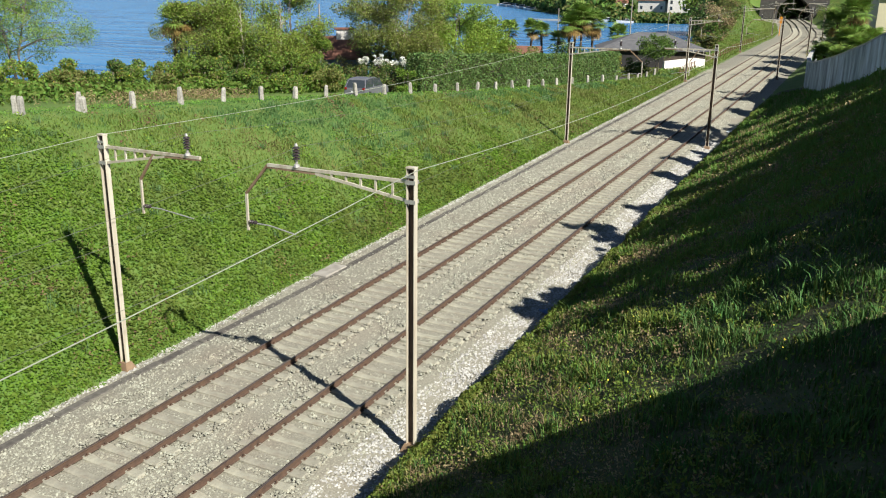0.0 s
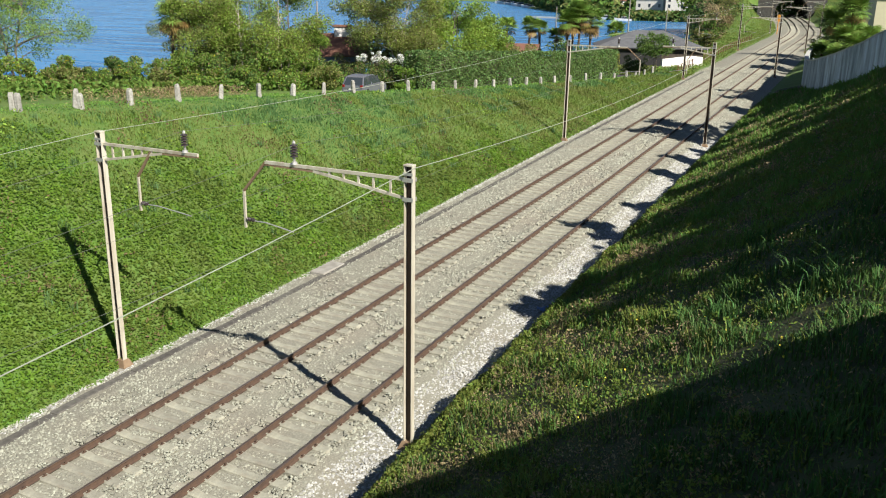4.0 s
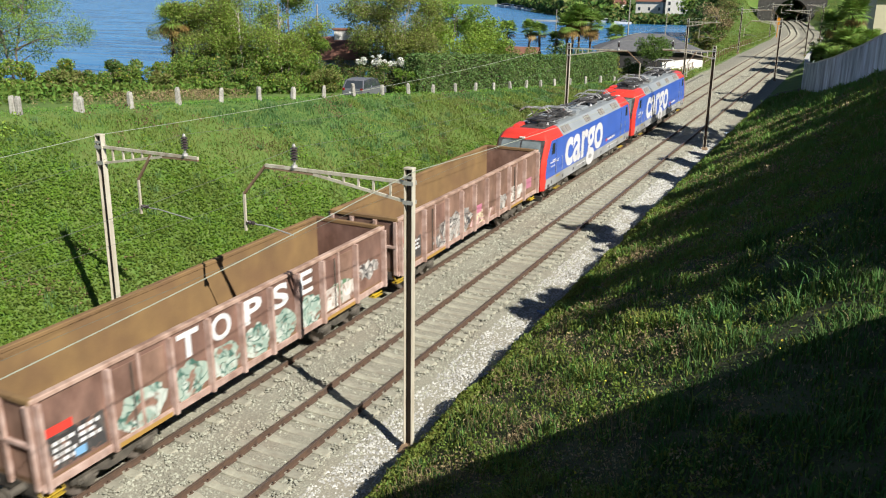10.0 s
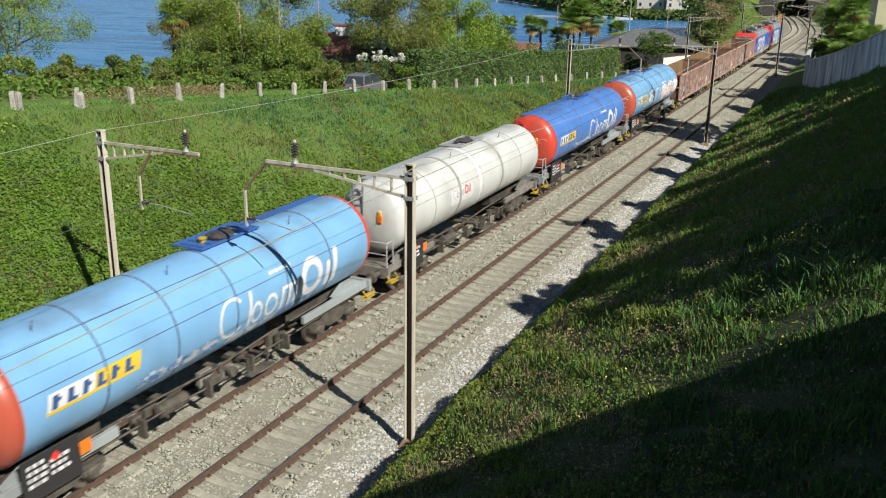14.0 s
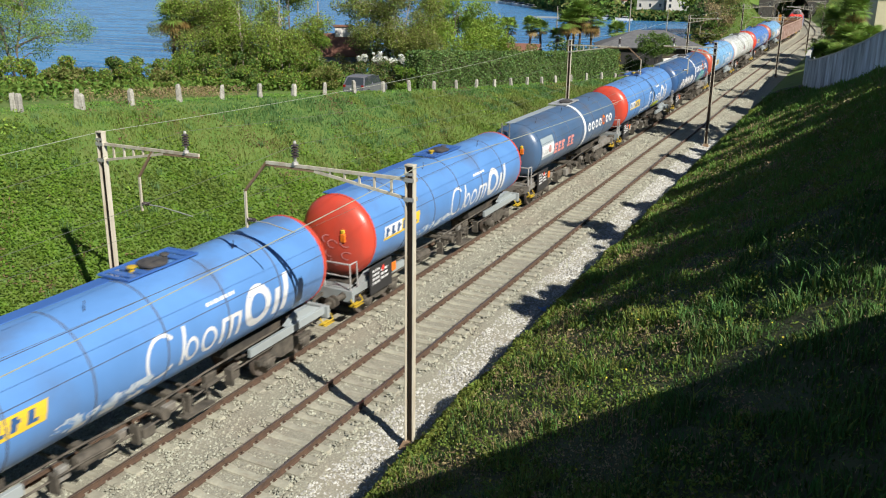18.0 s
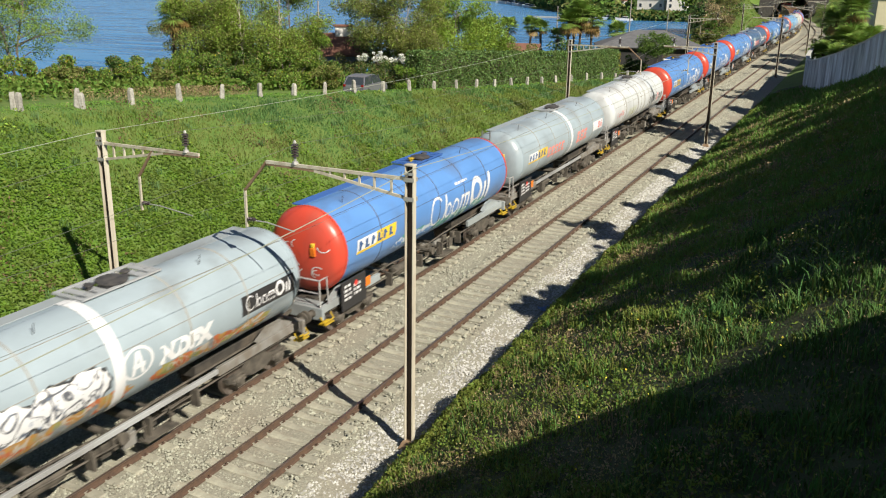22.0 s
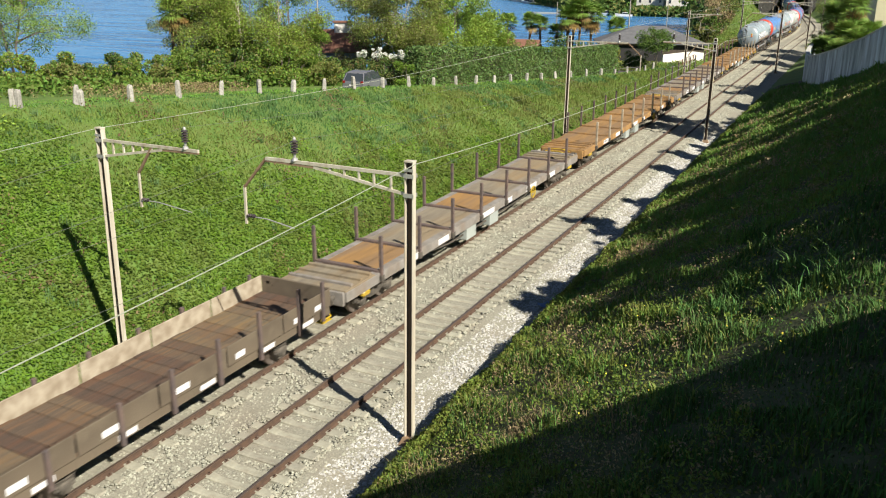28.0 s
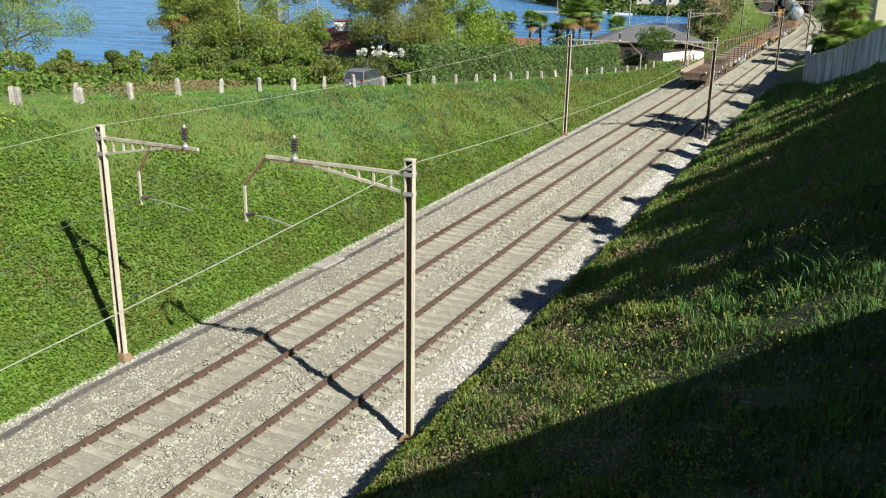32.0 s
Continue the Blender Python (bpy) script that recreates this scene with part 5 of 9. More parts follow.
    for nm, sel, m, hh, ww in (("tall_grass", (pick > 0.1) & ~green, "slope", 0.30, 0.016), ("green_grass", (pick > -0.34) & green, "slope_green", 0.28, 0.017), ("lush_tufts", (pick <= 0.1) & (pick > -0.34) & ~green, "slope_shade", 0.30, 0.013), ("dry_stalks", pick <= -0.34, "dry", 0.28, 0.007)):
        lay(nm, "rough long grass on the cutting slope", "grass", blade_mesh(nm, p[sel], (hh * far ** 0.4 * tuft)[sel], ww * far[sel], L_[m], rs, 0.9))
    x, y = spread(120000, 6.3, 17.3, 5.5, 60, 1.9)
    x = np.where(x < foot(y) + 0.06, x + 0.5, x)
    f = 0.6 * field(x, y, 1.3, 37) + 0.5 * field(x, y, 4.0, 38) + rs.normal(0, 0.25, len(x))
    far = 1 + np.clip(y - 16, 0, 80) / 45
    # weeds thinned there too, so the painted shade stays dark
    f = np.where((x > 13.4) & (y < 26) & (rs.uniform(0, 1, len(x)) < 0.7), -0.1, f)
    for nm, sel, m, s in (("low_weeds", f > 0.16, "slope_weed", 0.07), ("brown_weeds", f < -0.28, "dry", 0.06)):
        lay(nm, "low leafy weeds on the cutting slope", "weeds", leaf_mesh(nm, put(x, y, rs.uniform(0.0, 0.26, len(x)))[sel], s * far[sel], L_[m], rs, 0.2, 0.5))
    # leafy weed plants in clumps, and long-leaved sedge tufts
    n = 1050
    px, py = spread(n, 6.7, 15.6, 10, 44, 1.5)
    keep = chance(field(px, py, 0.8, 71) + 0.5 * field(px, py, 2.2, 72), -0.5, 0.5)
    px, py = px[keep], py[keep]
    per = 34
    rad = np.repeat(rs.uniform(0.14, 0.34, len(px)), per)
    d = rs.normal(0, 1, (len(rad), 3))
    d /= np.linalg.norm(d, axis=1, keepdims=True)
    c = np.repeat(put(px, py, 0.12), per, axis=0) + d * rad[:, None] * rs.uniform(0.5, 1.0, (len(rad), 1)) * np.array([1, 1, 0.85])
    kind_ = np.repeat(rs.uniform(0, 1, len(px)), per)
    for nm, sel, m in (("weed_clumps", kind_ < 0.62, "slope_weed"), ("weed_clumps", (kind_ >= 0.62) & (kind_ < 0.82), "weed_bright"), ("withered_clumps", kind_ >= 0.82, "straw")):
        lay(nm, "leafy weed clumps on the cutting slope", "weeds", leaf_mesh(nm, c[sel], 0.075 * (1 + np.clip(c[sel][:, 1] - 16, 0, 40) / 45), L_[m], rs, 0.5, 0.5))
    tx = np.array([13.7, 14.1, 13.4, 15.2, 15.9, 15.4, 13.0, 14.9, 16.0])
    ty = np.array([19.2, 18.6, 18.3, 20.2, 18.4, 17.9, 19.6, 18.2, 19.4])
    per = 48
    c = np.repeat(put(tx, ty, -0.02), per, axis=0) + rs.normal(0, 0.13, (len(tx) * per, 3)) * np.array([1, 1, 0])
    lay("sedge_tufts", "long bright sedge tufts on the cutting slope", "grass", blade_mesh("sedge_tufts", c, np.full(len(c), 0.62), np.full(len(c), 0.012), L_["sedge"], rs, 1.1))
    x, y = spread(70, 10.5, 16.5, 12, 24, 1.0)
    lay("yellow_flowers", "few small yellow flowers in the grass", "flowers", leaf_mesh("yellow_flowers", put(x, y, rs.uniform(0.2, 0.4, len(x))), 0.045, L_["flower"], rs, 1.5, 1.0))
    # weeds that creep over the edge of the ballast
    x, y = spread(36000, -0.06, 0.6, 7.5, 84, 1.5)
    lift = 0.30 * (1 - np.clip(x / 0.75, 0, 1)) + rs.uniform(0.0, 1.0, len(x)) ** 1.6 * np.clip(0.22 + 0.20 * field(x, y, 1.9, 61), 0.06, 0.45)
    x = x + foot(y) + 0.09 * np.sin(y * 1.7 + 0.6) + 0.06 * np.sin(y * 4.3)
    lay("edge_weeds", "dark weeds along the edge of the ballast", "weeds", leaf_mesh("edge_weeds", put(x, y, lift), 0.10, L_["slope_weed"], rs, 0.3))
    x, y = spread(14000, -4.7, -3.95, 9, 108, 1.4)
    lay("edge_weeds", "green weeds along the foot of the bank", "weeds", leaf_mesh("edge_weeds", put(x, y, rs.uniform(0.0, 0.16, len(x))), 0.10, L_["green"], rs, 0.6))
    # reddish dry growth along the far side of the lane
    x, y = spread(130000, -30, -14, 18, 62, 1.0)
    crest = np.interp(y, CREST_Y, CREST_X)
    k = (x < crest - 6.8) & (x > crest - 9.0) & chance(field(x, y, 0.35, 51) + 0.5 * field(x, y, 2.1, 52) + (34 - y) * 0.03, -0.4, 0.9)
    lay("dry_verge", "reddish-brown dry growth along the lane", "weeds", leaf_mesh("dry_verge", put(x, y, rs.uniform(0.0, 0.65, len(x)))[k], 0.15, L_["dry"], rs, 0.3, 0.3))
    # rough growth between the lane and the water
    x, y = spread(60000, -44, -18, 20, 108, 1.0)
    crest = np.interp(y, CREST_Y, CREST_X)
    z = ground_z(x, y)
    k = (x < crest - 8.8) & (z > LAKE)
    far = 1 + np.clip(y - 30, 0, 80) / 70
    lay("lakeside_growth", "rank green growth between the lane and the water", "undergrowth", leaf_mesh("lakeside_growth", put(x, y, rs.uniform(0.0, 0.9, len(x)))[k], 0.28 * far[k], L_["green"], rs, 0.6, 0.6))


build_cover()


def build_far_growth():
    rs = np.random.RandomState(77)
    # rough grass and bushes on the bank between the line and the lake, out to the tunnel
    n = 60000
    y = 106 + 176 * rs.uniform(0, 1, n) ** 1.2
    u = rs.uniform(-34, -4.2, n)
    x = u + shift(y)
    z = ground_z(x, y)
    k = z > LAKE
    h = rs.uniform(0, 0.3, n) + 1.3 * np.clip(np.sin(x * 0.55 + 1.3 * np.sin(y * 0.21)) * np.sin(y * 0.37 + x * 0.2) - 0.25, 0, 1) * rs.uniform(0, 1, n) * np.clip((-7 - u) / 4, 0, 1)
    p = np.stack([x, y, z + h], -1)
    for nm, sel, m in (("bank_growth", k & (h < 0.3), "grass"), ("bank_bushes", k & (h >= 0.3), "green")):
        tagged(new(nm, leaf_mesh(nm, p[sel], 0.34, L_[m], rs, 0.7, 0.5)), "rough green growth on the lakeside bank", "undergrowth", kind="stuff")
    # woods along the far shore
    n = 50000
    x = rs.uniform(-560, -46, n)
    y = 428 + 2.05 * np.clip(-110 - x, 0, None) + 6 + 190 * rs.uniform(0, 1, n) ** 1.4
    top = 3.0 + 7.0 * np.clip(np.sin(x * 0.31 + 2 * np.sin(y * 0.06)) * np.sin(y * 0.17 + x * 0.07) + 0.35, 0, 1.3)
    top *= 1 + np.clip(-110 - x, 0, None) / 420
    top = np.where((x > -150) & (x < -64) & (y < 470), np.minimum(top, 2.2), top)
    p = np.stack([x, y, ground_z(x, y) + top * rs.uniform(0.0, 1.0, n) ** 0.6], -1)
    x2 = rs.uniform(-150, -52, 5000)
    y2 = 429 + 2.05 * np.clip(-110 - x2, 0, None) + rs.uniform(0, 16, 5000)
    p = np.concatenate([p, np.stack([x2, y2, ground_z(x2, y2) + rs.uniform(0, 2.6, 5000)], -1)])
    x, n = p[:, 0], len(p)
    q = np.where(np.arange(n) < n - 5000, rs.uniform(0, 1, n), rs.uniform(0, 0.75, n))
    for nm, sel, m in (("far_woods", q < 0.6, "dark"), ("far_woods", (q >= 0.6) & (q < 0.85), "olive"), ("far_woods", q >= 0.85, "green")):
        tagged(new(nm, leaf_mesh(nm, p[sel], 3.2 * (1 + np.clip(-110 - x[sel], 0, None) / 500), L_[m], rs, 0.5, 0.7)), "mixed woods and gardens along the far shore", "woods", kind="stuff")


build_far_growth()


def plastic_sheet(x, y, size, seed, material, label):
    """A crumpled sheet lying on the stones."""
    rng = random.Random(seed)
    t = thing("plastic_sheet", label, "litter", at=pose(x, y, float(rail_z(y)) - 0.37, 0, 0, rng.uniform(0, 180)))
    n = 6
    g = Geo()
    z = [[rng.uniform(0.0, 0.16) * size for _ in range(n + 1)] for _ in range(n + 1)]
    loops = [[((i / n - 0.5) * size + rng.uniform(-0.04, 0.04), (j / n - 0.5) * size * 0.6 + rng.uniform(-0.03, 0.03), 0.03 + z[i][j]) for j in range(n + 1)] for i in range(n + 1)]
    g.loft(loops, closed=False, caps=False)
    part("sheet", g, M[material], t)


M["blue_plastic"] = mat("blue_plastic", (0.10, 0.17, 0.34), (0.16, 0.23, 0.38), 6, 0.4)
M["pale_plastic"] = mat("pale_plastic", (0.55, 0.60, 0.62), (0.45, 0.50, 0.52), 6, 0.4)
plastic_sheet(6.42, 28.3, 0.62, 3, "blue_plastic", "crumpled blue plastic sheet on the ballast edge")
plastic_sheet(6.5, 71.0, 0.9, 4, "pale_plastic", "crumpled pale plastic sheet on the ballast edge")


# ---- the clipped hedge ----
def build_hedge():
    rs = np.random.RandomState(41)
    t = thing("hedge", "tall clipped dark green laurel hedge along the lane", "hedge")
    a, b = np.array([-16.47, 60.0]), np.array([-11.7, 100.5])
    d = (b - a) / np.linalg.norm(b - a)
    n = np.array([-d[1], d[0]])
    Ln = float(np.linalg.norm(b - a))
    wd, hh = 1.5, 3.25
    core = Geo()
    loops = []
    for k in np.linspace(0.3, Ln - 0.3, 30):
        p = a + d * k
        z = gz(*p)
        loops.append([(p[0] + n[0] * s, p[1] + n[1] * s, z + q) for s, q in ((-wd / 2 + 0.25, -0.2), (wd / 2 - 0.25, -0.2), (wd / 2 - 0.25, hh - 0.3), (-wd / 2 + 0.25, hh - 0.3))])
    part("hedge_core", core.loft(loops), M["dark_wood"], t, "dark twiggy inside")

    def skin(m):
        k = rs.uniform(0, Ln, m)
        face = rs.uniform(0, 1, m)
        s = np.where(face < 0.12, -wd / 2, np.where(face < 0.72, wd / 2, rs.uniform(-wd / 2, wd / 2, m)))
        q = np.where(face < 0.72, rs.uniform(-0.05, hh, m), hh)
        bulge = 0.10 * np.sin(k * 1.9) * np.sin(q * 2.3 + k * 0.6) + rs.normal(0, 0.07, m)
        s = s + np.where(face < 0.72, np.sign(s) * bulge, 0)
        q = q + np.where(face >= 0.72, bulge, 0)
        p = a[None] + d[None] * k[:, None] + n[None] * (-s)[:, None]
        c = np.stack([p[:, 0], p[:, 1], ground_z(p[:, 0], p[:, 1]) + q], -1)
        w = m // 20
        q, e = rs.uniform(-wd / 2, wd / 2, w), rs.normal(-0.05, 0.08, w)
        p = a[None] + d[None] * e[:, None] + n[None] * q[:, None]
        return np.concatenate([c, np.stack([p[:, 0], p[:, 1], ground_z(p[:, 0], p[:, 1]) + rs.uniform(0, hh, w)], -1)]), np.concatenate([k, np.zeros(w)])

    c, k = skin(46000)
    fresh = rs.uniform(0, 1, len(k)) < 0.05
    part("hedge_leaves", leaf_mesh("hedge_leaves", c[~fresh], 0.19, L_["hedge"], rs, 0.2, 0.6), L_["hedge"], t, "glossy dark leaves")
    part("fresh_leaves", leaf_mesh("fresh_leaves", c[fresh], 0.19, L_["hedge_new"], rs, 0.2, 0.6), L_["hedge_new"], t, "lighter young leaves")


build_hedge()
tree("young light green bush at the end of the hedge", -16.0, 57.9, 2.3, 1.0, [("hedge_new", 0.6), ("green", 0.4)], 2600, 0.15, 71, 3, clump=0.4, trunk=0.1)

# ---- belt of shrubs and trees between the lane and the lake ----
def base_z(x, y):
    return float(max(gz(x, y), np.interp(y, CREST_Y, CREST_H) + rail_z(y) - 2.2))


for _i, (_x, _y, _w, _h, _k) in enumerate([(-33.5, 30, 7, 3.0, "green"), (-31.5, 34.5, 6.5, 2.7, "spring"), (-30.5, 38, 6, 2.4, "green"), (-29.5, 41, 6, 2.1, "dark"), (-28.5, 43.5, 6, 2.2, "green"), (-27.5, 46.5, 6, 2.9, "green"), (-26.5, 49.0, 6, 3.3, "dark"), (-25.5, 51.5, 6, 2.9, "green"), (-24.8, 54.0, 5.5, 3.1, "green"), (-24.3, 57, 5, 2.7, "olive"), (-35.5, 26, 7, 3.4, "dark"), (-37, 22, 7, 3, "green"), (-25, 60, 5, 2.5, "dark"), (-24.0, 68, 5, 2.6, "dark"), (-22.0, 73.5, 5, 2.6, "dark"), (-30, 62, 7, 3.2, "dark"), (-33, 68, 7, 3.2, "dark"), (-29, 36.5, 5, 1.7, "olive"), (-27.6, 40.0, 5, 1.6, "green"), (-26.6, 43.0, 5, 1.7, "olive"), (-25.4, 46.2, 5, 1.8, "green"), (-33.5, 41, 7, 2.3, "dark"), (-31.5, 46, 7, 2.5, "green"), (-30.0, 57.0, 7, 4.4, "dark"), (-31.0, 32, 5, 1.9, "olive"), (-24.6, 78, 6, 3.4, "dark"), (-22.6, 88, 6, 4.0, "green"), (-21.6, 98, 6, 3.6, "olive")]):
    shrub("dense mixed green shrub beside the lane", _x, _y, _w, _w * 0.9, _h, [(_k, 0.66), ("green" if _k != "green" else "spring", 0.26), ("olive", 0.14), ("straw", 0.05), ("yellow", 0.014)], 7400, 0.175, 100 + _i, z0=float(np.maximum(gz(_x, _y), np.interp(_y, CREST_Y, CREST_H) + rail_z(_y) - 1.4)))
tree("airy willow tree with fresh yellow-green leaves", -40.0, 42.5, 9.4, 5.4, "willow", 26000, 0.125, 201, 2, density=26, clump=0.25, z0=base_z(-40.5, 42.5))
tree("airy willow tree with fresh yellow-green leaves", -43.5, 39.0, 8.0, 5.0, [("willow", 0.8), ("green", 0.2)], 18000, 0.14, 209, 2, density=24, clump=0.27, z0=base_z(-43.5, 39))
tree("broken bare tree stump with few branches", -36.6, 43.8, 3.9, 1.6, [("olive", 1.0)], 120, 0.16, 202, 1, bark="bark", z0=base_z(-36.6, 43.8), girth=0.016)
tree("bushy olive-green tree with tangled twigs", -31.0, 52.4, 7.5, 3.2, [("spring", 0.62), ("olive", 0.38)], 34000, 0.152, 203, 4, density=30, clump=0.41, trunk=0.12, z0=base_z(-31, 52))
tree("bushy tree with yellow-green spring leaves", -28.4, 54.2, 8.1, 3.3, [("spring", 0.62), ("olive", 0.38)], 34000, 0.152, 204, 4, density=30, clump=0.41, trunk=0.1, z0=base_z(-28.5, 54.5))
tree("bushy tree with yellow-green spring leaves", -26.4, 56.4, 8.3, 2.8, [("spring", 0.62), ("olive", 0.38)], 34000, 0.152, 205, 4, density=30, clump=0.41, trunk=0.1, z0=base_z(-25.9, 56.6))
tree("leafy shrub tree at the edge of the lane", -25.0, 57.8, 4.9, 1.6, [("spring", 0.4), ("green", 0.6)], 9000, 0.14, 210, 3, density=22, clump=0.36, trunk=0.1, z0=base_z(-25.0, 57.8))
tree("olive-green bushy tree beside the lane", -32.0, 51.6, 5.8, 2.4, [("olive", 0.7), ("dark", 0.3)], 12000, 0.13, 206, 3, density=22, clump=0.34, trunk=0.1, z0=base_z(-32.0, 51.6))
tree("slender pale birch trunk with sparse twigs", -27.2, 52.2, 7.2, 1.0, "spring", 700, 0.14, 207, 1, bark="pale_bark", density=10, z0=base_z(-27.2, 52.2), girth=0.011)
tree("slender pale birch trunk with sparse twigs", -25.6, 55.0, 7.6, 1.0, "spring", 700, 0.14, 208, 1, bark="pale_bark", density=10, z0=base_z(-25.6, 55.4), girth=0.011)
fan_palm("palm with yellowed hanging fronds", -33.1, 51.2, 6.5, 211, 1.6, 26, 30, z0=base_z(-33.9, 51.2), trunks=2)
tree("large multi-stemmed tree with thin olive foliage", -26.5, 76.0, 10.8, 5.2, [("olive", 0.75), ("spring", 0.25)], 36000, 0.185, 221, 5, "pale_bark", density=40, clump=0.27, trunk=0.2, z0=base_z(-26.5, 76), girth=0.017)
tree("large tree with thin olive foliage", -30.2, 79.0, 9.8, 4.4, [("olive", 0.8), ("dark", 0.2)], 15660, 0.21, 222, 3, density=30, clump=0.3, trunk=0.15, z0=base_z(-30.2, 79))
tree("leafy tree in bright spring green", -24.3, 84.5, 9.2, 4.4, [("spring", 1.0)], 26000, 0.215, 223, 3, density=30, clump=0.32, trunk=0.12, z0=base_z(-24.3, 84.5))
tree("leafy tree in bright spring green", -25.6, 93.5, 7.8, 3.6, [("spring", 0.85), ("green", 0.15)], 12528, 0.25, 224, 3, density=26, clump=0.34, trunk=0.12, z0=base_z(-25.6, 93.5))
for _i, (_x, _y, _w, _h) in enumerate([(-22.7, 62.4, 2.2, 0.7), (-21.0, 62.2, 2.6, 0.85), (-19.3, 62.0, 2.2, 0.55), (-17.7, 61.8, 2.2, 0.9)]):
    shrub("low shrub covered in white blossom", _x, _y, _w, 1.5, _h, [("white", 0.86), ("green", 0.14)], 1500, 0.15, 231 + _i, z0=6.1)
for _i, (_x, _y, _w) in enumerate([(-22.6, 62.0, 3.4), (-20.0, 61.6, 3.4), (-17.9, 61.4, 2.4)]):
    shrub("dark shrub under the white blossom", _x, _y, _w, 2.2, 6.5 - base_z(_x, _y), [("dark", 0.6), ("olive", 0.3), ("weeds", 0.1)], 3000, 0.16, 236 + _i, z0=base_z(_x, _y))
tree("dark leafy tree behind the parked car", -30.8, 66.0, 3.8, 2.0, [("dark", 0.6), ("olive", 0.4)], 8352, 0.178, 233, 3, density=18, clump=0.38, trunk=0.1, z0=base_z(-29.5, 66))
tree("reddish shrub by the house", -31.0, 74.5, 3.8, 2.0, [("weeds", 0.3), ("olive", 0.4), ("dark", 0.3)], 3758, 0.169, 234, 3, density=14, clump=0.35, trunk=0.1, z0=base_z(-31, 74.5))
# palms and trees near the boathouse
for _i, (_x, _y, _hh, _c, _d) in enumerate([(-19.6, 112.0, 7.4, 2.1, 12), (-20.8, 110.5, 6.4, 1.9, 12), (-18.4, 113.5, 6.6, 2.0, 12), (-21.2, 114.0, 6.9, 2.0, 12), (-28.3, 116, 5.6, 1.5, 4), (-27.0, 117.5, 5.2, 1.4, 4), (-25.0, 118.0, 4.3, 1.3, 4), (-18.6, 127, 4.8, 1.6, 4), (-31.0, 114.0, 5.4, 1.5, 4)]):
    fan_palm("fan palm with a fibrous trunk near the lake", _x, _y, _hh, 240 + _i, _c * 1.15, 56, _d, z0=1.9)
shrub("dark evergreen shrub before the boathouse", -11.8, 110.5, 5, 3, 2.6, [("dark", 0.8), ("olive", 0.2)], 4200, 0.2, 255, z0=2.2)
shrub("dark evergreen shrubs under the palms", -20.0, 110.0, 7, 4, 4.0, [("dark", 0.7), ("palm", 0.3)], 4200, 0.22, 251, z0=2.2)
shrub("dark evergreen shrubs beyond the hedge", -27.0, 105.0, 8, 5, 3.2, [("olive", 0.6), ("spring", 0.4)], 4000, 0.22, 252, z0=2.0)
tree("round-crowned green tree before the boathouse gate", -8.6, 109.0, 4.9, 2.2, [("green", 0.6), ("dark", 0.4)], 7000, 0.19, 253, 2, density=30, clump=0.36, trunk=0.5, z0=2.5)
shrub("yellow-green bush at the hedge end", -12.6, 104.5, 2.2, 2.2, 3.0, [("olive", 0.6), ("yellow", 0.3)], 1500, 0.2, 254, z0=2.3)
for _i, (_x, _y, _hh, _s, _k) in enumerate([(-11, 140, 2.6, 1.6, "olive"), (-10.5, 155, 3.4, 1.9, "olive"), (-12, 168, 5, 2.4, "green"), (-12.5, 176, 6.0, 2.6, "dry"), (-13.5, 188, 6.0, 3.0, "olive"), (-16, 196, 8, 4.0, "dry"), (-15.5, 212, 8, 4.4, "olive"), (-19, 225, 8, 4.4, "dry"), (-22, 250, 9, 5, "green"), (-23, 240, 8, 4.6, "olive"), (-9.5, 130, 3.2, 1.8, "green")]):
    tree("lakeside tree beside the railway", _x + float(shift(_y)), _y, _hh, _s, [(_k, 0.7), ("weeds", 0.15), ("dark", 0.15)], 2800, 0.37, 260 + _i, 2, density=16, clump=0.34, trunk=0.12)
# garden above the wall
for _i, (_x, _y, _hh, _c) in enumerate([(12.6, 100.0, 1.6, 1.7), (14.2, 97.0, 2.4, 1.8), (13.2, 104.0, 2.6, 2.4), (15.2, 106.0, 2.0, 2.2), (10.9, 107.0, 1.8, 1.8), (12.9, 117.0, 5.4, 2.4), (11.4, 119.0, 4.6, 2.2), (17.4, 96.0, 1.8, 1.9)]):
    fan_palm("green fan palm in the garden above the wall", _x, _y, _hh, 290 + _i, _c, 60, 4)
for _i, (_x, _y, _w, _h, _k) in enumerate([(11.0, 99.0, 3.0, 2.0, "olive"), (12.8, 93.5, 3.4, 1.9, "dark"), (15.0, 90.0, 4, 2.2, "dark"), (10.6, 116, 4, 3.0, "green"), (12.5, 122, 5, 4.0, "dark"), (9.6, 128, 4, 3.2, "olive"), (17.0, 85.0, 4.5, 2.4, "dark"), (11.5, 140, 6, 4.5, "dark"), (11, 152, 6, 4.5, "green"), (11, 166, 7, 5, "dark"), (10.5, 180, 7, 5, "olive"), (10, 196, 7, 5, "dark"), (9, 212, 7, 5, "green"), (7, 228, 7, 5, "dark"), (4, 246, 8, 6, "dark"), (2, 262, 8, 6, "olive")]):
    shrub("garden shrub above the cutting", _x, _y, _w, _w, _h, [(_k, 0.8), ("green", 0.2)], 2800, 0.24, 310 + _i)
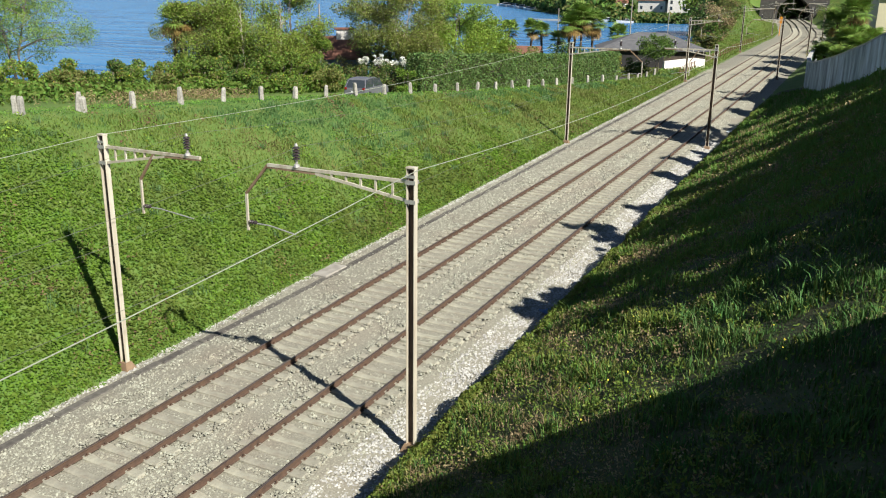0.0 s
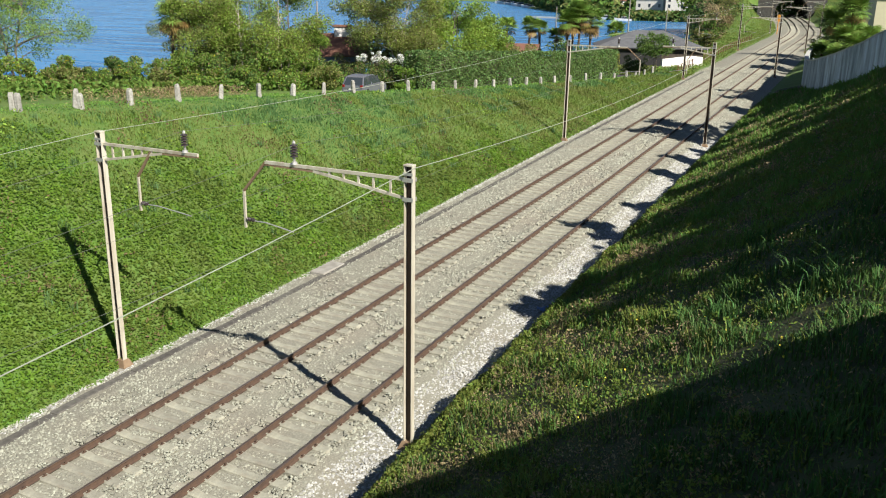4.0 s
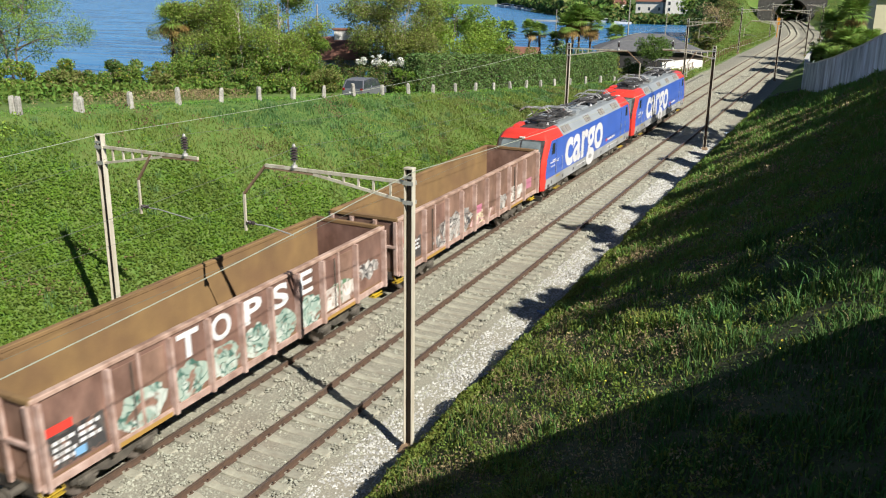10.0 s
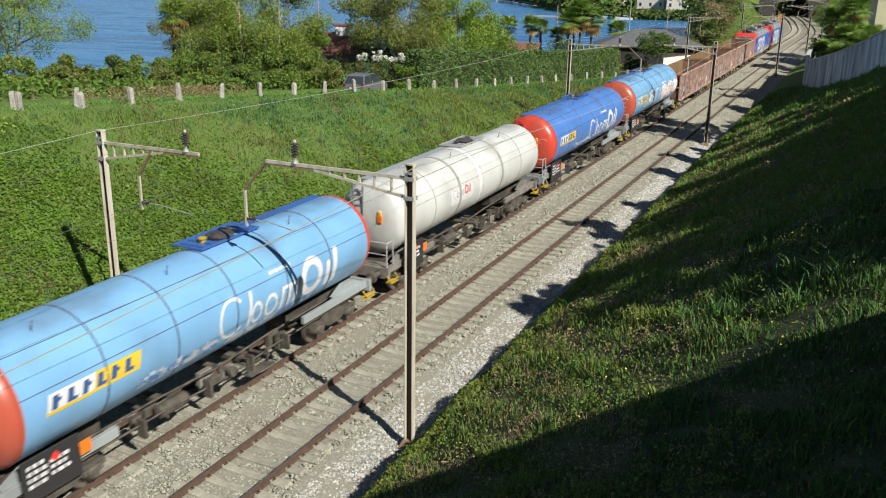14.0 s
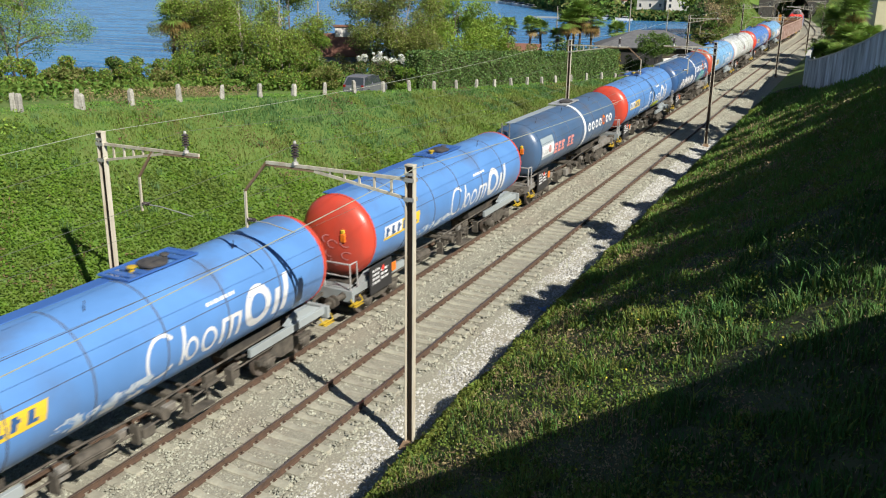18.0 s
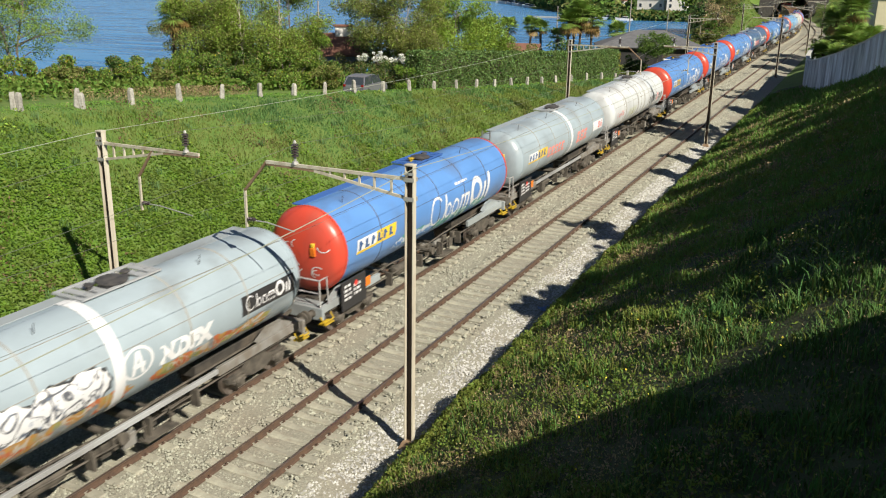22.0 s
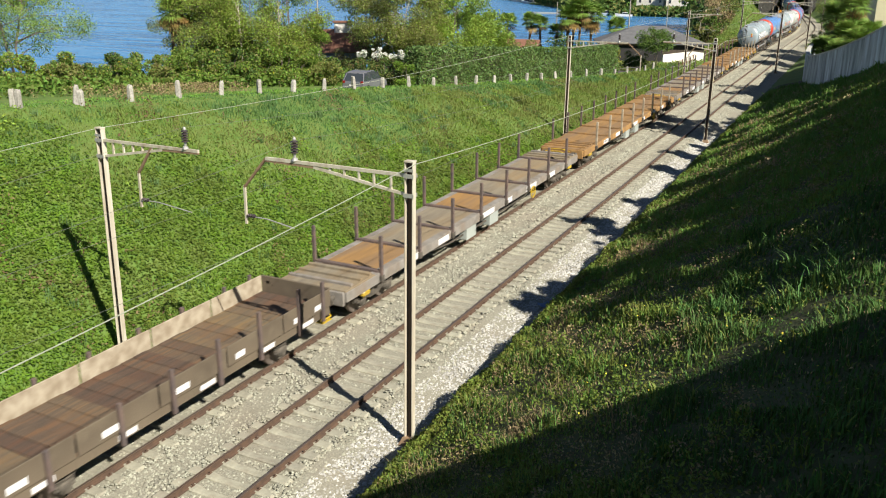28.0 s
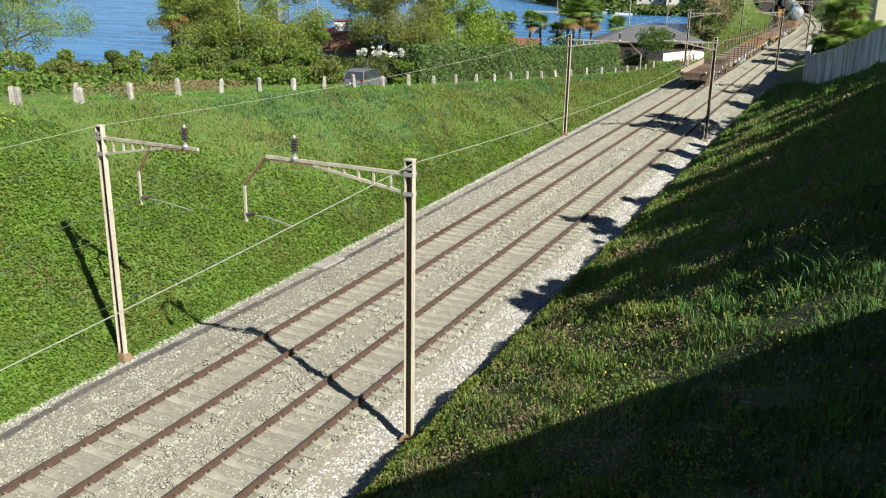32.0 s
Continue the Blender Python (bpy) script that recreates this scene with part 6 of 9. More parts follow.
# woods on the hill and along the far shore
for _i in range(96):
    _rng = random.Random(500 + _i)
    if _i < 40:
        _x, _y, _hh = -38 + 58 * ((_i * 0.618) % 1.0), 286 + 7.0 * (_i // 8) + _rng.uniform(-2, 2), _rng.uniform(6, 10)
    elif _i < 52:
        _x, _y, _hh = -19 - 1.0 * (_i - 40) + _rng.uniform(-2, 2), 205 + 6.5 * (_i - 40), _rng.uniform(5, 9)
    else:
        _x = -50 - 11 * (_i - 52) + _rng.uniform(-6, 6)
        _y = 428 + 2.05 * max(0, -110 - _x) + _rng.uniform(10, 90)
        _hh = _rng.uniform(7, 12) * (1 + max(0, -110 - _x) / 500)
        if -150 < _x < -70:
            _y = _y + 75
    _k = _rng.choice(["dark", "dark", "olive", "green", "spring"])
    tree("tree on the wooded shore", _x, _y, _hh, _hh * 0.5, [(_k, 0.7), ("dark", 0.3)], 800, _hh * 0.115, 500 + _i, 1, density=16, clump=0.45, trunk=0.06)

# ---- unseen trees and shrubs added on top of the cutting to shade the slope ----
for _i, (_x, _y, _top, _s) in enumerate([(19.5, 22.3, 12.5, 0.9), (19.5, 23.9, 12.4, 0.9), (19.4, 32.4, 14.7, 1.15), (19.4, 38.7, 13.3, 1.0), (19.4, 46.3, 14.0, 1.1), (19.4, 51.3, 14.3, 0.9), (19.8, 54.8, 14.0, 1.0), (19.4, 59.4, 17.4, 2.0), (19.4, 63.0, 17.9, 2.0), (20.6, 68.0, 13.2, 2.4), (20.0, 76.0, 14.0, 2.4), (19.6, 84.0, 15.2, 2.2), (19.4, 88.6, 17.4, 2.2), (21.5, 132.0, 22.0, 3.6)]):
    _z = gz(_x, _y)
    tree("unseen evergreen tree added to shade the cutting", _x, _y, _top - _z + 0.5, _s, [("dark", 0.7), ("green", 0.3)], 2800, 0.44, 600 + _i, 2, density=22, clump=0.36, trunk=0.4 if _y < 58 else 0.6)

# low unseen fillers that close a gap in the cast shade
for _i, (_y, _top, _d) in enumerate([(17.9, 10.5, 2.2), (19.3, 11.8, 2.0)]):
    shrub("low unseen evergreen shrub added to shade the slope", 20.7, _y, 2.8, _d, _top - gz(20.7, _y), [("dark", 0.8), ("green", 0.2)], 1600, 0.5, 638 + _i, name="shade_shrub", full=1.35)
# unseen rows, their heights set by the shade wanted on the slope
for _i in range(38):
    _rng = random.Random(640 + _i)
    _y = 20.5 + 3.45 * (_i // 2) + (1.6 if _i % 2 else 0.0)
    _x = (20.8 if _i % 2 == 0 else 23.6) + _rng.uniform(-0.4, 0.4)
    _z = gz(_x, _y)
    _top = float(np.interp(_y, (20, 24, 27, 30, 33, 36, 48, 54, 57, 62, 65, 74, 100), (11.6, 12.3, 12.9, 13.1, 12.6, 12.3, 12.1, 11.4, 10.2, 10.2, 12.8, 13.6, 14.4))) + _rng.uniform(-0.25, 0.2) + (0.0 if _i % 2 == 0 else 2.3)
    shrub("tall unseen evergreen shrub added to shade the slope", _x, _y, 4.6, 5.2, _top - _z, [("dark", 0.8), ("green", 0.2)], 1700 if _y < 44 else 800, 0.82, 640 + _i, name="shade_shrub", full=1.45 if _y < 44 else 1.25)



# ---- the goods train: materials ----
def paint(name, c, c2=None, dirt=(0.10, 0.085, 0.07), amount=0.35, rough=0.35, ds=0.7):
    return mat(name, c, c2 or tuple(v * 0.88 for v in c), 1.2, rough, 0, 0.05, 40, dirt, ds, amount, stretch=(1, 0.6, 0.45))


def sprayed(name, under, inks, line, scale=1.5, wear=0.5, cover=0.5):
    """Old sprayed colour on steel: patches of ink with dark wandering lines, worn through to what is under it."""
    m = bpy.data.materials.new(name)
    m.use_nodes = True
    n, l = m.node_tree.nodes, m.node_tree.links
    b = n["Principled BSDF"]
    b.inputs["Roughness"].default_value = 0.7
    co = n.new("ShaderNodeTexCoord")

    def grain(s, detail, distort, shift_):
        mp = n.new("ShaderNodeMapping")
        mp.inputs["Location"].default_value = (shift_, shift_ * 0.7, shift_ * 1.3)
        l.new(co.outputs["Object"], mp.inputs["Vector"])
        t = n.new("ShaderNodeTexNoise")
        t.inputs["Scale"].default_value, t.inputs["Detail"].default_value, t.inputs["Distortion"].default_value = s, detail, distort
        l.new(mp.outputs["Vector"], t.inputs["Vector"])
        return t.outputs["Fac"]

    def mix(f, a, c):
        x = n.new("ShaderNodeMix")
        x.data_type = "RGBA"
        l.new(f, x.inputs["Factor"])
        for k, v in ((6, a), (7, c)):
            if isinstance(v, tuple):
                x.inputs[k].default_value = (*v, 1)
            else:
                l.new(v, x.inputs[k])
        return x.outputs[2]

    def step(f, lo, hi):
        r = n.new("ShaderNodeMapRange")
        r.inputs["From Min"].default_value, r.inputs["From Max"].default_value = lo, hi
        l.new(f, r.inputs["Value"])
        return r.outputs["Result"]

    col = inks[0]
    for i, c in enumerate(inks[1:]):
        col = mix(step(grain(scale * (0.8 + 0.3 * i), 1.5, 1.2, 3.7 * i + 1.1), 0.50, 0.56), col, c)
    if line:
        band = n.new("ShaderNodeMath")
        band.operation = "SUBTRACT"
        l.new(grain(scale * 1.1, 0.5, 1.6, 9.3), band.inputs[0])
        band.inputs[1].default_value = 0.5
        mag = n.new("ShaderNodeMath")
        mag.operation = "ABSOLUTE"
        l.new(band.outputs[0], mag.inputs[0])
        col = mix(step(mag.outputs[0], 0.045, 0.02), col, line)
    steel = mix(step(grain(3.0, 6.0, 0.6, 4.4), 0.4, 0.62), under, tuple(v * 0.62 for v in under))
    col = mix(step(grain(scale * 0.7, 7.0, 1.0, 6.2), 0.62 - 0.2 * wear, 0.66 - 0.1 * wear), col, steel) if cover < 1 else col
    col = mix(step(grain(7.0, 8.0, 0.3, 2.9), 0.60, 0.70), col, steel)
    l.new(col, b.inputs["Base Color"])
    return m


T = {}
T["blue"] = paint("loco_blue", (0.055, 0.14, 0.54), amount=0.14, rough=0.3)
T["red"] = paint("loco_red", (0.72, 0.055, 0.04), amount=0.12, rough=0.3)
T["grey"] = paint("loco_roof_grey", (0.30, 0.335, 0.36), amount=0.3)
T["sill"] = paint("sill_grey", (0.38, 0.40, 0.41), amount=0.55)
T["vent"] = mat("vent_brown_grey", (0.27, 0.25, 0.235), (0.21, 0.195, 0.18), 3, 0.8)
# sky reflection and the pale cab inside are put into the pane colour
T["screen"] = mat("cab_windscreen", (0.21, 0.25, 0.26), (0.12, 0.145, 0.15), 1.6, 0.06, spec=0.8)
T["white"] = paint("white_lettering", (0.72, 0.72, 0.73), amount=0.15)
T["black"] = mat("underframe_black", (0.035, 0.032, 0.03), (0.072, 0.066, 0.056), 3, 0.8, 0.1, 0.3, 30, (0.125, 0.100, 0.074), 1.5, 0.5)
T["gear"] = mat("greasy_running_gear", (0.06, 0.055, 0.047), (0.130, 0.116, 0.096), 3, 0.8, 0.2, 0.3, 30)
T["wheel"] = mat("wheel_steel", (0.10, 0.075, 0.06), (0.22, 0.19, 0.17), 4, 0.5, 0.6)
T["frame_grey"] = paint("wagon_frame_grey", (0.19, 0.20, 0.205), amount=0.7)
T["glass"] = glass("tinted_glass", (0.03, 0.04, 0.045))
T["lamp"] = mat("lamp_glass", (0.7, 0.7, 0.65), rough=0.15)
T["dark"] = mat("roof_gear_dark", (0.05, 0.05, 0.055), (0.11, 0.105, 0.10), 4, 0.6, 0.3)
T["yellow"] = paint("handle_yellow", (0.55, 0.38, 0.03), amount=0.55)
T["orange"] = paint("hazard_orange", (0.80, 0.20, 0.02), amount=0.1)
T["sign"] = mat("sign_black", (0.03, 0.03, 0.032), rough=0.5)
T["rust"] = mat("rusted_wagon_side", (0.145, 0.080, 0.058), (0.27, 0.160, 0.122), 1.9, 0.85, 0, 0.4, 20, (0.105, 0.062, 0.048), 1.5, 0.75, 0.12, stretch=(1, 1, 0.6))
T["rib"] = mat("faded_pink_brown", (0.50, 0.372, 0.330), (0.36, 0.240, 0.195), 2.6, 0.85, 0, 0.3, 20, (0.13, 0.07, 0.05), 2.4, 0.5)
T["top_rail"] = mat("worn_pink_rail", (0.46, 0.330, 0.270), (0.33, 0.215, 0.160), 2.0, 0.85, 0, 0.3, 20, (0.12, 0.065, 0.045), 2.0, 0.6)
T["rust_in"] = mat("rust_interior", (0.245, 0.155, 0.064), (0.172, 0.106, 0.049), 0.8, 0.9, 0, 0.4, 14, (0.14, 0.075, 0.045), 0.5, 0.6)
T["deck"] = mat("rusty_deck", (0.325, 0.188, 0.066), (0.235, 0.138, 0.056), 1.3, 0.85, 0, 0.4, 20, (0.17, 0.125, 0.09), 0.5, 0.7, stretch=(3, 0.4, 1))
T["deck_old"] = mat("weathered_deck", (0.235, 0.205, 0.150), (0.175, 0.152, 0.115), 1.3, 0.9, 0, 0.4, 20, (0.30, 0.20, 0.085), 0.35, 0.55, stretch=(3, 0.4, 1))
T["sill_ochre"] = mat("ochre_sill", (0.40, 0.24, 0.085), (0.27, 0.155, 0.062), 2.2, 0.85, 0, 0.3, 20, (0.16, 0.10, 0.06), 1.2, 0.5)
T["sill_worn"] = mat("worn_grey_sill", (0.27, 0.255, 0.235), (0.19, 0.178, 0.16), 2.2, 0.85, 0, 0.3, 20, (0.20, 0.145, 0.095), 1.2, 0.55)
T["plank"] = mat("worn_planks", (0.130, 0.092, 0.060), (0.080, 0.062, 0.045), 1.5, 0.95, 0, 0.6, 25, (0.22, 0.115, 0.048), 0.8, 0.6, 0.3, stretch=(6, 0.6, 1))
T["low_side"] = mat("low_side_brown", (0.135, 0.110, 0.078), (0.088, 0.070, 0.050), 1.4, 0.9, 0, 0.4, 20, (0.25, 0.20, 0.14), 0.7, 0.45)
T["stake"] = mat("worn_stake", (0.40, 0.355, 0.275), (0.26, 0.215, 0.155), 3, 0.8)
T["stake_dark"] = mat("dark_stake", (0.085, 0.07, 0.07), (0.14, 0.10, 0.085), 3, 0.8)
TANK = {"light": (0.20, 0.43, 0.70), "blue": (0.085, 0.225, 0.60), "mid": (0.11, 0.27, 0.60), "dark": (0.04, 0.11, 0.27), "slate": (0.07, 0.135, 0.25), "white": (0.60, 0.640, 0.655), "cream": (0.60, 0.630, 0.615), "grey": (0.34, 0.42, 0.47), "red": (0.62, 0.075, 0.045), "brick": (0.48, 0.10, 0.06)}
for _k, _c in TANK.items():
    T["t_" + _k] = paint("tank_" + _k, _c, amount=0.42, rough=0.34, ds=0.8)
T["seam"] = mat("tank_seam", (0.07, 0.10, 0.16), (0.10, 0.12, 0.17), 3, 0.6)
T["seam_pale"] = mat("stained_seam", (0.34, 0.34, 0.31), (0.26, 0.25, 0.22), 3, 0.7)
T["end_rust"] = mat("rusty_grey_steel", (0.24, 0.24, 0.228), (0.17, 0.155, 0.132), 2.5, 0.8, 0.1, 0.3, 25, (0.17, 0.125, 0.085), 1.5, 0.45)
T["end_pale"] = paint("pale_grey_frame", (0.33, 0.375, 0.39), amount=0.4)
T["walk_blue"] = paint("walkway_blue", (0.05, 0.14, 0.42), amount=0.3)
T["graf_white"] = paint("spray_white", (0.72, 0.74, 0.76), amount=0.2, rough=0.6)
T["graf_grey"] = paint("spray_silver", (0.40, 0.45, 0.43), amount=0.3, rough=0.6)
T["graf_pink"] = paint("spray_pink", (0.75, 0.30, 0.30), amount=0.3, rough=0.6)
T["graf_black"] = paint("spray_black", (0.05, 0.055, 0.06), amount=0.2, rough=0.6)
T["graf_magenta"] = paint("spray_magenta", (0.55, 0.20, 0.30), amount=0.5, rough=0.6)
T["graf_gold"] = paint("spray_gold", (0.38, 0.23, 0.06), amount=0.2, rough=0.6)
_rust = (0.27, 0.16, 0.12)
T["panel_worn"] = sprayed("worn_black_panel", _rust, ((0.05, 0.05, 0.052), (0.09, 0.085, 0.08)), None, 2.0, 0.35)
T["worn_white"] = sprayed("worn_white_panel", _rust, ((0.66, 0.64, 0.60), (0.5, 0.46, 0.42)), None, 2.2, 0.45)
T["wash_grey"] = sprayed("grey_graffiti", _rust, ((0.36, 0.35, 0.33), (0.55, 0.53, 0.50), (0.24, 0.23, 0.22)), (0.05, 0.05, 0.055), 1.4, 0.35)
T["wash_pale"] = sprayed("cream_graffiti", _rust, ((0.62, 0.52, 0.46), (0.66, 0.60, 0.40), (0.56, 0.36, 0.36)), None, 1.9, 0.6)
T["wash_teal"] = sprayed("grey_green_graffiti", _rust, ((0.36, 0.45, 0.39), (0.50, 0.56, 0.52), (0.28, 0.38, 0.33)), (0.05, 0.13, 0.105), 1.6, 0.2)
T["wash_green"] = sprayed("dark_green_graffiti", _rust, ((0.06, 0.17, 0.09), (0.10, 0.20, 0.11)), (0.5, 0.5, 0.48), 1.6, 0.35)
T["wash_silver"] = sprayed("silver_graffiti", (0.16, 0.24, 0.38), ((0.66, 0.68, 0.70), (0.80, 0.81, 0.82)), (0.10, 0.11, 0.13), 1.5, 0.1, 1.0)
T["wash_pink"] = sprayed("pale_pink_graffiti", (0.3, 0.3, 0.4), ((0.72, 0.66, 0.64), (0.66, 0.52, 0.50), (0.78, 0.76, 0.75)), (0.32, 0.16, 0.16), 1.3, 0.1, 1.0)
T["wash_blue"] = sprayed("pale_blue_graffiti", (0.11, 0.27, 0.60), ((0.50, 0.60, 0.70), (0.11, 0.27, 0.60)), (0.64, 0.68, 0.72), 2.2, 0.5)
T["wash_mint"] = sprayed("mint_graffiti", (0.09, 0.22, 0.5), ((0.10, 0.32, 0.30), (0.42, 0.58, 0.54)), (0.05, 0.16, 0.17), 1.6, 0.4)
T["wash_gold"] = sprayed("ochre_graffiti", (0.3, 0.33, 0.34), ((0.45, 0.25, 0.07), (0.30, 0.30, 0.10), (0.50, 0.14, 0.05)), (0.5, 0.45, 0.38), 1.6, 0.3)
T["graf_lime"] = paint("spray_lime", (0.50, 0.60, 0.06), amount=0.2, rough=0.6)


# ---- lettering and painted shapes on flat and round sides ----
def outline_of(body, size, bold=0.0, shear=0.0):
    """Filled letters as flat places and faces, from the built-in font."""
    c = bpy.data.curves.new("letters", "FONT")
    c.body, c.size, c.offset, c.shear = body, size, bold, shear
    c.resolution_u = 5
    ob = bpy.data.objects.new("letters", c)
    me = bpy.data.meshes.new_from_object(ob)
    v = [(p.co.x, p.co.y) for p in me.vertices]
    f = [tuple(p.vertices) for p in me.polygons]
    bpy.data.objects.remove(ob)
    bpy.data.curves.remove(c)
    bpy.data.meshes.remove(me)
    x0 = min(p[0] for p in v)
    return [(p[0] - x0, p[1]) for p in v], f


class Flat:
    """Maps (along, up) to a flat side."""

    def __init__(self, x):
        self.x = x

    def __call__(self, u, w, lift=0.006):
        return (self.x + lift, u, w)


class Round:
    """Maps (along, height as seen level) to the side of a lying cylinder: up is measured along the skin from the middle height."""

    def __init__(self, r, zc):
        self.r, self.zc = r, zc

    def __call__(self, u, w, lift=0.006):
        a = (w - self.zc) / self.r
        return ((self.r + lift) * math.cos(a), u, self.zc + (self.r + lift) * math.sin(a))


def sheet(side, outlines, lift=0.006):
    g = Geo()
    for v, f in outlines:
        g.add([side(u, w, lift) for u, w in v], f)
    return g


def fan(pts):
    return pts, [tuple(range(len(pts)))]


def bar(u0, u1, w0, w1, lean=0.0, n=1):
    """A bar cut into strips so that it follows a round side."""
    v, f = [], []
    k = max(1, int((w1 - w0) / 0.15))
    for i in range(k + 1):
        w = w0 + (w1 - w0) * i / k
        v += [(u0 + lean * (w - w0), w), (u1 + lean * (w - w0), w)]
    for i in range(k):
        f.append((2 * i, 2 * i + 1, 2 * i + 3, 2 * i + 2))
    return v, f


def ring(u, w, ru, rw, t, a0=0.0, a1=360.0, lean=0.0):
    n = 20
    v, f = [], []
    for i in range(n + 1):
        a = radians(a0 + (a1 - a0) * i / n)
        for k in (1.0, 1.0 - t):
            y = rw * k * math.sin(a)
            v.append((u + ru * k * math.cos(a) + lean * y, w + y))
    for i in range(n):
        f.append((2 * i, 2 * i + 2, 2 * i + 3, 2 * i + 1))
    return v, f


def blob(u, w, ru, rw, rng, n=22, rough=0.25):
    """An uneven sprayed patch: a fan of strips."""
    k = [1 + rng.uniform(-rough, rough) for _ in range(n)]
    v, f = [(u, w)], []
    for q in (0.5, 1.0):
        v += [(u + ru * q * k[i] * math.cos(2 * math.pi * i / n), w + rw * q * k[i] * math.sin(2 * math.pi * i / n)) for i in range(n)]
    for i in range(n):
        j = (i + 1) % n
        f.append((0, 1 + i, 1 + j))
        f.append((1 + i, 1 + n + i, 1 + n + j, 1 + j))
    return v, f


def logo_a(u, w, size):
    """A trade mark as plain shapes: an open ring, thin bars and rings, and a heavy ring with two bars."""
    s, o = size, []
    o.append(ring(u + 0.56 * s, w + 0.56 * s, 0.54 * s, 0.62 * s, 0.17, 40, 320))
    o.append(bar(u + 1.22 * s, u + 1.34 * s, w, w + 1.1 * s, 0.08))
    o.append(ring(u + 1.62 * s, w + 0.36 * s, 0.24 * s, 0.36 * s, 0.32))
    o.append(ring(u + 2.28 * s, w + 0.36 * s, 0.3 * s, 0.38 * s, 0.3))
    for k in (2.72, 3.06, 3.40):
        o.append(bar(u + k * s, u + (k + 0.13) * s, w, w + 0.74 * s, 0.08))
    o.append(bar(u + 2.78 * s, u + 3.5 * s, w + 0.64 * s, w + 0.76 * s))
    o.append(ring(u + 4.3 * s, w + 0.6 * s, 0.58 * s, 0.66 * s, 0.42))
    o.append(bar(u + 5.02 * s, u + 5.24 * s, w, w + 0.86 * s, 0.08))
    o.append(bar(u + 5.42 * s, u + 5.64 * s, w, w + 1.2 * s, 0.08))
    return o


def logo_b(side, parent, u0, u1, w, h, ink, dot):
    """A trade mark as plain shapes: six rounded blocks and a coloured ring."""
    d = (u1 - u0) / 7
    for k in (0, 1, 2, 3, 5, 6):
        part("trade_mark_ring", sheet(side, [ring(u0 + (k + 0.5) * d, w + h / 2, 0.40 * d, h / 2, 0.5)]), T[ink], parent, "plain rounded ring of a trade mark")
    part("trade_mark_dot", sheet(side, [ring(u0 + 4.5 * d, w + h * 0.55, 0.44 * d, h * 0.6, 0.45)]), T[dot], parent, "coloured ring in the trade mark")


def name_plate(side, parent, u=-5.88, w=2.62, wide=2.62, high=0.46):
    """A white and yellow slanted plate with dark slanted bars."""
    m = u + wide * 0.48
    part("plate_white", sheet(side, [bar(u, m, w, w + high, 0.28)], 0.006), T["graf_white"], parent, "white slanted name panel")
    part("plate_yellow", sheet(side, [bar(m, u + wide, w, w + high, 0.28)], 0.006), T["plate_gold"], parent, "yellow slanted name panel")
    part("plate_yellow", sheet(side, [bar(u, m, w - 0.01, w + 0.07, 0.28)], 0.009), T["plate_gold"], parent)
    for k in range(6):
        a = u + (0.05 + 0.155 * k) * wide
        part("plate_mark", sheet(side, [bar(a, a + 0.06 * wide, w + 0.09, w + high - 0.07, 0.3)], 0.012), T["t_dark"], parent, "dark blue slanted bar")
        part("plate_mark", sheet(side, [bar(a + 0.06 * wide, a + 0.105 * wide, w + (0.09 if k % 2 else 0.24), w + (0.17 if k % 2 else 0.32), 0.3)], 0.012), T["t_dark"], parent, "dark blue slanted bar")


def small_print(side, parent, u, w, width, rows, h, ink, rng):
    o = []
    for r in range(rows):
        x = u
        while x < u + width * rng.uniform(0.75, 1.0):
            d = rng.uniform(0.06, 0.22)
            o.append(bar(x, min(x + d, u + width), w - r * h * 1.7, w - r * h * 1.7 + h))
            x += d + 0.05
    part("small_print", sheet(side, o, 0.012), T[ink], parent, "rows of small unreadable lettering", kind="stuff")


# ---- running gear ----
def wheelset_mesh():
    g = Geo()
    g.tube((-0.95, 0, 0.46), (0.95, 0, 0.46), 0.08, 8)
    for s in (-1, 1):
        g.lathe([(0.47, s * 0.70), (0.465, s * 0.72), (0.455, s * 0.80), (0.40, s * 0.80), (0.37, s * 0.785), (0.16, s * 0.77), (0.15, s * 0.83), (0.02, s * 0.83)] if s > 0 else [(0.02, s * 0.83), (0.15, s * 0.83), (0.16, s * 0.77), (0.37, s * 0.785), (0.40, s * 0.80), (0.455, s * 0.80), (0.465, s * 0.72), (0.47, s * 0.70)], 24, axis="x", at=(0, 0, 0.46))
    return g.mesh("wheelset", True)


def bogie_frame_geo(base=1.8, loco=False):
    g = Geo()
    h = base / 2
    for s in (-1, 1):
        x = s * 1.0
        prof = [(-h - 0.42, 0.50), (-h - 0.42, 0.66), (-h + 0.25, 0.70), (-0.35, 0.86), (0.35, 0.86), (h - 0.25, 0.70), (h + 0.42, 0.66), (h + 0.42, 0.50), (h - 0.28, 0.52), (0.3, 0.38), (-0.3, 0.38), (-h + 0.28, 0.52)]
        g.prism(prof, "x", x - 0.06, x + 0.06)
    g.box(-1.0, 1.0, -0.22, 0.22, 0.52, 0.80, 0.03)
    for e in (-1, 1):
        g.box(-1.0, 1.0, e * (h + 0.36) - 0.04, e * (h + 0.36) + 0.04, 0.52, 0.62)
    return g


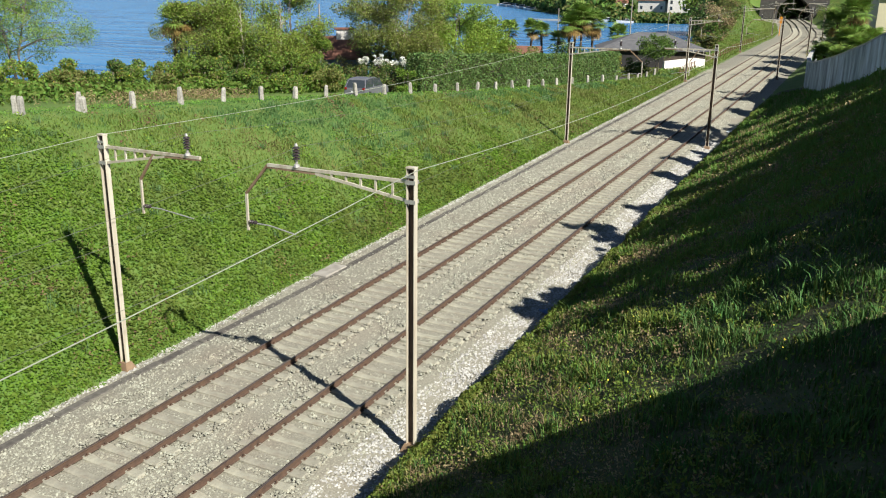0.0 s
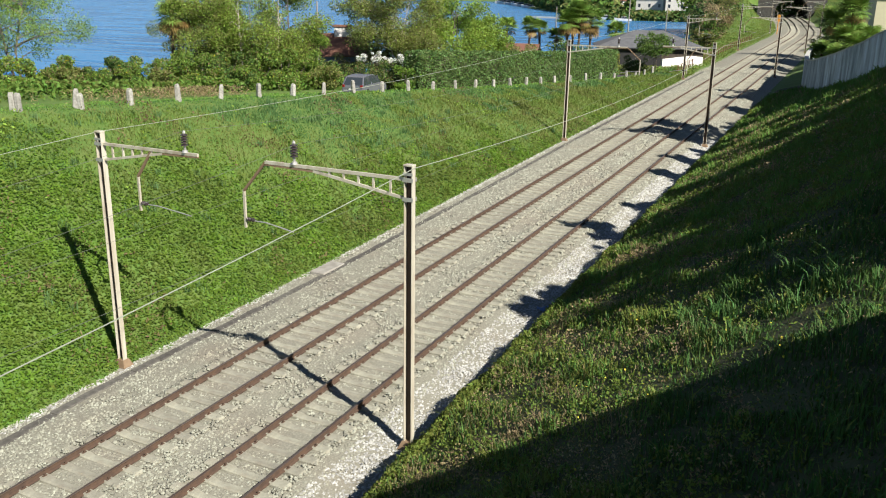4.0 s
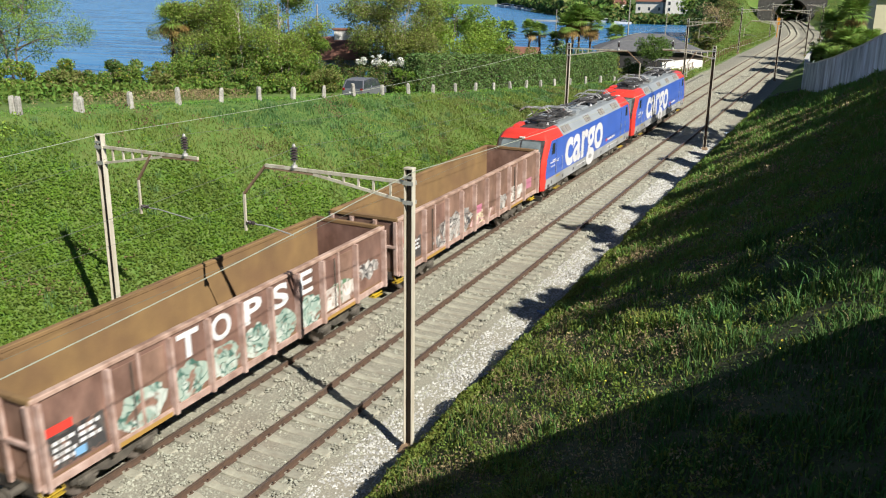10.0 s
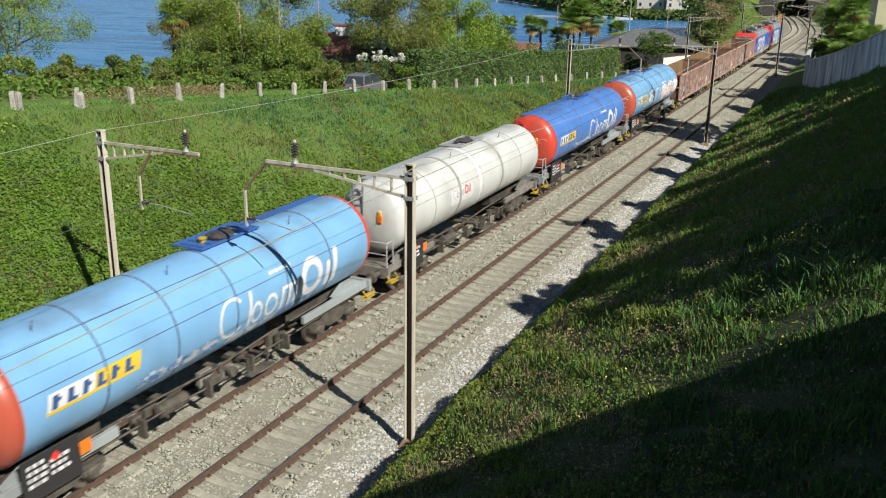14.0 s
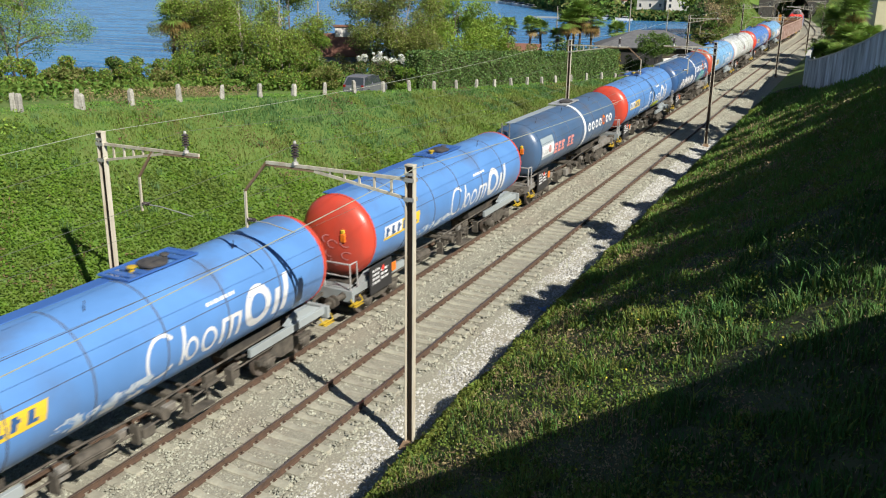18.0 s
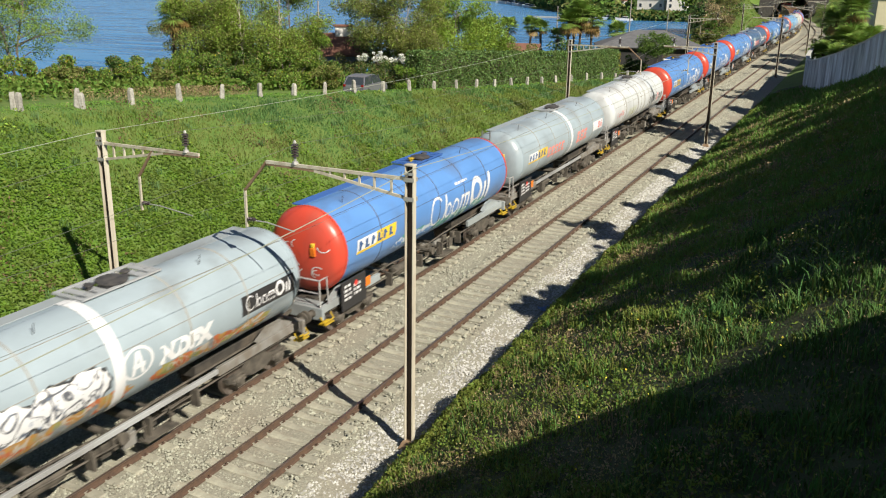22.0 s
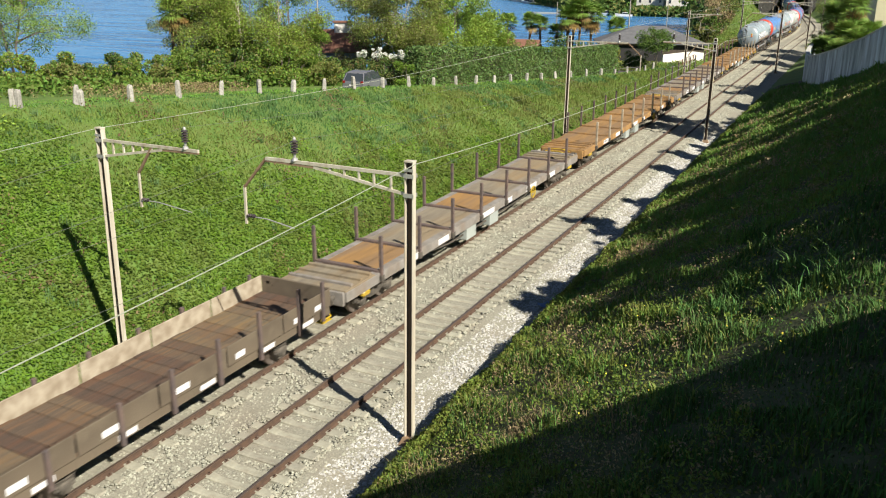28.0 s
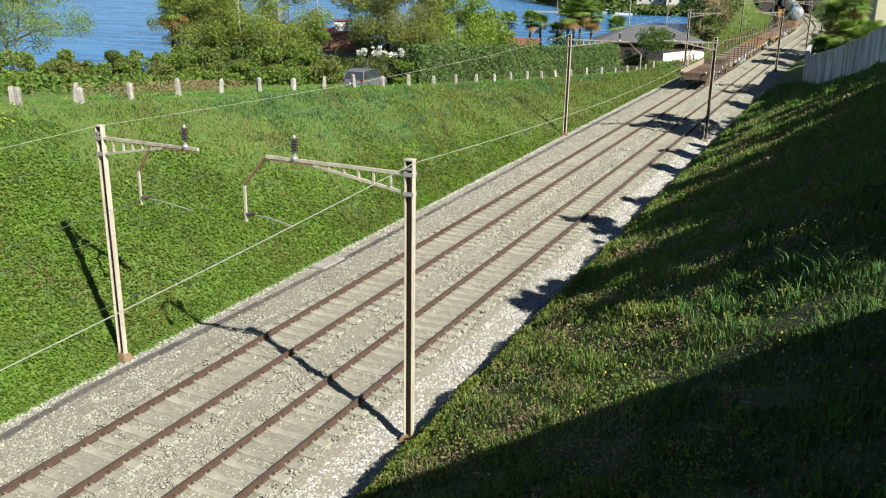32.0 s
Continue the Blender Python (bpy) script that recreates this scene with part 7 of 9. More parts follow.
def axlebox_mesh():
    g = Geo()
    for s in (1,):
        g.box(s * 1.08 - 0.09, s * 1.08 + 0.09, -0.15, 0.15, 0.32, 0.62, 0.04)
        g.lathe([(0.12, s * 1.17), (0.11, s * 1.2), (0.03, s * 1.21)], 10, axis="x", at=(0, 0, 0.46))
        for dy in (-0.21, 0.21):
            g.lathe([(0.07, 0.44), (0.085, 0.48), (0.07, 0.52), (0.085, 0.56), (0.07, 0.60), (0.085, 0.64)], 8, at=(s * 1.06, dy, 0))
    return g.mesh("axlebox", True)


WHEELSET, AXLEBOX = wheelset_mesh(), axlebox_mesh()
WHEELSET.materials.append(T["wheel"])
AXLEBOX.materials.append(T["gear"])
BOGIE = bogie_frame_geo().mesh("bogie_frame")
BOGIE.materials.append(T["gear"])
BOGIE_L = bogie_frame_geo(2.6).mesh("loco_bogie_frame")
BOGIE_L.materials.append(T["gear"])


def bogie(parent, y, base=1.8):
    b = share("bogie", BOGIE if base < 2 else BOGIE_L, Matrix.Translation((0, y, 0)), parent, "greasy two-axle bogie")
    for e in (-1, 1):
        share("wheelset", WHEELSET, Matrix.Translation((0, e * base / 2, 0)), b)
        for turn in (0, math.pi):
            share("axlebox", AXLEBOX, Matrix.Translation((0, e * base / 2, 0)) @ Matrix.Rotation(turn, 4, "Z"), b)
    return b


def buffer_mesh():
    g = Geo().lathe([(0.13, 0), (0.13, 0.06), (0.10, 0.07), (0.10, 0.34), (0.085, 0.36), (0.085, 0.52), (0.20, 0.54), (0.22, 0.57), (0.21, 0.60), (0.1, 0.625)], 14, axis="y")
    return g.mesh("buffer", True)


BUFFER = buffer_mesh()
BUFFER.materials.append(T["gear"])


def buffers(parent, half):
    for e in (-1, 1):
        for sx in (-0.875, 0.875):
            share("buffer", BUFFER, Matrix.Translation((sx, e * (half - 0.62), 1.06)) @ Matrix.Rotation(0 if e > 0 else math.pi, 4, "Z"), parent)
        g = Geo().beam((0, e * (half - 0.66), 1.0), (0, e * (half - 0.05), 0.92), 0.08, 0.1)
        g.lathe([(0.05, -0.05), (0.08, 0), (0.05, 0.05)], 8, axis="x", at=(0, e * (half - 0.1), 0.88))
        part("coupling", g, T["gear"], parent, "screw coupling and hook")
        g = Geo().pipe([(0.42, e * (half - 0.64), 0.95), (0.42, e * (half - 0.4), 0.72), (0.38, e * (half - 0.12), 0.66), (0.3, e * (half + 0.0), 0.78)], 0.028, 6)
        part("brake_hose", g, T["black"], parent, "black brake hose")


def shunter_handles(parent, half, material):
    for e in (-1, 1):
        for sx in (-1, 1):
            y = e * (half - 0.85)
            g = Geo().pipe([(sx * 1.2, y - 0.28, 0.98), (sx * 1.34, y - 0.28, 0.80), (sx * 1.34, y + 0.28, 0.80), (sx * 1.2, y + 0.28, 0.98)], 0.028, 6)
            g.box(sx * 1.25 - 0.14, sx * 1.25 + 0.14, y - 0.25, y + 0.25, 0.70, 0.73, 0.0)
            part("step_and_handle", g, material, parent, "yellow step and handle")


# ---- locomotive ----
def pantograph(parent, y, flip, raised):
    p = part("pantograph", Geo().box(-0.7, 0.7, y - 0.6, y + 0.6, 4.06, 4.14, 0.02), T["dark"], parent, "raised pantograph" if raised else "folded pantograph")
    for sx in (-0.55, 0.55):
        for dy in (-0.5, 0.5):
            part("insulator", Geo().lathe([(0.05, 3.86), (0.09, 3.92), (0.05, 3.96), (0.09, 4.0), (0.05, 4.06)], 8, at=(sx, y + dy, 0)), T["white"], p, smooth=True)
    knee = (0, y + flip * 1.25, 4.46 if raised else 4.32)
    top = (0, y + flip * 0.95, 4.84) if raised else (0, y - flip * 0.55, 4.46)
    g = Geo()
    g.tube((-0.3, y - flip * 0.4, 4.16), knee, 0.05, 6)
    g.tube((0.3, y - flip * 0.4, 4.16), knee, 0.05, 6)
    part("lower_arm", g, T["dark"], p)
    g = Geo()
    for sx in (-0.28, 0.28):
        g.tube(knee, (sx, top[1], top[2]), 0.03, 6)
    part("upper_arm", g, T["dark"], p)
    g = Geo()
    for dy in (-0.2, 0.2):
        g.pipe([(-0.85, top[1] + dy, top[2] - 0.18), (-0.6, top[1] + dy, top[2] + 0.02), (0.6, top[1] + dy, top[2] + 0.02), (0.85, top[1] + dy, top[2] - 0.18)], 0.028, 6)
    g.beam((-0.45, top[1] - 0.2, top[2]), (-0.45, top[1] + 0.2, top[2]), 0.03, 0.03)
    g.beam((0.45, top[1] - 0.2, top[2]), (0.45, top[1] + 0.2, top[2]), 0.03, 0.03)
    part("collector_head", g, T["galv2"], p, "carbon collector strips")


T["galv2"] = mat("bright_steel", (0.55, 0.56, 0.56), (0.42, 0.42, 0.42), 4, 0.45, 0.3)


def cab(parent, e):
    """One end of the locomotive in red, with its panes, lamps and apron."""
    def level(z, front, half, back):
        c = 0.16
        return [(-half, e * back, z), (-half, e * (front - c * 1.6), z), (-half + c, e * (front - c * 0.25), z), (0, e * front, z), (half - c, e * (front - c * 0.25), z), (half, e * (front - c * 1.6), z), (half, e * back, z)]

    g = Geo().loft([level(0.80, 8.70, 1.40, 8.1), level(1.0, 8.78, 1.45, 7.9), level(1.3, 8.86, 1.48, 7.2), level(2.2, 8.80, 1.48, 7.2), level(2.42, 8.72, 1.475, 7.2), level(3.36, 8.20, 1.47, 5.86), level(3.66, 8.02, 1.27, 5.86), level(3.80, 7.86, 1.16, 5.86), level(3.87, 7.66, 1.02, 5.86)])
    c = part("cab", g, T["red"], parent, "red rounded cab end", smooth=True)
    for sx in (-1, 1):
        v = [(sx * 0.05, e * 8.76, 2.44), (sx * 1.17, e * 8.72, 2.44), (sx * 1.09, e * 8.24, 3.34), (sx * 0.05, e * 8.285, 3.34)]
        w = Geo().loft([v, [(p[0], p[1] + e * 0.03, p[2] + 0.015) for p in v]])
        part("windscreen", w, T["screen"], c, "windscreen pane coloured for reflected sky and pale cab inside")
        part("wiper", Geo().tube((sx * 0.6, e * 8.77, 2.48), (sx * 0.35, e * 8.52, 2.95), 0.012, 5), T["dark"], c)
        lamp = Geo().lathe([(0.13, 0), (0.13, 0.05), (0.10, 0.07), (0.02, 0.075)], 12, axis="y")
        lm = lamp.mesh("headlamp", True)
        lm.materials.append(T["lamp"])
        share("headlamp", lm, Matrix.Translation((sx * 0.95, e * 8.80, 1.62)) @ Matrix.Rotation(0 if e > 0 else math.pi, 4, "Z"), c, "round headlamp")
    rows = [[(x, e * (y + d), z + d * 0.5) for x in (-1.29, 1.29)] for y, z in ((8.80, 2.04), (8.735, 2.40), (8.185, 3.42)) for d in (0.0, 0.035)]
    sk = Geo()
    for a, b in ((0, 2), (2, 4)):
        lo = [rows[a][0], rows[a][1], rows[b][1], rows[b][0]]
        hi = [rows[a + 1][0], rows[a + 1][1], rows[b + 1][1], rows[b + 1][0]]
        sk.loft([lo, hi])
    part("windscreen_surround", sk, T["dark"], c, "black panel round the windscreen")
    part("top_lamp", Geo().box(-0.16, 0.16, e * 8.17 - 0.06, e * 8.17 + 0.06, 3.46, 3.56, 0.03), T["lamp"], c, "top headlamp")
    part("roof_well", Geo().box(-0.86, 0.86, min(e * 5.0, e * 7.2), max(e * 5.0, e * 7.2), 3.8, 3.89, 0.01), T["dark"], c, "dark sunken roof between the red shoulders")
    part("roof_beam", Geo().loft([[(-0.95, e * 6.2, 3.84), (-0.55, e * 6.2, 3.84), (-0.55, e * 7.3, 3.84), (-0.95, e * 7.3, 3.84)], [(-0.9, e * 6.3, 4.04), (-0.62, e * 6.3, 4.04), (-0.62, e * 7.1, 4.0), (-0.9, e * 7.1, 4.0)]]), T["red"], c, "red shoulder along the roof edge")
    part("snow_plough", Geo().loft([[(-1.3, e * 8.5, 0.22), (1.3, e * 8.5, 0.22), (1.3, e * 8.42, 0.22), (-1.3, e * 8.42, 0.22)], [(-1.36, e * 8.55, 0.5), (1.36, e * 8.55, 0.5), (1.36, e * 8.45, 0.5), (-1.36, e * 8.45, 0.5)]]), T["black"], parent, "black rail guard")
    for sx in (-1, 1):
        part("handrail", Geo().pipe([(sx * 0.5, e * 8.86, 1.5), (sx * 0.5, e * 8.98, 1.5), (sx * 1.15, e * 8.92, 1.5), (sx * 1.15, e * 8.82, 1.5)], 0.016, 5), T["dark"], c)
        part("front_step", Geo().box(sx * 1.1 - 0.2, sx * 1.1 + 0.2, e * 8.78 - 0.1, e * 8.78 + 0.1, 1.26, 1.3, 0.01), T["dark"], c)


def locomotive(group, up_front, up_rear):
    t = thing("locomotive", "blue electric goods locomotive with red cabs and white lettering", "locomotive", group)
    half = 9.27
    # blue side walls with slanted ends
    for sx in (-1, 1):
        prof = [(-8.46, 1.42), (8.46, 1.42), (8.43, 1.9), (8.30, 2.42), (7.70, 3.36), (-7.70, 3.36), (-8.30, 2.42), (-8.43, 1.9)]
        g = Geo().prism(prof, "x", sx * 1.35, sx * 1.492)
        part("side_wall", g, T["blue"], t, "glossy blue side wall")
        g = Geo().box(min(sx * 1.36, sx * 1.486), max(sx * 1.36, sx * 1.486), -8.4, 8.4, 0.88, 1.415, 0.02)
        part("sill", g, T["sill"], t, "grey sill with small signs")
        for e in (-1, 1):
            # crew door with frame, handrails and window; side window of the cab
            d = part("door", Geo().box(sx * 1.4935 - 0.006, sx * 1.4935 + 0.006, e * 6.5 - 0.42, e * 6.5 + 0.42, 1.45, 3.28, 0.004), T["blue"], t, "blue crew door")
            part("door_gap", Geo().box(sx * 1.488, sx * 1.4995, e * 6.5 - 0.45, e * 6.5 - 0.425, 1.45, 3.28) if sx > 0 else Geo().box(-1.4995, -1.488, e * 6.5 - 0.45, e * 6.5 - 0.425, 1.45, 3.28), T["dark"], d)
            for dy in (-0.52, 0.52):
                part("handrail", Geo().pipe([(sx * 1.49, e * 6.5 + dy, 1.55), (sx * 1.55, e * 6.5 + dy, 1.58), (sx * 1.55, e * 6.5 + dy, 2.25), (sx * 1.49, e * 6.5 + dy, 2.28)], 0.016, 5), T["galv2"], d)
            win = [(e * 7.14, 2.62), (e * 7.64, 2.62), (e * 7.58, 3.1), (e * 7.5, 3.2), (e * 7.2, 3.22), (e * 7.14, 3.14)]
            wg = Geo().prism(win, "x", sx * 1.488, sx * 1.502)
            part("side_window", wg, T["glass"], t, "dark cab side window")
            part("step", Geo().box(sx * 1.44 - 0.08, sx * 1.44 + 0.08, e * 6.5 - 0.4, e * 6.5 + 0.4, 0.60, 0.64), T["yellow"], d, "yellow footstep")
            part("vent_plate", Geo().box(sx * 1.49 - 0.01, sx * 1.49 + 0.01, e * 8.0 - 0.16, e * 8.0 + 0.16, 0.9, 1.08, 0.005), T["dark"], t)
    part("yellow_mark", sheet(Flat(1.486), [bar(-6.8, -6.2, 1.24, 1.34)]), T["yellow"], t, "yellow stripe under the door")
    part("yellow_mark", sheet(Flat(1.486), [bar(6.2, 6.8, 1.24, 1.34)]), T["yellow"], t, "yellow stripe under the door")
    # floor pan and transformer boxes
    part("underframe", Geo().box(-1.25, 1.25, -8.3, 8.3, 0.72, 1.2, 0.03), T["black"], t, "black underframe")
    part("transformer_case", Geo().box(-1.2, 1.2, -2.1, 2.1, 0.28, 0.74, 0.08), T["gear"], t, "grimy transformer case")
    # sloped roof sides with grilles
    for sx in (-1, 1):
        v = [(sx * 1.49, 3.36), (sx * 1.12, 3.86), (sx * 0.9, 3.86), (sx * 0.9, 3.36)]
        r = part("roof_side", Geo().prism(v, "y", -5.86, 5.86), T["grey"], t, "pale grey sloped roof side")
        for y0, y1 in ((-5.6, -5.0), (-4.9, -4.3), (-1.6, -1.1), (-1.04, -0.54), (1.3, 1.8), (1.86, 2.36), (4.1, 4.7), (4.8, 5.4)):
            lo = [(sx * (1.49 - 0.37 * a + 0.004), y, 3.36 + 0.5 * a + 0.003) for a, y in ((0.2, y0), (0.2, y1), (0.84, y1), (0.84, y0))]
            gr = part("vent_grille", Geo().loft([lo, [(p[0] + sx * 0.012, p[1], p[2] + 0.009) for p in lo]]), T["vent"], r, "brown-grey vent panel")
            lv = Geo()
            for k in range(5):
                a = 0.28 + 0.12 * k
                x, z = 1.49 - 0.37 * a, 3.36 + 0.5 * a
                lv.beam((sx * (x + 0.02), y0 + 0.03, z + 0.014), (sx * (x + 0.02), y1 - 0.03, z + 0.014), 0.014, 0.012)
            part("louvres", lv, T["frame_grey"], gr)
    part("roof", Geo().box(-1.14, 1.14, -5.86, 5.86, 3.78, 3.87, 0.02), T["grey"], t, "pale grey roof deck")
    for y0, y1, w in ((-1.4, -0.2, 0.6), (0.4, 1.6, 0.5)):
        part("roof_hatch", Geo().box(-w, w, y0, y1, 3.86, 3.97, 0.03), T["grey"], t)
    part("brake_resistor_cover", Geo().box(0.25, 0.85, -2.4, -1.7, 3.86, 4.0, 0.02), T["frame_grey"], t)
    g = Geo()
    for sx in (-0.55, -0.2):
        g.pipe([(sx, -5.2, 4.12), (sx, -2, 4.2), (sx + 0.2, 0.5, 4.2), (sx, 5.0, 4.12)], 0.035, 6)
    part("roof_busbar", g, T["dark"], t, "dark roof cable line")
    for i, y in enumerate((-4.9, -3.6, -2.4, -1.0, 0.6, 2.2, 3.4, 4.8)):
        part("roof_insulator", Geo().lathe([(0.06, 3.86), (0.10, 3.93), (0.06, 3.98), (0.10, 4.04), (0.06, 4.1), (0.05, 4.16)], 8, at=(-0.55 + 0.35 * (i % 2), y, 0)), T["dark"] if i % 3 else T["brickins"], t, smooth=True)
    for y in (-3.2, -2.9, 2.7, 3.0):
        part("switch_gear", Geo().box(-0.25, 0.65, y - 0.1, y + 0.1, 3.95, 4.2, 0.03), T["dark"], t, "dark switch gear on the roof")
    rg = random.Random(31)
    for k in range(26):
        x0, y0 = rg.uniform(-0.85, 0.85), rg.uniform(-6.6, 5.6)
        y1, z0 = y0 + rg.uniform(0.5, 2.4), rg.uniform(3.98, 4.3)
        part("roof_conduit", Geo().tube((x0, y0, z0), (x0 + rg.uniform(-0.35, 0.35), min(y1, 6.9), z0 + rg.uniform(-0.08, 0.1)), rg.uniform(0.02, 0.05), 6), T["galv2" if k % 2 == 0 else "dark"], t)
    for k in range(14):
        x0, y0 = rg.uniform(-0.8, 0.8), -6.6 + k * 0.98
        part("roof_box", Geo().box(x0 - rg.uniform(0.08, 0.3), x0 + rg.uniform(0.08, 0.3), y0 - 0.15, y0 + rg.uniform(0.1, 0.4), 3.86, rg.uniform(3.98, 4.2), 0.02), T["dark" if k % 3 == 0 else "grey"], t)
    for y, fl, up in ((5.6, 1, up_front), (-5.4, -1, up_rear), (2.6, -1, False), (-2.6, 1, False)):
        pantograph(t, y, fl, up)
    for e in (-1, 1):
        cab(t, e)
        b = bogie(t, e * 5.2, 2.6)
        part("sand_box", Geo().box(-1.15, -0.95, e * 5.2 - 0.3, e * 5.2 + 0.3, 0.4, 0.8, 0.03), T["gear"], t)
        part("sand_box", Geo().box(0.95, 1.15, e * 5.2 - 0.3, e * 5.2 + 0.3, 0.4, 0.8, 0.03), T["gear"], t)
    buffers(t, half)
    # lettering
    v, f = outline_of("cargo", 3.05, 0.075)
    w = max(p[0] for p in v)
    ring_ = [p[1] for p in v if p[0] > 0.9 * w]
    lo, hi = min(ring_), max(ring_)
    v = [(-5.40 + p[0] * 7.22 / w, 1.51 + (p[1] - lo) * 1.53 / (hi - lo)) for p in v]
    part("lettering", sheet(Flat(1.492), [(v, f)]), T["white"], t, "large white word cargo")
    part("sign_red", sheet(Flat(1.492), [bar(2.64, 2.94, 1.62, 1.80)]), T["red"], t, "small red sign")
    rng = random.Random(3)
    small_print(Flat(1.492), t, 3.02, 1.64, 1.85, 1, 0.13, "white", rng)
    small_print(Flat(1.486), t, -3.2, 1.16, 1.6, 1, 0.07, "white", rng)
    small_print(Flat(1.486), t, 3.0, 1.2, 2.6, 1, 0.06, "white", rng)
    for k in range(9):
        part("sill_vent", Geo().box(1.47, 1.492, -7.6 + 1.85 * k, -7.42 + 1.85 * k, 1.02, 1.2, 0.004), T["dark"], t)
    small_print(Flat(1.492), t, -7.75, 1.95, 0.7, 1, 0.06, "white", rng)
    small_print(Flat(1.501), t, -6.75, 2.2, 0.3, 2, 0.06, "white", rng)
    part("emblem", sheet(Flat(1.492), [bar(-7.85, -7.05, 2.16, 2.22, 0.3), bar(-7.5, -7.0, 2.26, 2.32, 0.3)]), T["white"], t)
    return t


T["lime_faint"] = paint("faint_lime", (0.56, 0.60, 0.30), amount=0.3, rough=0.6)
T["band_grey"] = paint("strap_grey", (0.40, 0.40, 0.38), amount=0.4)
T["plate_gold"] = paint("plate_yellow", (0.75, 0.52, 0.05), amount=0.15)
T["brickins"] = mat("brown_insulator", (0.16, 0.06, 0.04), rough=0.3)


# ---- open box wagon ----
def open_wagon(group, seed):
    rng = random.Random(seed)
    t = thing("open_wagon", "rust-brown high-sided open goods wagon with sprayed graffiti", "goods wagon", group)
    half, hw = 7.76, 1.43
    y1 = 7.22
    z0, z1 = 1.18, 3.25
    part("floor_pan", Geo().box(-hw, hw, -y1, y1, z0 - 0.05, z0 + 0.12, 0.01), T["rust_in"], t, "rusty wagon floor")
    part("underframe", Geo().box(-0.42, 0.42, -7.2, 7.2, 0.82, 1.16, 0.02).box(-1.2, 1.2, -7.25, -7.0, 0.85, 1.16).box(-1.2, 1.2, 7.0, 7.25, 0.85, 1.16), T["black"], t, "dark centre sill")
    for sx in (-1, 1):
        w = part("side_wall", Geo().box(min(sx * hw, sx * (hw - 0.07)), max(sx * hw, sx * (hw - 0.07)), -y1, y1, z0, z1 - 0.1), T["rust"], t, "rust-brown steel side wall")
        part("side_lining", Geo().box(min(sx * (hw - 0.075), sx * (hw - 0.095)), max(sx * (hw - 0.075), sx * (hw - 0.095)), -y1 + 0.08, y1 - 0.08, z0 + 0.12, z1 - 0.12), T["rust_in"], w, "rusty inner face")
        part("top_rail", Geo().box(min(sx * (hw + 0.06), sx * (hw - 0.12)), max(sx * (hw + 0.06), sx * (hw - 0.12)), -y1 - 0.03, y1 + 0.03, z1 - 0.12, z1, 0.02), T["top_rail" if sx > 0 else "rust_in"], w, "worn brown top rail")
        part("bottom_rail", Geo().box(min(sx * (hw + 0.05), sx * (hw - 0.05)), max(sx * (hw + 0.05), sx * (hw - 0.05)), -y1, y1, z0 - 0.16, z0 + 0.04, 0.01), T["rib"], w)
        ys = [-7.12, -5.27, -3.3, -1.92, -0.62, 0.70, 2.0, 3.32, 5.27, 7.12]
        for y in ys:
            part("rib", Geo().prism([(sx * hw, y - 0.065), (sx * (hw + 0.17), y - 0.05), (sx * (hw + 0.17), y + 0.05), (sx * hw, y + 0.065)], "z", z0 - 0.14, z1 - 0.12), T["rib"], w)
        # double doors
        for yc, dw in ((-4.3, 0.84), (4.3, 0.84)):
            for a, b in ((yc - dw, yc - 0.02), (yc + 0.02, yc + dw)):
                part("door_leaf", Geo().box(min(sx * hw, sx * (hw + 0.03)), max(sx * hw, sx * (hw + 0.03)), a, b, z0 + 0.1, z1 - 0.25, 0.008), T["rust"], w, "steel door leaf")
            part("door_post", Geo().box(min(sx * hw, sx * (hw + 0.07)), max(sx * hw, sx * (hw + 0.07)), yc - 0.04, yc + 0.04, z0, z1 - 0.12, 0.01), T["rib"], w)
            part("lock_bar", Geo().tube((sx * (hw + 0.06), yc - 0.25, z0 + 0.1), (sx * (hw + 0.06), yc - 0.25, z1 - 0.25), 0.02, 6), T["gear"], w)
    for e in (-1, 1):
        w = part("end_wall", Geo().box(-hw, hw, min(e * y1, e * (y1 - 0.08)), max(e * y1, e * (y1 - 0.08)), z0, z1 - 0.1), T["rust"], t, "rust-brown end wall")
        part("end_rail", Geo().box(-hw - 0.03, hw + 0.03, min(e * (y1 + 0.05), e * (y1 - 0.1)), max(e * (y1 + 0.05), e * (y1 - 0.1)), z1 - 0.13, z1 + 0.01, 0.02), T["rust_in"], w)
        for x in (-1.36, -0.5, 0.5, 1.36):
            part("end_post", Geo().box(x - 0.07, x + 0.07, min(e * y1, e * (y1 + 0.09)), max(e * y1, e * (y1 + 0.09)), z0 - 0.1, z1 - 0.13, 0.01), T["rib"], w)
        part("end_beam", Geo().box(-hw, hw, min(e * y1, e * (y1 + 0.1)), max(e * y1, e * (y1 + 0.1)), 2.1, 2.2, 0.01), T["rib"], w)
        bogie(t, e * 4.9)
        part("brake_gear", Geo().tube((-0.9, e * 2.2, 0.75), (0.9, e * 2.2, 0.75), 0.05, 6).box(-0.5, 0.5, e * 2.6 - 0.3, e * 2.6 + 0.3, 0.6, 0.85, 0.03), T["gear"], t)
    part("tank_reservoir", Geo().lathe([(0.02, -0.6), (0.2, -0.55), (0.22, -0.5), (0.22, 0.5), (0.2, 0.55), (0.02, 0.6)], 12, axis="y", at=(0.7, 0.4, 0.72)), T["gear"], t, smooth=True)
    buffers(t, half)
    shunter_handles(t, half, T["yellow"])
    side = Flat(hw + 0.002)
    # lettered panel near the end
    part("data_panel", sheet(side, [bar(-7.0, -5.42, 1.35, 2.2)], 0.004), T["panel_worn"], t, "dark stencilled data panel")
    small_print(side, t, -6.85, 1.95, 0.6, 4, 0.09, "graf_white", rng)
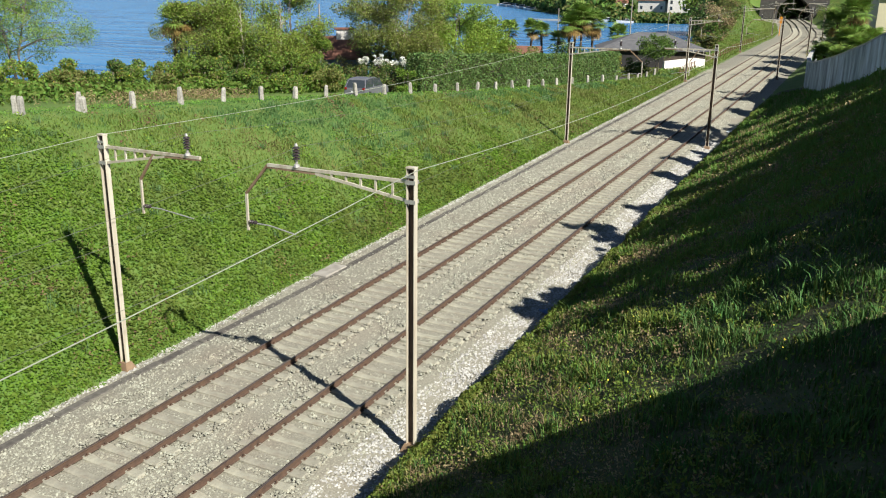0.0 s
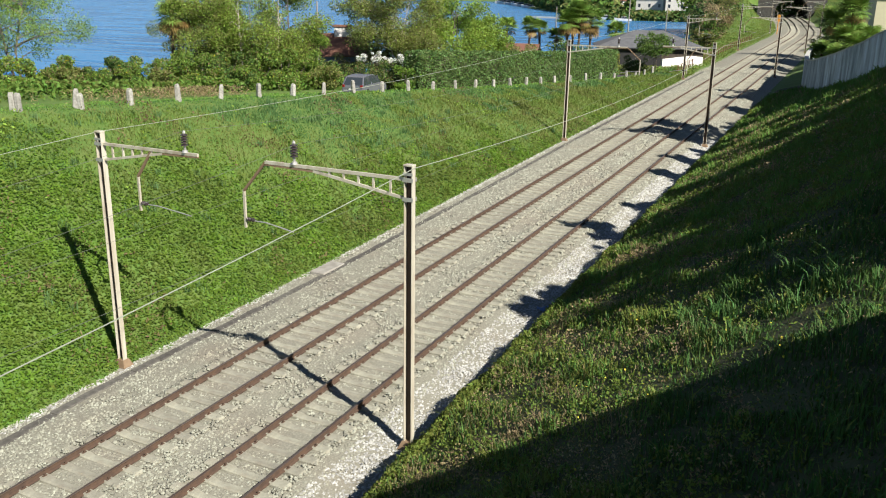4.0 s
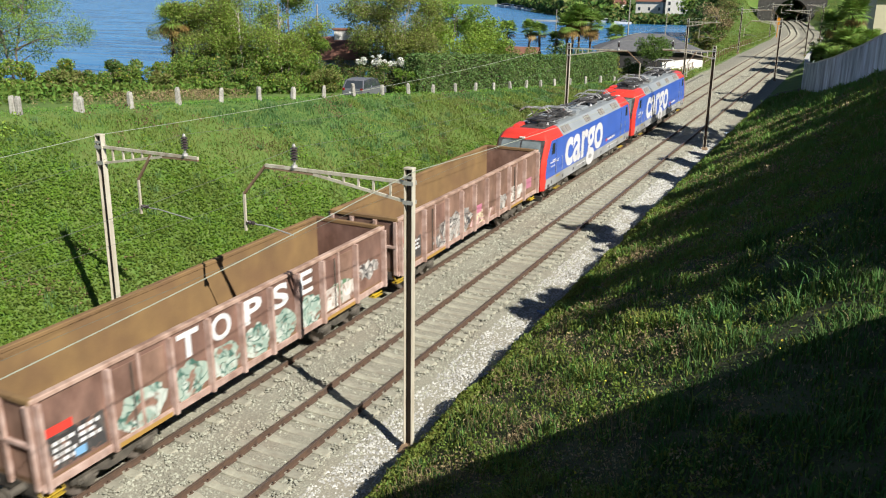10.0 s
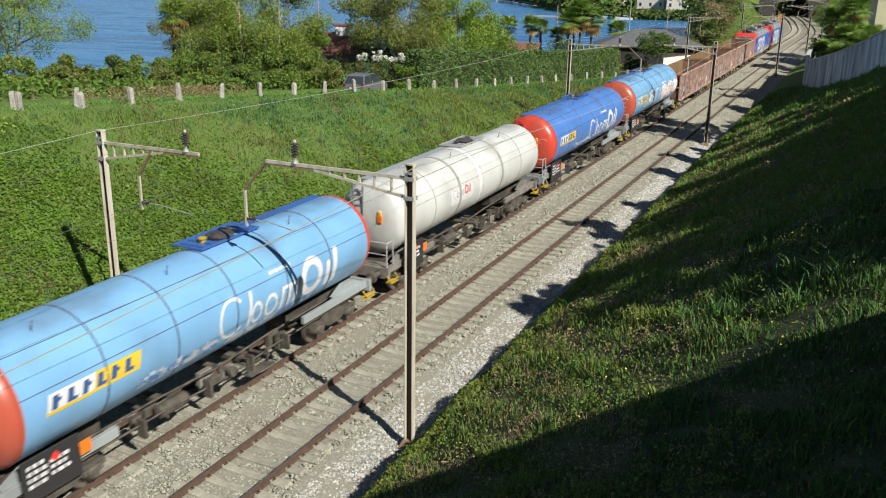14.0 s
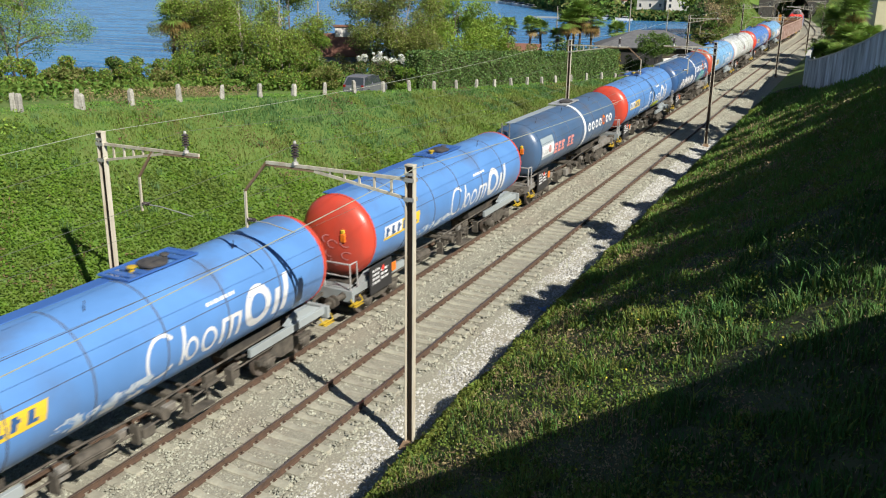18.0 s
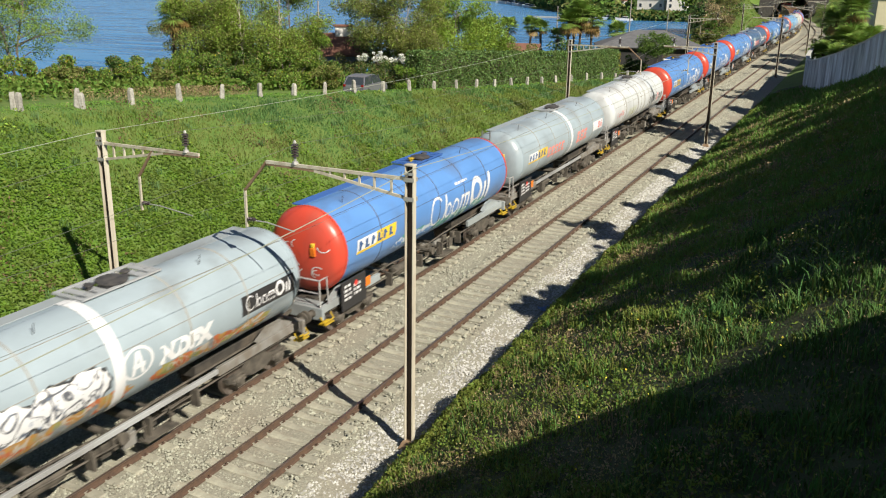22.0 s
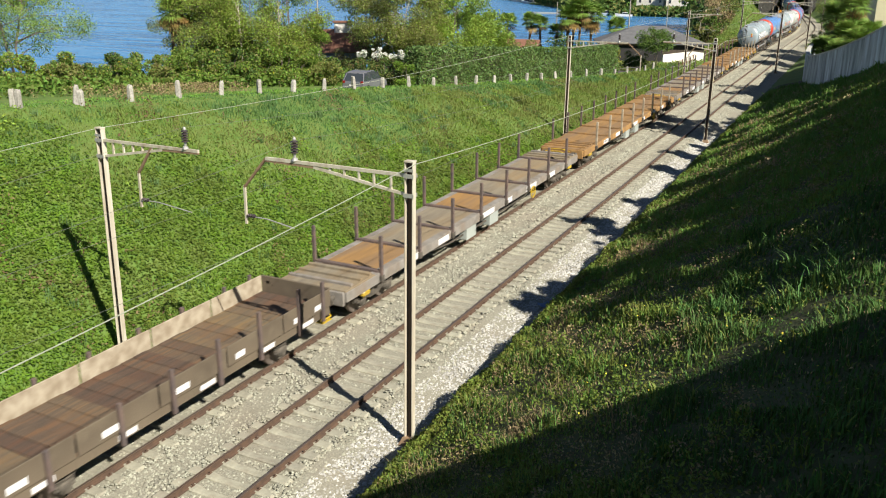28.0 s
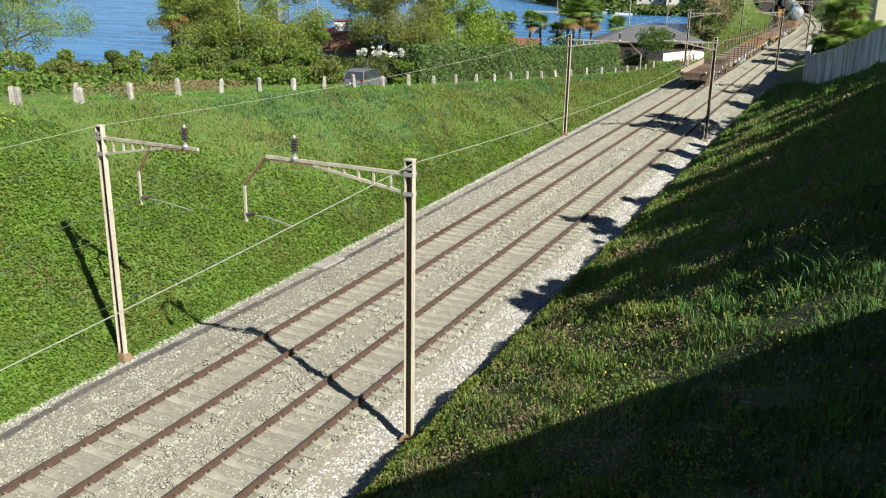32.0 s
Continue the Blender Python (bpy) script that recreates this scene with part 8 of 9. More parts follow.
    small_print(side, t, -6.15, 2.0, 0.6, 3, 0.09, "graf_white", rng)
    part("red_plate", sheet(side, [bar(-6.98, -6.27, 2.2, 2.42)], 0.008), T["red"], t, "small red plate")
    part("blue_plate", sheet(side, [bar(-6.3, -6.0, 1.42, 1.62)], 0.012), T["t_light"], t, "small blue plate")
    return t, side, rng


# ---- tank wagon ----
def tank_wagon(group, colour, caps=None, front_rim=None, walkway="t_mid", ladder=False, railing=True, label="", seed=1, r=1.46, band=None, sign="sign", front_walk=False):
    rng = random.Random(seed)
    t = thing("tank_wagon", label, "tank wagon", group)
    half = 8.28
    zc = 2.80
    yr, yf = -6.45, 7.15  # where the dished ends begin
    n = 40
    g = Geo().lathe([(r, yr), (r, yr + 0.01), (r, yf - 0.01), (r, yf)], n, axis="y", at=(0, 0, zc), caps=False)
    shell = part("tank_shell", g, T[colour], t, smooth=True)

    def dish(y, e):
        prof = [(r, y), (r * 0.985, y + e * 0.13), (r * 0.93, y + e * 0.28), (r * 0.8, y + e * 0.42), (r * 0.55, y + e * 0.53), (r * 0.25, y + e * 0.59), (0.01, y + e * 0.60)]
        return Geo().lathe(prof, n, axis="y", at=(0, 0, zc), caps=False)

    part("tank_end", dish(yr, -1), T[caps or colour], t, "domed tank end", smooth=True)
    part("tank_end", dish(yf, 1), T[front_rim or colour], t, "domed tank end", smooth=True)
    pale = colour in ("t_white", "t_cream", "t_grey")
    for a, lift in ((0.95, 0.004), (0.28, 0.004)):
        x, z = math.cos(a), math.sin(a)
        part("long_seam", Geo().beam((x * (r + lift), yr, zc + z * (r + lift)), (x * (r + lift), yf, zc + z * (r + lift)), 0.014, 0.014), T["seam_pale" if pale else "seam"], shell, "thin weld line along the tank")
    k = 6
    for i in range(1, k):
        y = yr + (yf - yr) * i / k
        hw = 0.09 if colour == "t_cream" and i % 2 == 0 else 0.02
        part("weld_band", Geo().lathe([(r, y - hw - 0.006), (r + 0.010, y - hw), (r + 0.010, y + hw), (r, y + hw + 0.006)], n, axis="y", at=(0, 0, zc), caps=False), T["seam_pale" if pale else "seam"], shell, "ring seam round the tank", smooth=True)
    for y in (yr, yf):
        part("rim_band", Geo().lathe([(r, y - 0.05), (r + 0.014, y - 0.045), (r + 0.014, y + 0.045), (r, y + 0.05)], n, axis="y", at=(0, 0, zc), caps=False), T[(caps if y < 0 else front_rim) or colour], shell, smooth=True)
    if band:
        part("stripe", Geo().lathe([(r + 0.016, band - 0.17), (r + 0.018, band - 0.165), (r + 0.018, band + 0.165), (r + 0.016, band + 0.17)], n, axis="y", at=(0, 0, zc), caps=False), T["graf_white"], shell, "white painted band", smooth=True)
    # top walkway, dome and valves, along the far side of the top
    zt = zc + r
    wy0, wy1 = (2.9, yf - 0.1) if front_walk else (yr + 0.1, 0.5)
    wk = part("walkway", Geo().box(-0.72, -0.30, wy0, wy1, zt - 0.06, zt - 0.025, 0.005), T["end_pale" if walkway == "frame_grey" else walkway], t, "narrow walkway along the top")
    if colour == "t_grey":
        part("walkway", Geo().box(-0.82, -0.26, 2.95, yf - 0.1, zt - 0.06, zt - 0.025, 0.005), T["end_pale"], t, "narrow walkway along the top")
    wd = part("working_platform", Geo().box(-0.78, -0.70, 0.4, 2.9, zt + 0.03, zt + 0.08).box(0.22, 0.30, 0.4, 2.9, zt + 0.03, zt + 0.08).box(-0.70, 0.22, 0.4, 0.5, zt + 0.03, zt + 0.08).box(-0.70, 0.22, 2.8, 2.9, zt + 0.03, zt + 0.08), T["sill" if walkway == "frame_grey" else walkway], t, "platform frame round the manhole")
    for k in range(7):
        y = 0.62 + k * 0.33
        part("platform_plate", Geo().box(-0.70, 0.22 if k in (0, 1, 5, 6) else -0.42, y, y + 0.24, zt + 0.035, zt + 0.065), T["sill" if walkway == "frame_grey" else walkway], wd)
    part("dome", Geo().lathe([(0.36, zt - 0.1), (0.36, zt + 0.1), (0.40, zt + 0.1), (0.40, zt + 0.15), (0.3, zt + 0.19), (0.02, zt + 0.21)], 16, at=(-0.1, 1.62, 0)), T["dark"], t, "manhole dome", smooth=True)
    for dy in (-0.55, 0.6):
        part("valve", Geo().lathe([(0.08, zt), (0.08, zt + 0.14), (0.13, zt + 0.15), (0.13, zt + 0.19), (0.02, zt + 0.2)], 8, at=(-0.2, 1.55 + dy, 0)), T["yellow"] if dy < 0 and caps else T["dark"], t)
    for y in np.linspace(wy0 + 0.3, wy1 - 0.2, 6):
        part("walkway_bracket", Geo().box(-0.70, -0.32, float(y) - 0.025, float(y) + 0.025, zt - 0.22, zt - 0.06), T[walkway], wk)
    for y in (yr + 1.2, -1.2, 4.0):
        part("lifting_lug", Geo().tube((0.55, y, zc + r * 0.92), (0.6, y, zc + r * 0.92 + 0.28), 0.012, 5), T["dark"], t)
    # end ladder with hand rails
    y = yr - 0.66
    lad = None if colour in ("t_white", "t_mid") else part("ladder", Geo().beam((-0.62, y, 1.25), (-0.62, y + 0.12, zt + 0.05), 0.05, 0.05, (0, 1, 0)).beam((-0.2, y, 1.25), (-0.2, y + 0.12, zt + 0.05), 0.05, 0.05, (0, 1, 0)), T["frame_grey" if ladder else (caps or "frame_grey")], t, "end ladder up to the walkway")
    for i in range(0 if lad is None else 11):
        z = 1.45 + i * 0.27
        part("rung", Geo().tube((-0.62, y + 0.02 + i * 0.01, z), (-0.2, y + 0.02 + i * 0.01, z), 0.018, 5), T["frame_grey" if ladder else (caps or "frame_grey")], lad)
    # underframe: sills, saddles, headstocks, platform
    for sx in (-1, 1):
        for e in (-1, 1):
            a, b = sorted((e * (half - 0.62), e * (half - 4.5)))
            part("sole_bar", Geo().box(min(sx * 1.0, sx * 1.12), max(sx * 1.0, sx * 1.12), a, b, 0.98, 1.24, 0.01), T["end_pale" if caps else "end_rust"], t, "grimy grey end sill")
        for e, y in ((-1, yr + 0.5), (1, yf - 0.6)):
            part("saddle", Geo().prism([(y - 0.9, 1.22), (y + 0.9, 1.22), (y + 0.3, 1.5), (y - 0.3, 1.5)], "x", sx * 0.86 - 0.03, sx * 0.86 + 0.12 * sx + 0.03), T["end_pale" if caps else "end_rust"], t, "tank saddle plate")
    if colour == "t_grey":
        for sx in (-1, 1):
            part("side_beam", Geo().box(sx * 1.06 - 0.05, sx * 1.06 + 0.05, -half + 4.4, half - 4.4, 1.06, 1.2, 0.01), T["sill"], t, "long grey side beam")
    for x, z, rr in ((0.55, 0.98, 0.035), (0.95, 0.80, 0.03), (-0.6, 0.9, 0.04)):
        part("brake_pipe", Geo().pipe([(x, -half + 1.0, z + 0.05), (x, -2.0, z), (x + 0.08, 0.2, z - 0.06), (x, 2.4, z), (x, half - 1.0, z + 0.05)], rr, 6), T["gear"], t)
    for k in range(9):
        y = rng.uniform(-3.6, 3.6)
        x = rng.uniform(0.3, 1.05)
        part("brake_rigging", Geo().box(x - 0.06, x + 0.12, y - rng.uniform(0.1, 0.35), y + rng.uniform(0.1, 0.35), rng.uniform(0.42, 0.6), rng.uniform(0.68, 0.95), 0.02), T["gear" if k % 3 else "end_rust"], t)
    for e in (-1, 1):
        part("centre_sill", Geo().box(-0.35, 0.35, min(e * (half - 4.6), e * (half - 0.7)), max(e * (half - 4.6), e * (half - 0.7)), 0.80, 1.15, 0.01), T["black"], t, "dark centre sill")
        part("headstock", Geo().box(-1.25, 1.25, e * (half - 0.68) - 0.07, e * (half - 0.68) + 0.07, 0.84, 1.26, 0.015), T["end_pale" if caps else "end_rust"], t, "grimy grey headstock")
        bogie(t, e * (half - 2.75))
        part("brake_beam", Geo().tube((-1.0, e * 2.1, 0.62), (1.0, e * 2.1, 0.62), 0.05, 6).box(-0.9, 0.9, e * 1.5 - 0.12, e * 1.5 + 0.12, 0.55, 0.72, 0.02), T["gear"], t)
    part("end_platform", Geo().box(-0.95, 0.95, -half + 0.75, yr - 0.7, 1.24, 1.29, 0.005), T["end_pale" if caps else "end_rust"], t, "grimy end platform")
    if railing:
        g = Geo()
        for x in (-1.15, 0.1, 1.15):
            g.tube((x, -half + 0.66, 1.28), (x, -half + 0.66, 2.2), 0.03, 6)
        g.tube((-1.15, -half + 0.66, 2.2), (1.15, -half + 0.66, 2.2), 0.03, 6).tube((-1.15, -half + 0.66, 1.75), (1.15, -half + 0.66, 1.75), 0.025, 6)
        g.pipe([(1.15, -half + 0.66, 2.2), (1.15, yr - 0.75, 2.2), (1.15, yr - 0.7, 1.28)], 0.03, 6)
        part("railing", g, T["galv2"], t, "grey tubular end railing")
    part("end_marker", Geo().box(0.42, 0.62, yr - 0.62, yr - 0.5, 2.75, 3.05, 0.02), T["orange"], t, "orange marker on the tank end")
    part("marker_cap", Geo().box(0.45, 0.59, yr - 0.61, yr - 0.5, 3.05, 3.2, 0.02), T["plate_gold"], t, "yellow marker over the orange one")
    part("outlet_valve", Geo().tube((-1.0, 0.3, 0.9), (1.15, 0.3, 0.9), 0.09, 8).lathe([(0.14, 1.05), (0.14, 1.15), (0.16, 1.15), (0.16, 1.2)], 10, axis="x", at=(0, 0.3, 0.9)), T["gear"], t, "bottom outlet pipe", smooth=True)
    part("air_reservoir", Geo().lathe([(0.02, -0.55), (0.17, -0.5), (0.19, -0.45), (0.19, 0.45), (0.17, 0.5), (0.02, 0.55)], 12, axis="y", at=(0.75, -1.7, 0.72)), T["gear"], t, smooth=True)
    for y in (-3.0, -0.6, 1.2, 2.9):
        part("bracket", Geo().box(0.9, 1.16, y - 0.05, y + 0.05, 0.5, 1.0), T["gear"], t)
    part("step_board", Geo().box(0.95, 1.3, 0.9, 2.0, 0.46, 0.50).beam((1.1, 1.0, 0.48), (1.1, 1.0, 1.0), 0.05, 0.03, (0, 1, 0)).beam((1.1, 1.9, 0.48), (1.1, 1.9, 1.0), 0.05, 0.03, (0, 1, 0)), T["gear"], t)
    buffers(t, half)
    shunter_handles(t, half, T["yellow"])
    # data panels on the frame
    flat = Flat(1.30)
    part("data_board", Geo().box(1.24, 1.298, yr - 0.1, yr + 1.4, 0.74, 1.78, 0.01), T[sign], t, "data board with white print")
    small_print(flat, t, yr + 0.02, 1.55, 0.5, 4, 0.09, "graf_white", rng)
    small_print(flat, t, yr + 0.6, 1.45, 0.5, 3, 0.09, "graf_white", rng)
    part("hazard_plate", Geo().box(1.25, 1.29, yr + 1.32, yr + 1.72, 1.18, 1.5, 0.005), T["orange"], t, "orange hazard plate")
    part("warning_diamond", sheet(flat, [fan([(yr + 0.62, 1.55), (yr + 0.75, 1.42), (yr + 0.88, 1.55), (yr + 0.75, 1.68)])], 0.014), T["red"], t, "red warning diamond")
    return t, Round(r, zc), rng, yr, yf


# ---- flat wagon with stakes ----
def flat_wagon(group, deck, stake, label, panel):
    t = thing("flat_wagon", label, "flat wagon", group)
    half = 12.98
    z = 1.30
    y1 = half - 0.60
    old = panel == "old"
    sill = T["sill_worn" if old else "sill_ochre"]
    cuts = [-y1 + 1.9] + [-10.15 + 2.9 * k for k in range(8)] + [y1 - 1.9]
    for k, (a, b) in enumerate(zip(cuts, cuts[1:])):
        part("deck_plate", Geo().box(-1.36, 1.36, a + 0.006, b - 0.006, z - 0.06, z + 0.004 * (k % 2), 0.004), T["deck" if not old or k in (1, 4) else deck], t, "ochre rusty deck plate" if old and k in (1, 4) else "worn steel deck plate")
        if old:
            for sx in (-1, 1):
                part("deck_edge", Geo().box(min(sx * 1.08, sx * 1.37), max(sx * 1.08, sx * 1.37), a + 0.01, b - 0.01, z, z + 0.014, 0.003), T["sill_worn"], t, "grey worn deck edge")
    for e in (-1, 1):
        part("end_deck", Geo().box(-1.36, 1.36, min(e * (y1 - 1.9), e * y1), max(e * (y1 - 1.9), e * y1), z - 0.02, z + 0.05, 0.01), T[deck], t)
        for k in (0.5, 1.1, 1.7):
            part("cross_bar", Geo().box(-1.3, 1.3, e * (y1 - k) - 0.07, e * (y1 - k) + 0.07, z + 0.04, z + 0.14, 0.01), sill if k == 0.5 else T[deck], t, "raised cross bar")
        part("headstock", Geo().box(-1.3, 1.3, e * y1 - 0.08, e * y1 + 0.02, 0.80, z, 0.015), sill, t)
        part("lever", Geo().pipe([(-0.75, e * (y1 + 0.12), z - 0.2), (-0.7, e * (y1 + 0.3), z + 0.02), (0.1, e * (y1 + 0.34), z + 0.04), (0.55, e * (y1 + 0.3), z - 0.06)], 0.03, 6), T["yellow"], t, "orange uncoupling lever")
        bogie(t, e * (half - 2.9))
        part("yellow_handle", Geo().box(1.2, 1.42, e * (half - 1.9) - 0.25, e * (half - 1.9) + 0.2, 0.75, 0.98, 0.06), T["yellow"], t, "yellow handle box")
    part("centre_sill", Geo().prism([(-y1, 0.85), (-7.0, 0.85), (-5.0, 0.55), (5.0, 0.55), (7.0, 0.85), (y1, 0.85), (y1, 1.24), (-y1, 1.24)], "x", -0.35, 0.35), T["black"], t, "dark fish-bellied sill")
    for sx in (-1, 1):
        part("side_sill", Geo().box(min(sx * 1.28, sx * 1.40), max(sx * 1.28, sx * 1.40), -y1, y1, 0.94, z - 0.005, 0.01), sill, t, "side sill")
        for i, y in enumerate(np.arange(-10.15, 10.3, 2.9)):
            y = float(y)
            # far row takes the dark colour: its backlit look is painted on
            s = part("stake", Geo().box(sx * 1.43 - 0.06, sx * 1.43 + 0.06, y - 0.06, y + 0.06, 0.95, 2.68, 0.012), T[stake if sx > 0 else "stake_dark"], t, "upright steel stake")
            part("stake_pocket", Geo().box(sx * 1.43 - 0.09, sx * 1.43 + 0.085, y - 0.1, y + 0.1, 0.98, 1.22, 0.01), T["gear"], s)
    for i, y in enumerate(np.arange(-10.15, 10.3, 2.9)):
        part("bolster", Geo().box(-1.34, 1.34, float(y) - 0.09, float(y) + 0.09, z, z + 0.10, 0.012), T[stake if panel == "old" else deck], t, "raised cross bolster")
    rng = random.Random(7)
    f = Flat(1.40)
    o = []
    for y in (-8.4, -5.6, -1.4, 1.4, 4.2, 7.2):
        o.append(bar(y, y + rng.uniform(0.8, 1.9), 0.985, 1.235))
    for b in o:
        part("white_panel", sheet(f, [b]), T["graf_white"], t, "white data panel")
    small_print(Flat(1.402), t, -8.3, 1.1, 0.7, 1, 0.06, "sign", rng)
    for y in (-2.3, 0.2):
        part("equipment_box", Geo().box(0.95, 1.36, y - 0.45, y + 0.5, 0.38, 0.95, 0.03), T["graf_grey"], t, "pale grey box under the sill")
    hw = part("hand_wheel", Geo().pipe([(1.46, 5.0 + 0.29 * math.cos(a), 0.80 + 0.29 * math.sin(a)) for a in np.linspace(0, 2 * math.pi, 19)], 0.032, 6), T["yellow"], t, "yellow brake hand wheel")
    part("spoke", Geo().box(1.445, 1.475, 4.975, 5.025, 0.52, 1.08).box(1.445, 1.475, 4.72, 5.28, 0.775, 0.825).box(1.3, 1.47, 4.96, 5.04, 0.76, 0.84), T["yellow"], hw)
    part("truss", Geo().beam((1.15, -7, 0.9), (1.15, -4, 0.62), 0.06, 0.06).beam((1.15, -4, 0.62), (1.15, 4, 0.62), 0.06, 0.06).beam((1.15, 4, 0.62), (1.15, 7, 0.9), 0.06, 0.06), T["gear"], t, "truss rod")
    buffers(t, half)
    return t


def low_wagon(group):
    t = thing("low_sided_wagon", "brown low-sided two-axle wagon with a worn plank floor", "goods wagon", group)
    half = 6.95
    y1, z = half - 0.62, 1.24
    part("underframe", Geo().box(-1.2, 1.2, -y1, y1, 0.9, z - 0.05, 0.02), T["black"], t, "dark underframe")
    for i in range(26):
        y = -y1 + 0.1 + (2 * y1 - 0.2) * i / 26
        part("plank", Geo().box(-1.33, 1.33, y + 0.01, y + (2 * y1 - 0.2) / 26 - 0.01, z - 0.05, z + 0.012 * (i % 3), 0.006), T["plank"], t)
    for sx in (-1, 1):
        for i in range(5):
            a, b = -y1 + 2 * y1 * i / 5 + 0.03, -y1 + 2 * y1 * (i + 1) / 5 - 0.03
            part("drop_side", Geo().box(min(sx * 1.36, sx * 1.41), max(sx * 1.36, sx * 1.41), a, b, z - 0.04, z + 0.56, 0.012), T["low_side" if sx > 0 else "stake"], t, "hinged low side board" if sx > 0 else "worn pale side board")
        for y, tall in ((5.8, 2.2), (4.54, 2.38), (2.64, 2.35), (0.9, 2.21), (-0.85, 2.1), (-2.55, 1.98), (-4.6, 1.85)):
            part("stake", Geo().box(sx * 1.46 - 0.05, sx * 1.46 + 0.05, y - 0.06, y + 0.06, 0.85, tall if sx > 0 else 1.95, 0.01), T["stake_dark"], t, "dark upright stake")
        part("sole_bar", Geo().box(min(sx * 1.2, sx * 1.34), max(sx * 1.2, sx * 1.34), -y1, y1, 0.9, z - 0.06, 0.01), T["low_side"], t)
    for e in (-1, 1):
        part("end_board", Geo().box(-1.36, 1.36, e * y1 - 0.04, e * y1 + 0.04, z - 0.04, z + (0.56 if e > 0 else 0.3), 0.012), T["low_side" if e > 0 else "plank"], t, "end board")
        part("headstock", Geo().box(-1.3, 1.3, e * y1 - 0.06, e * y1 + 0.06, 0.82, z - 0.05, 0.01), T["low_side"], t)
        share("wheelset", WHEELSET, Matrix.Translation((0, e * 4.0, 0)), t)
        for turn in (0, math.pi):
            share("axlebox", AXLEBOX, Matrix.Translation((0, e * 4.0, 0)) @ Matrix.Rotation(turn, 4, "Z"), t)
        for sx in (-1, 1):
            part("leaf_spring", Geo().pipe([(sx * 1.08, e * 4.0 - 0.6, 0.86), (sx * 1.08, e * 4.0 - 0.3, 0.72), (sx * 1.08, e * 4.0, 0.66), (sx * 1.08, e * 4.0 + 0.3, 0.72), (sx * 1.08, e * 4.0 + 0.6, 0.86)], 0.045, 5), T["gear"], t)
            part("tail_lamp_bracket", Geo().box(sx * 1.1 - 0.09, sx * 1.1 + 0.09, e * (y1 + 0.02) - 0.06, e * (y1 + 0.02) + 0.06, z + 0.28, z + 0.42, 0.02), T["gear"], t)
    for sx in (-1, 1):
        lamp = part("tail_lamp", Geo().box(sx * 1.1 - 0.10, sx * 1.1 + 0.10, -y1 - 0.22, -y1 - 0.08, z + 0.26, z + 0.46, 0.02), T["lamp"], t, "pale tail lamp box")
        part("lens", Geo().lathe([(0.0, -y1 - 0.235), (0.07, -y1 - 0.23), (0.075, -y1 - 0.21)], 12, axis="y", at=(sx * 1.1, 0, z + 0.36)), M["lamp_red"], lamp, "red lamp lens")
    rng = random.Random(12)
    f = Flat(1.41)
    o = [bar(y, y + rng.uniform(0.35, 0.7), 1.3, 1.48) for y in (-5.6, -3.1, -0.8, 1.6, 4.3, 5.4)]
    for y in (-5, -2.6, 0.2, 2.8, 4.8):
        part("white_panel", sheet(Flat(1.345), [bar(y, y + 0.6, 0.95, 1.1)]), T["graf_white"], t, "white data panel")
    for b in o:
        part("white_mark", sheet(f, [b]), T["graf_white"], t, "faded white stencil")
    buffers(t, half)
    shunter_handles(t, half, T["yellow"])
    return t


# ---- the train in order ----
GROUP = "goods train"
TRAIN = []  # each vehicle and how far its middle runs behind the head of the train


def couple(car, behind):
    TRAIN.append((car, behind))


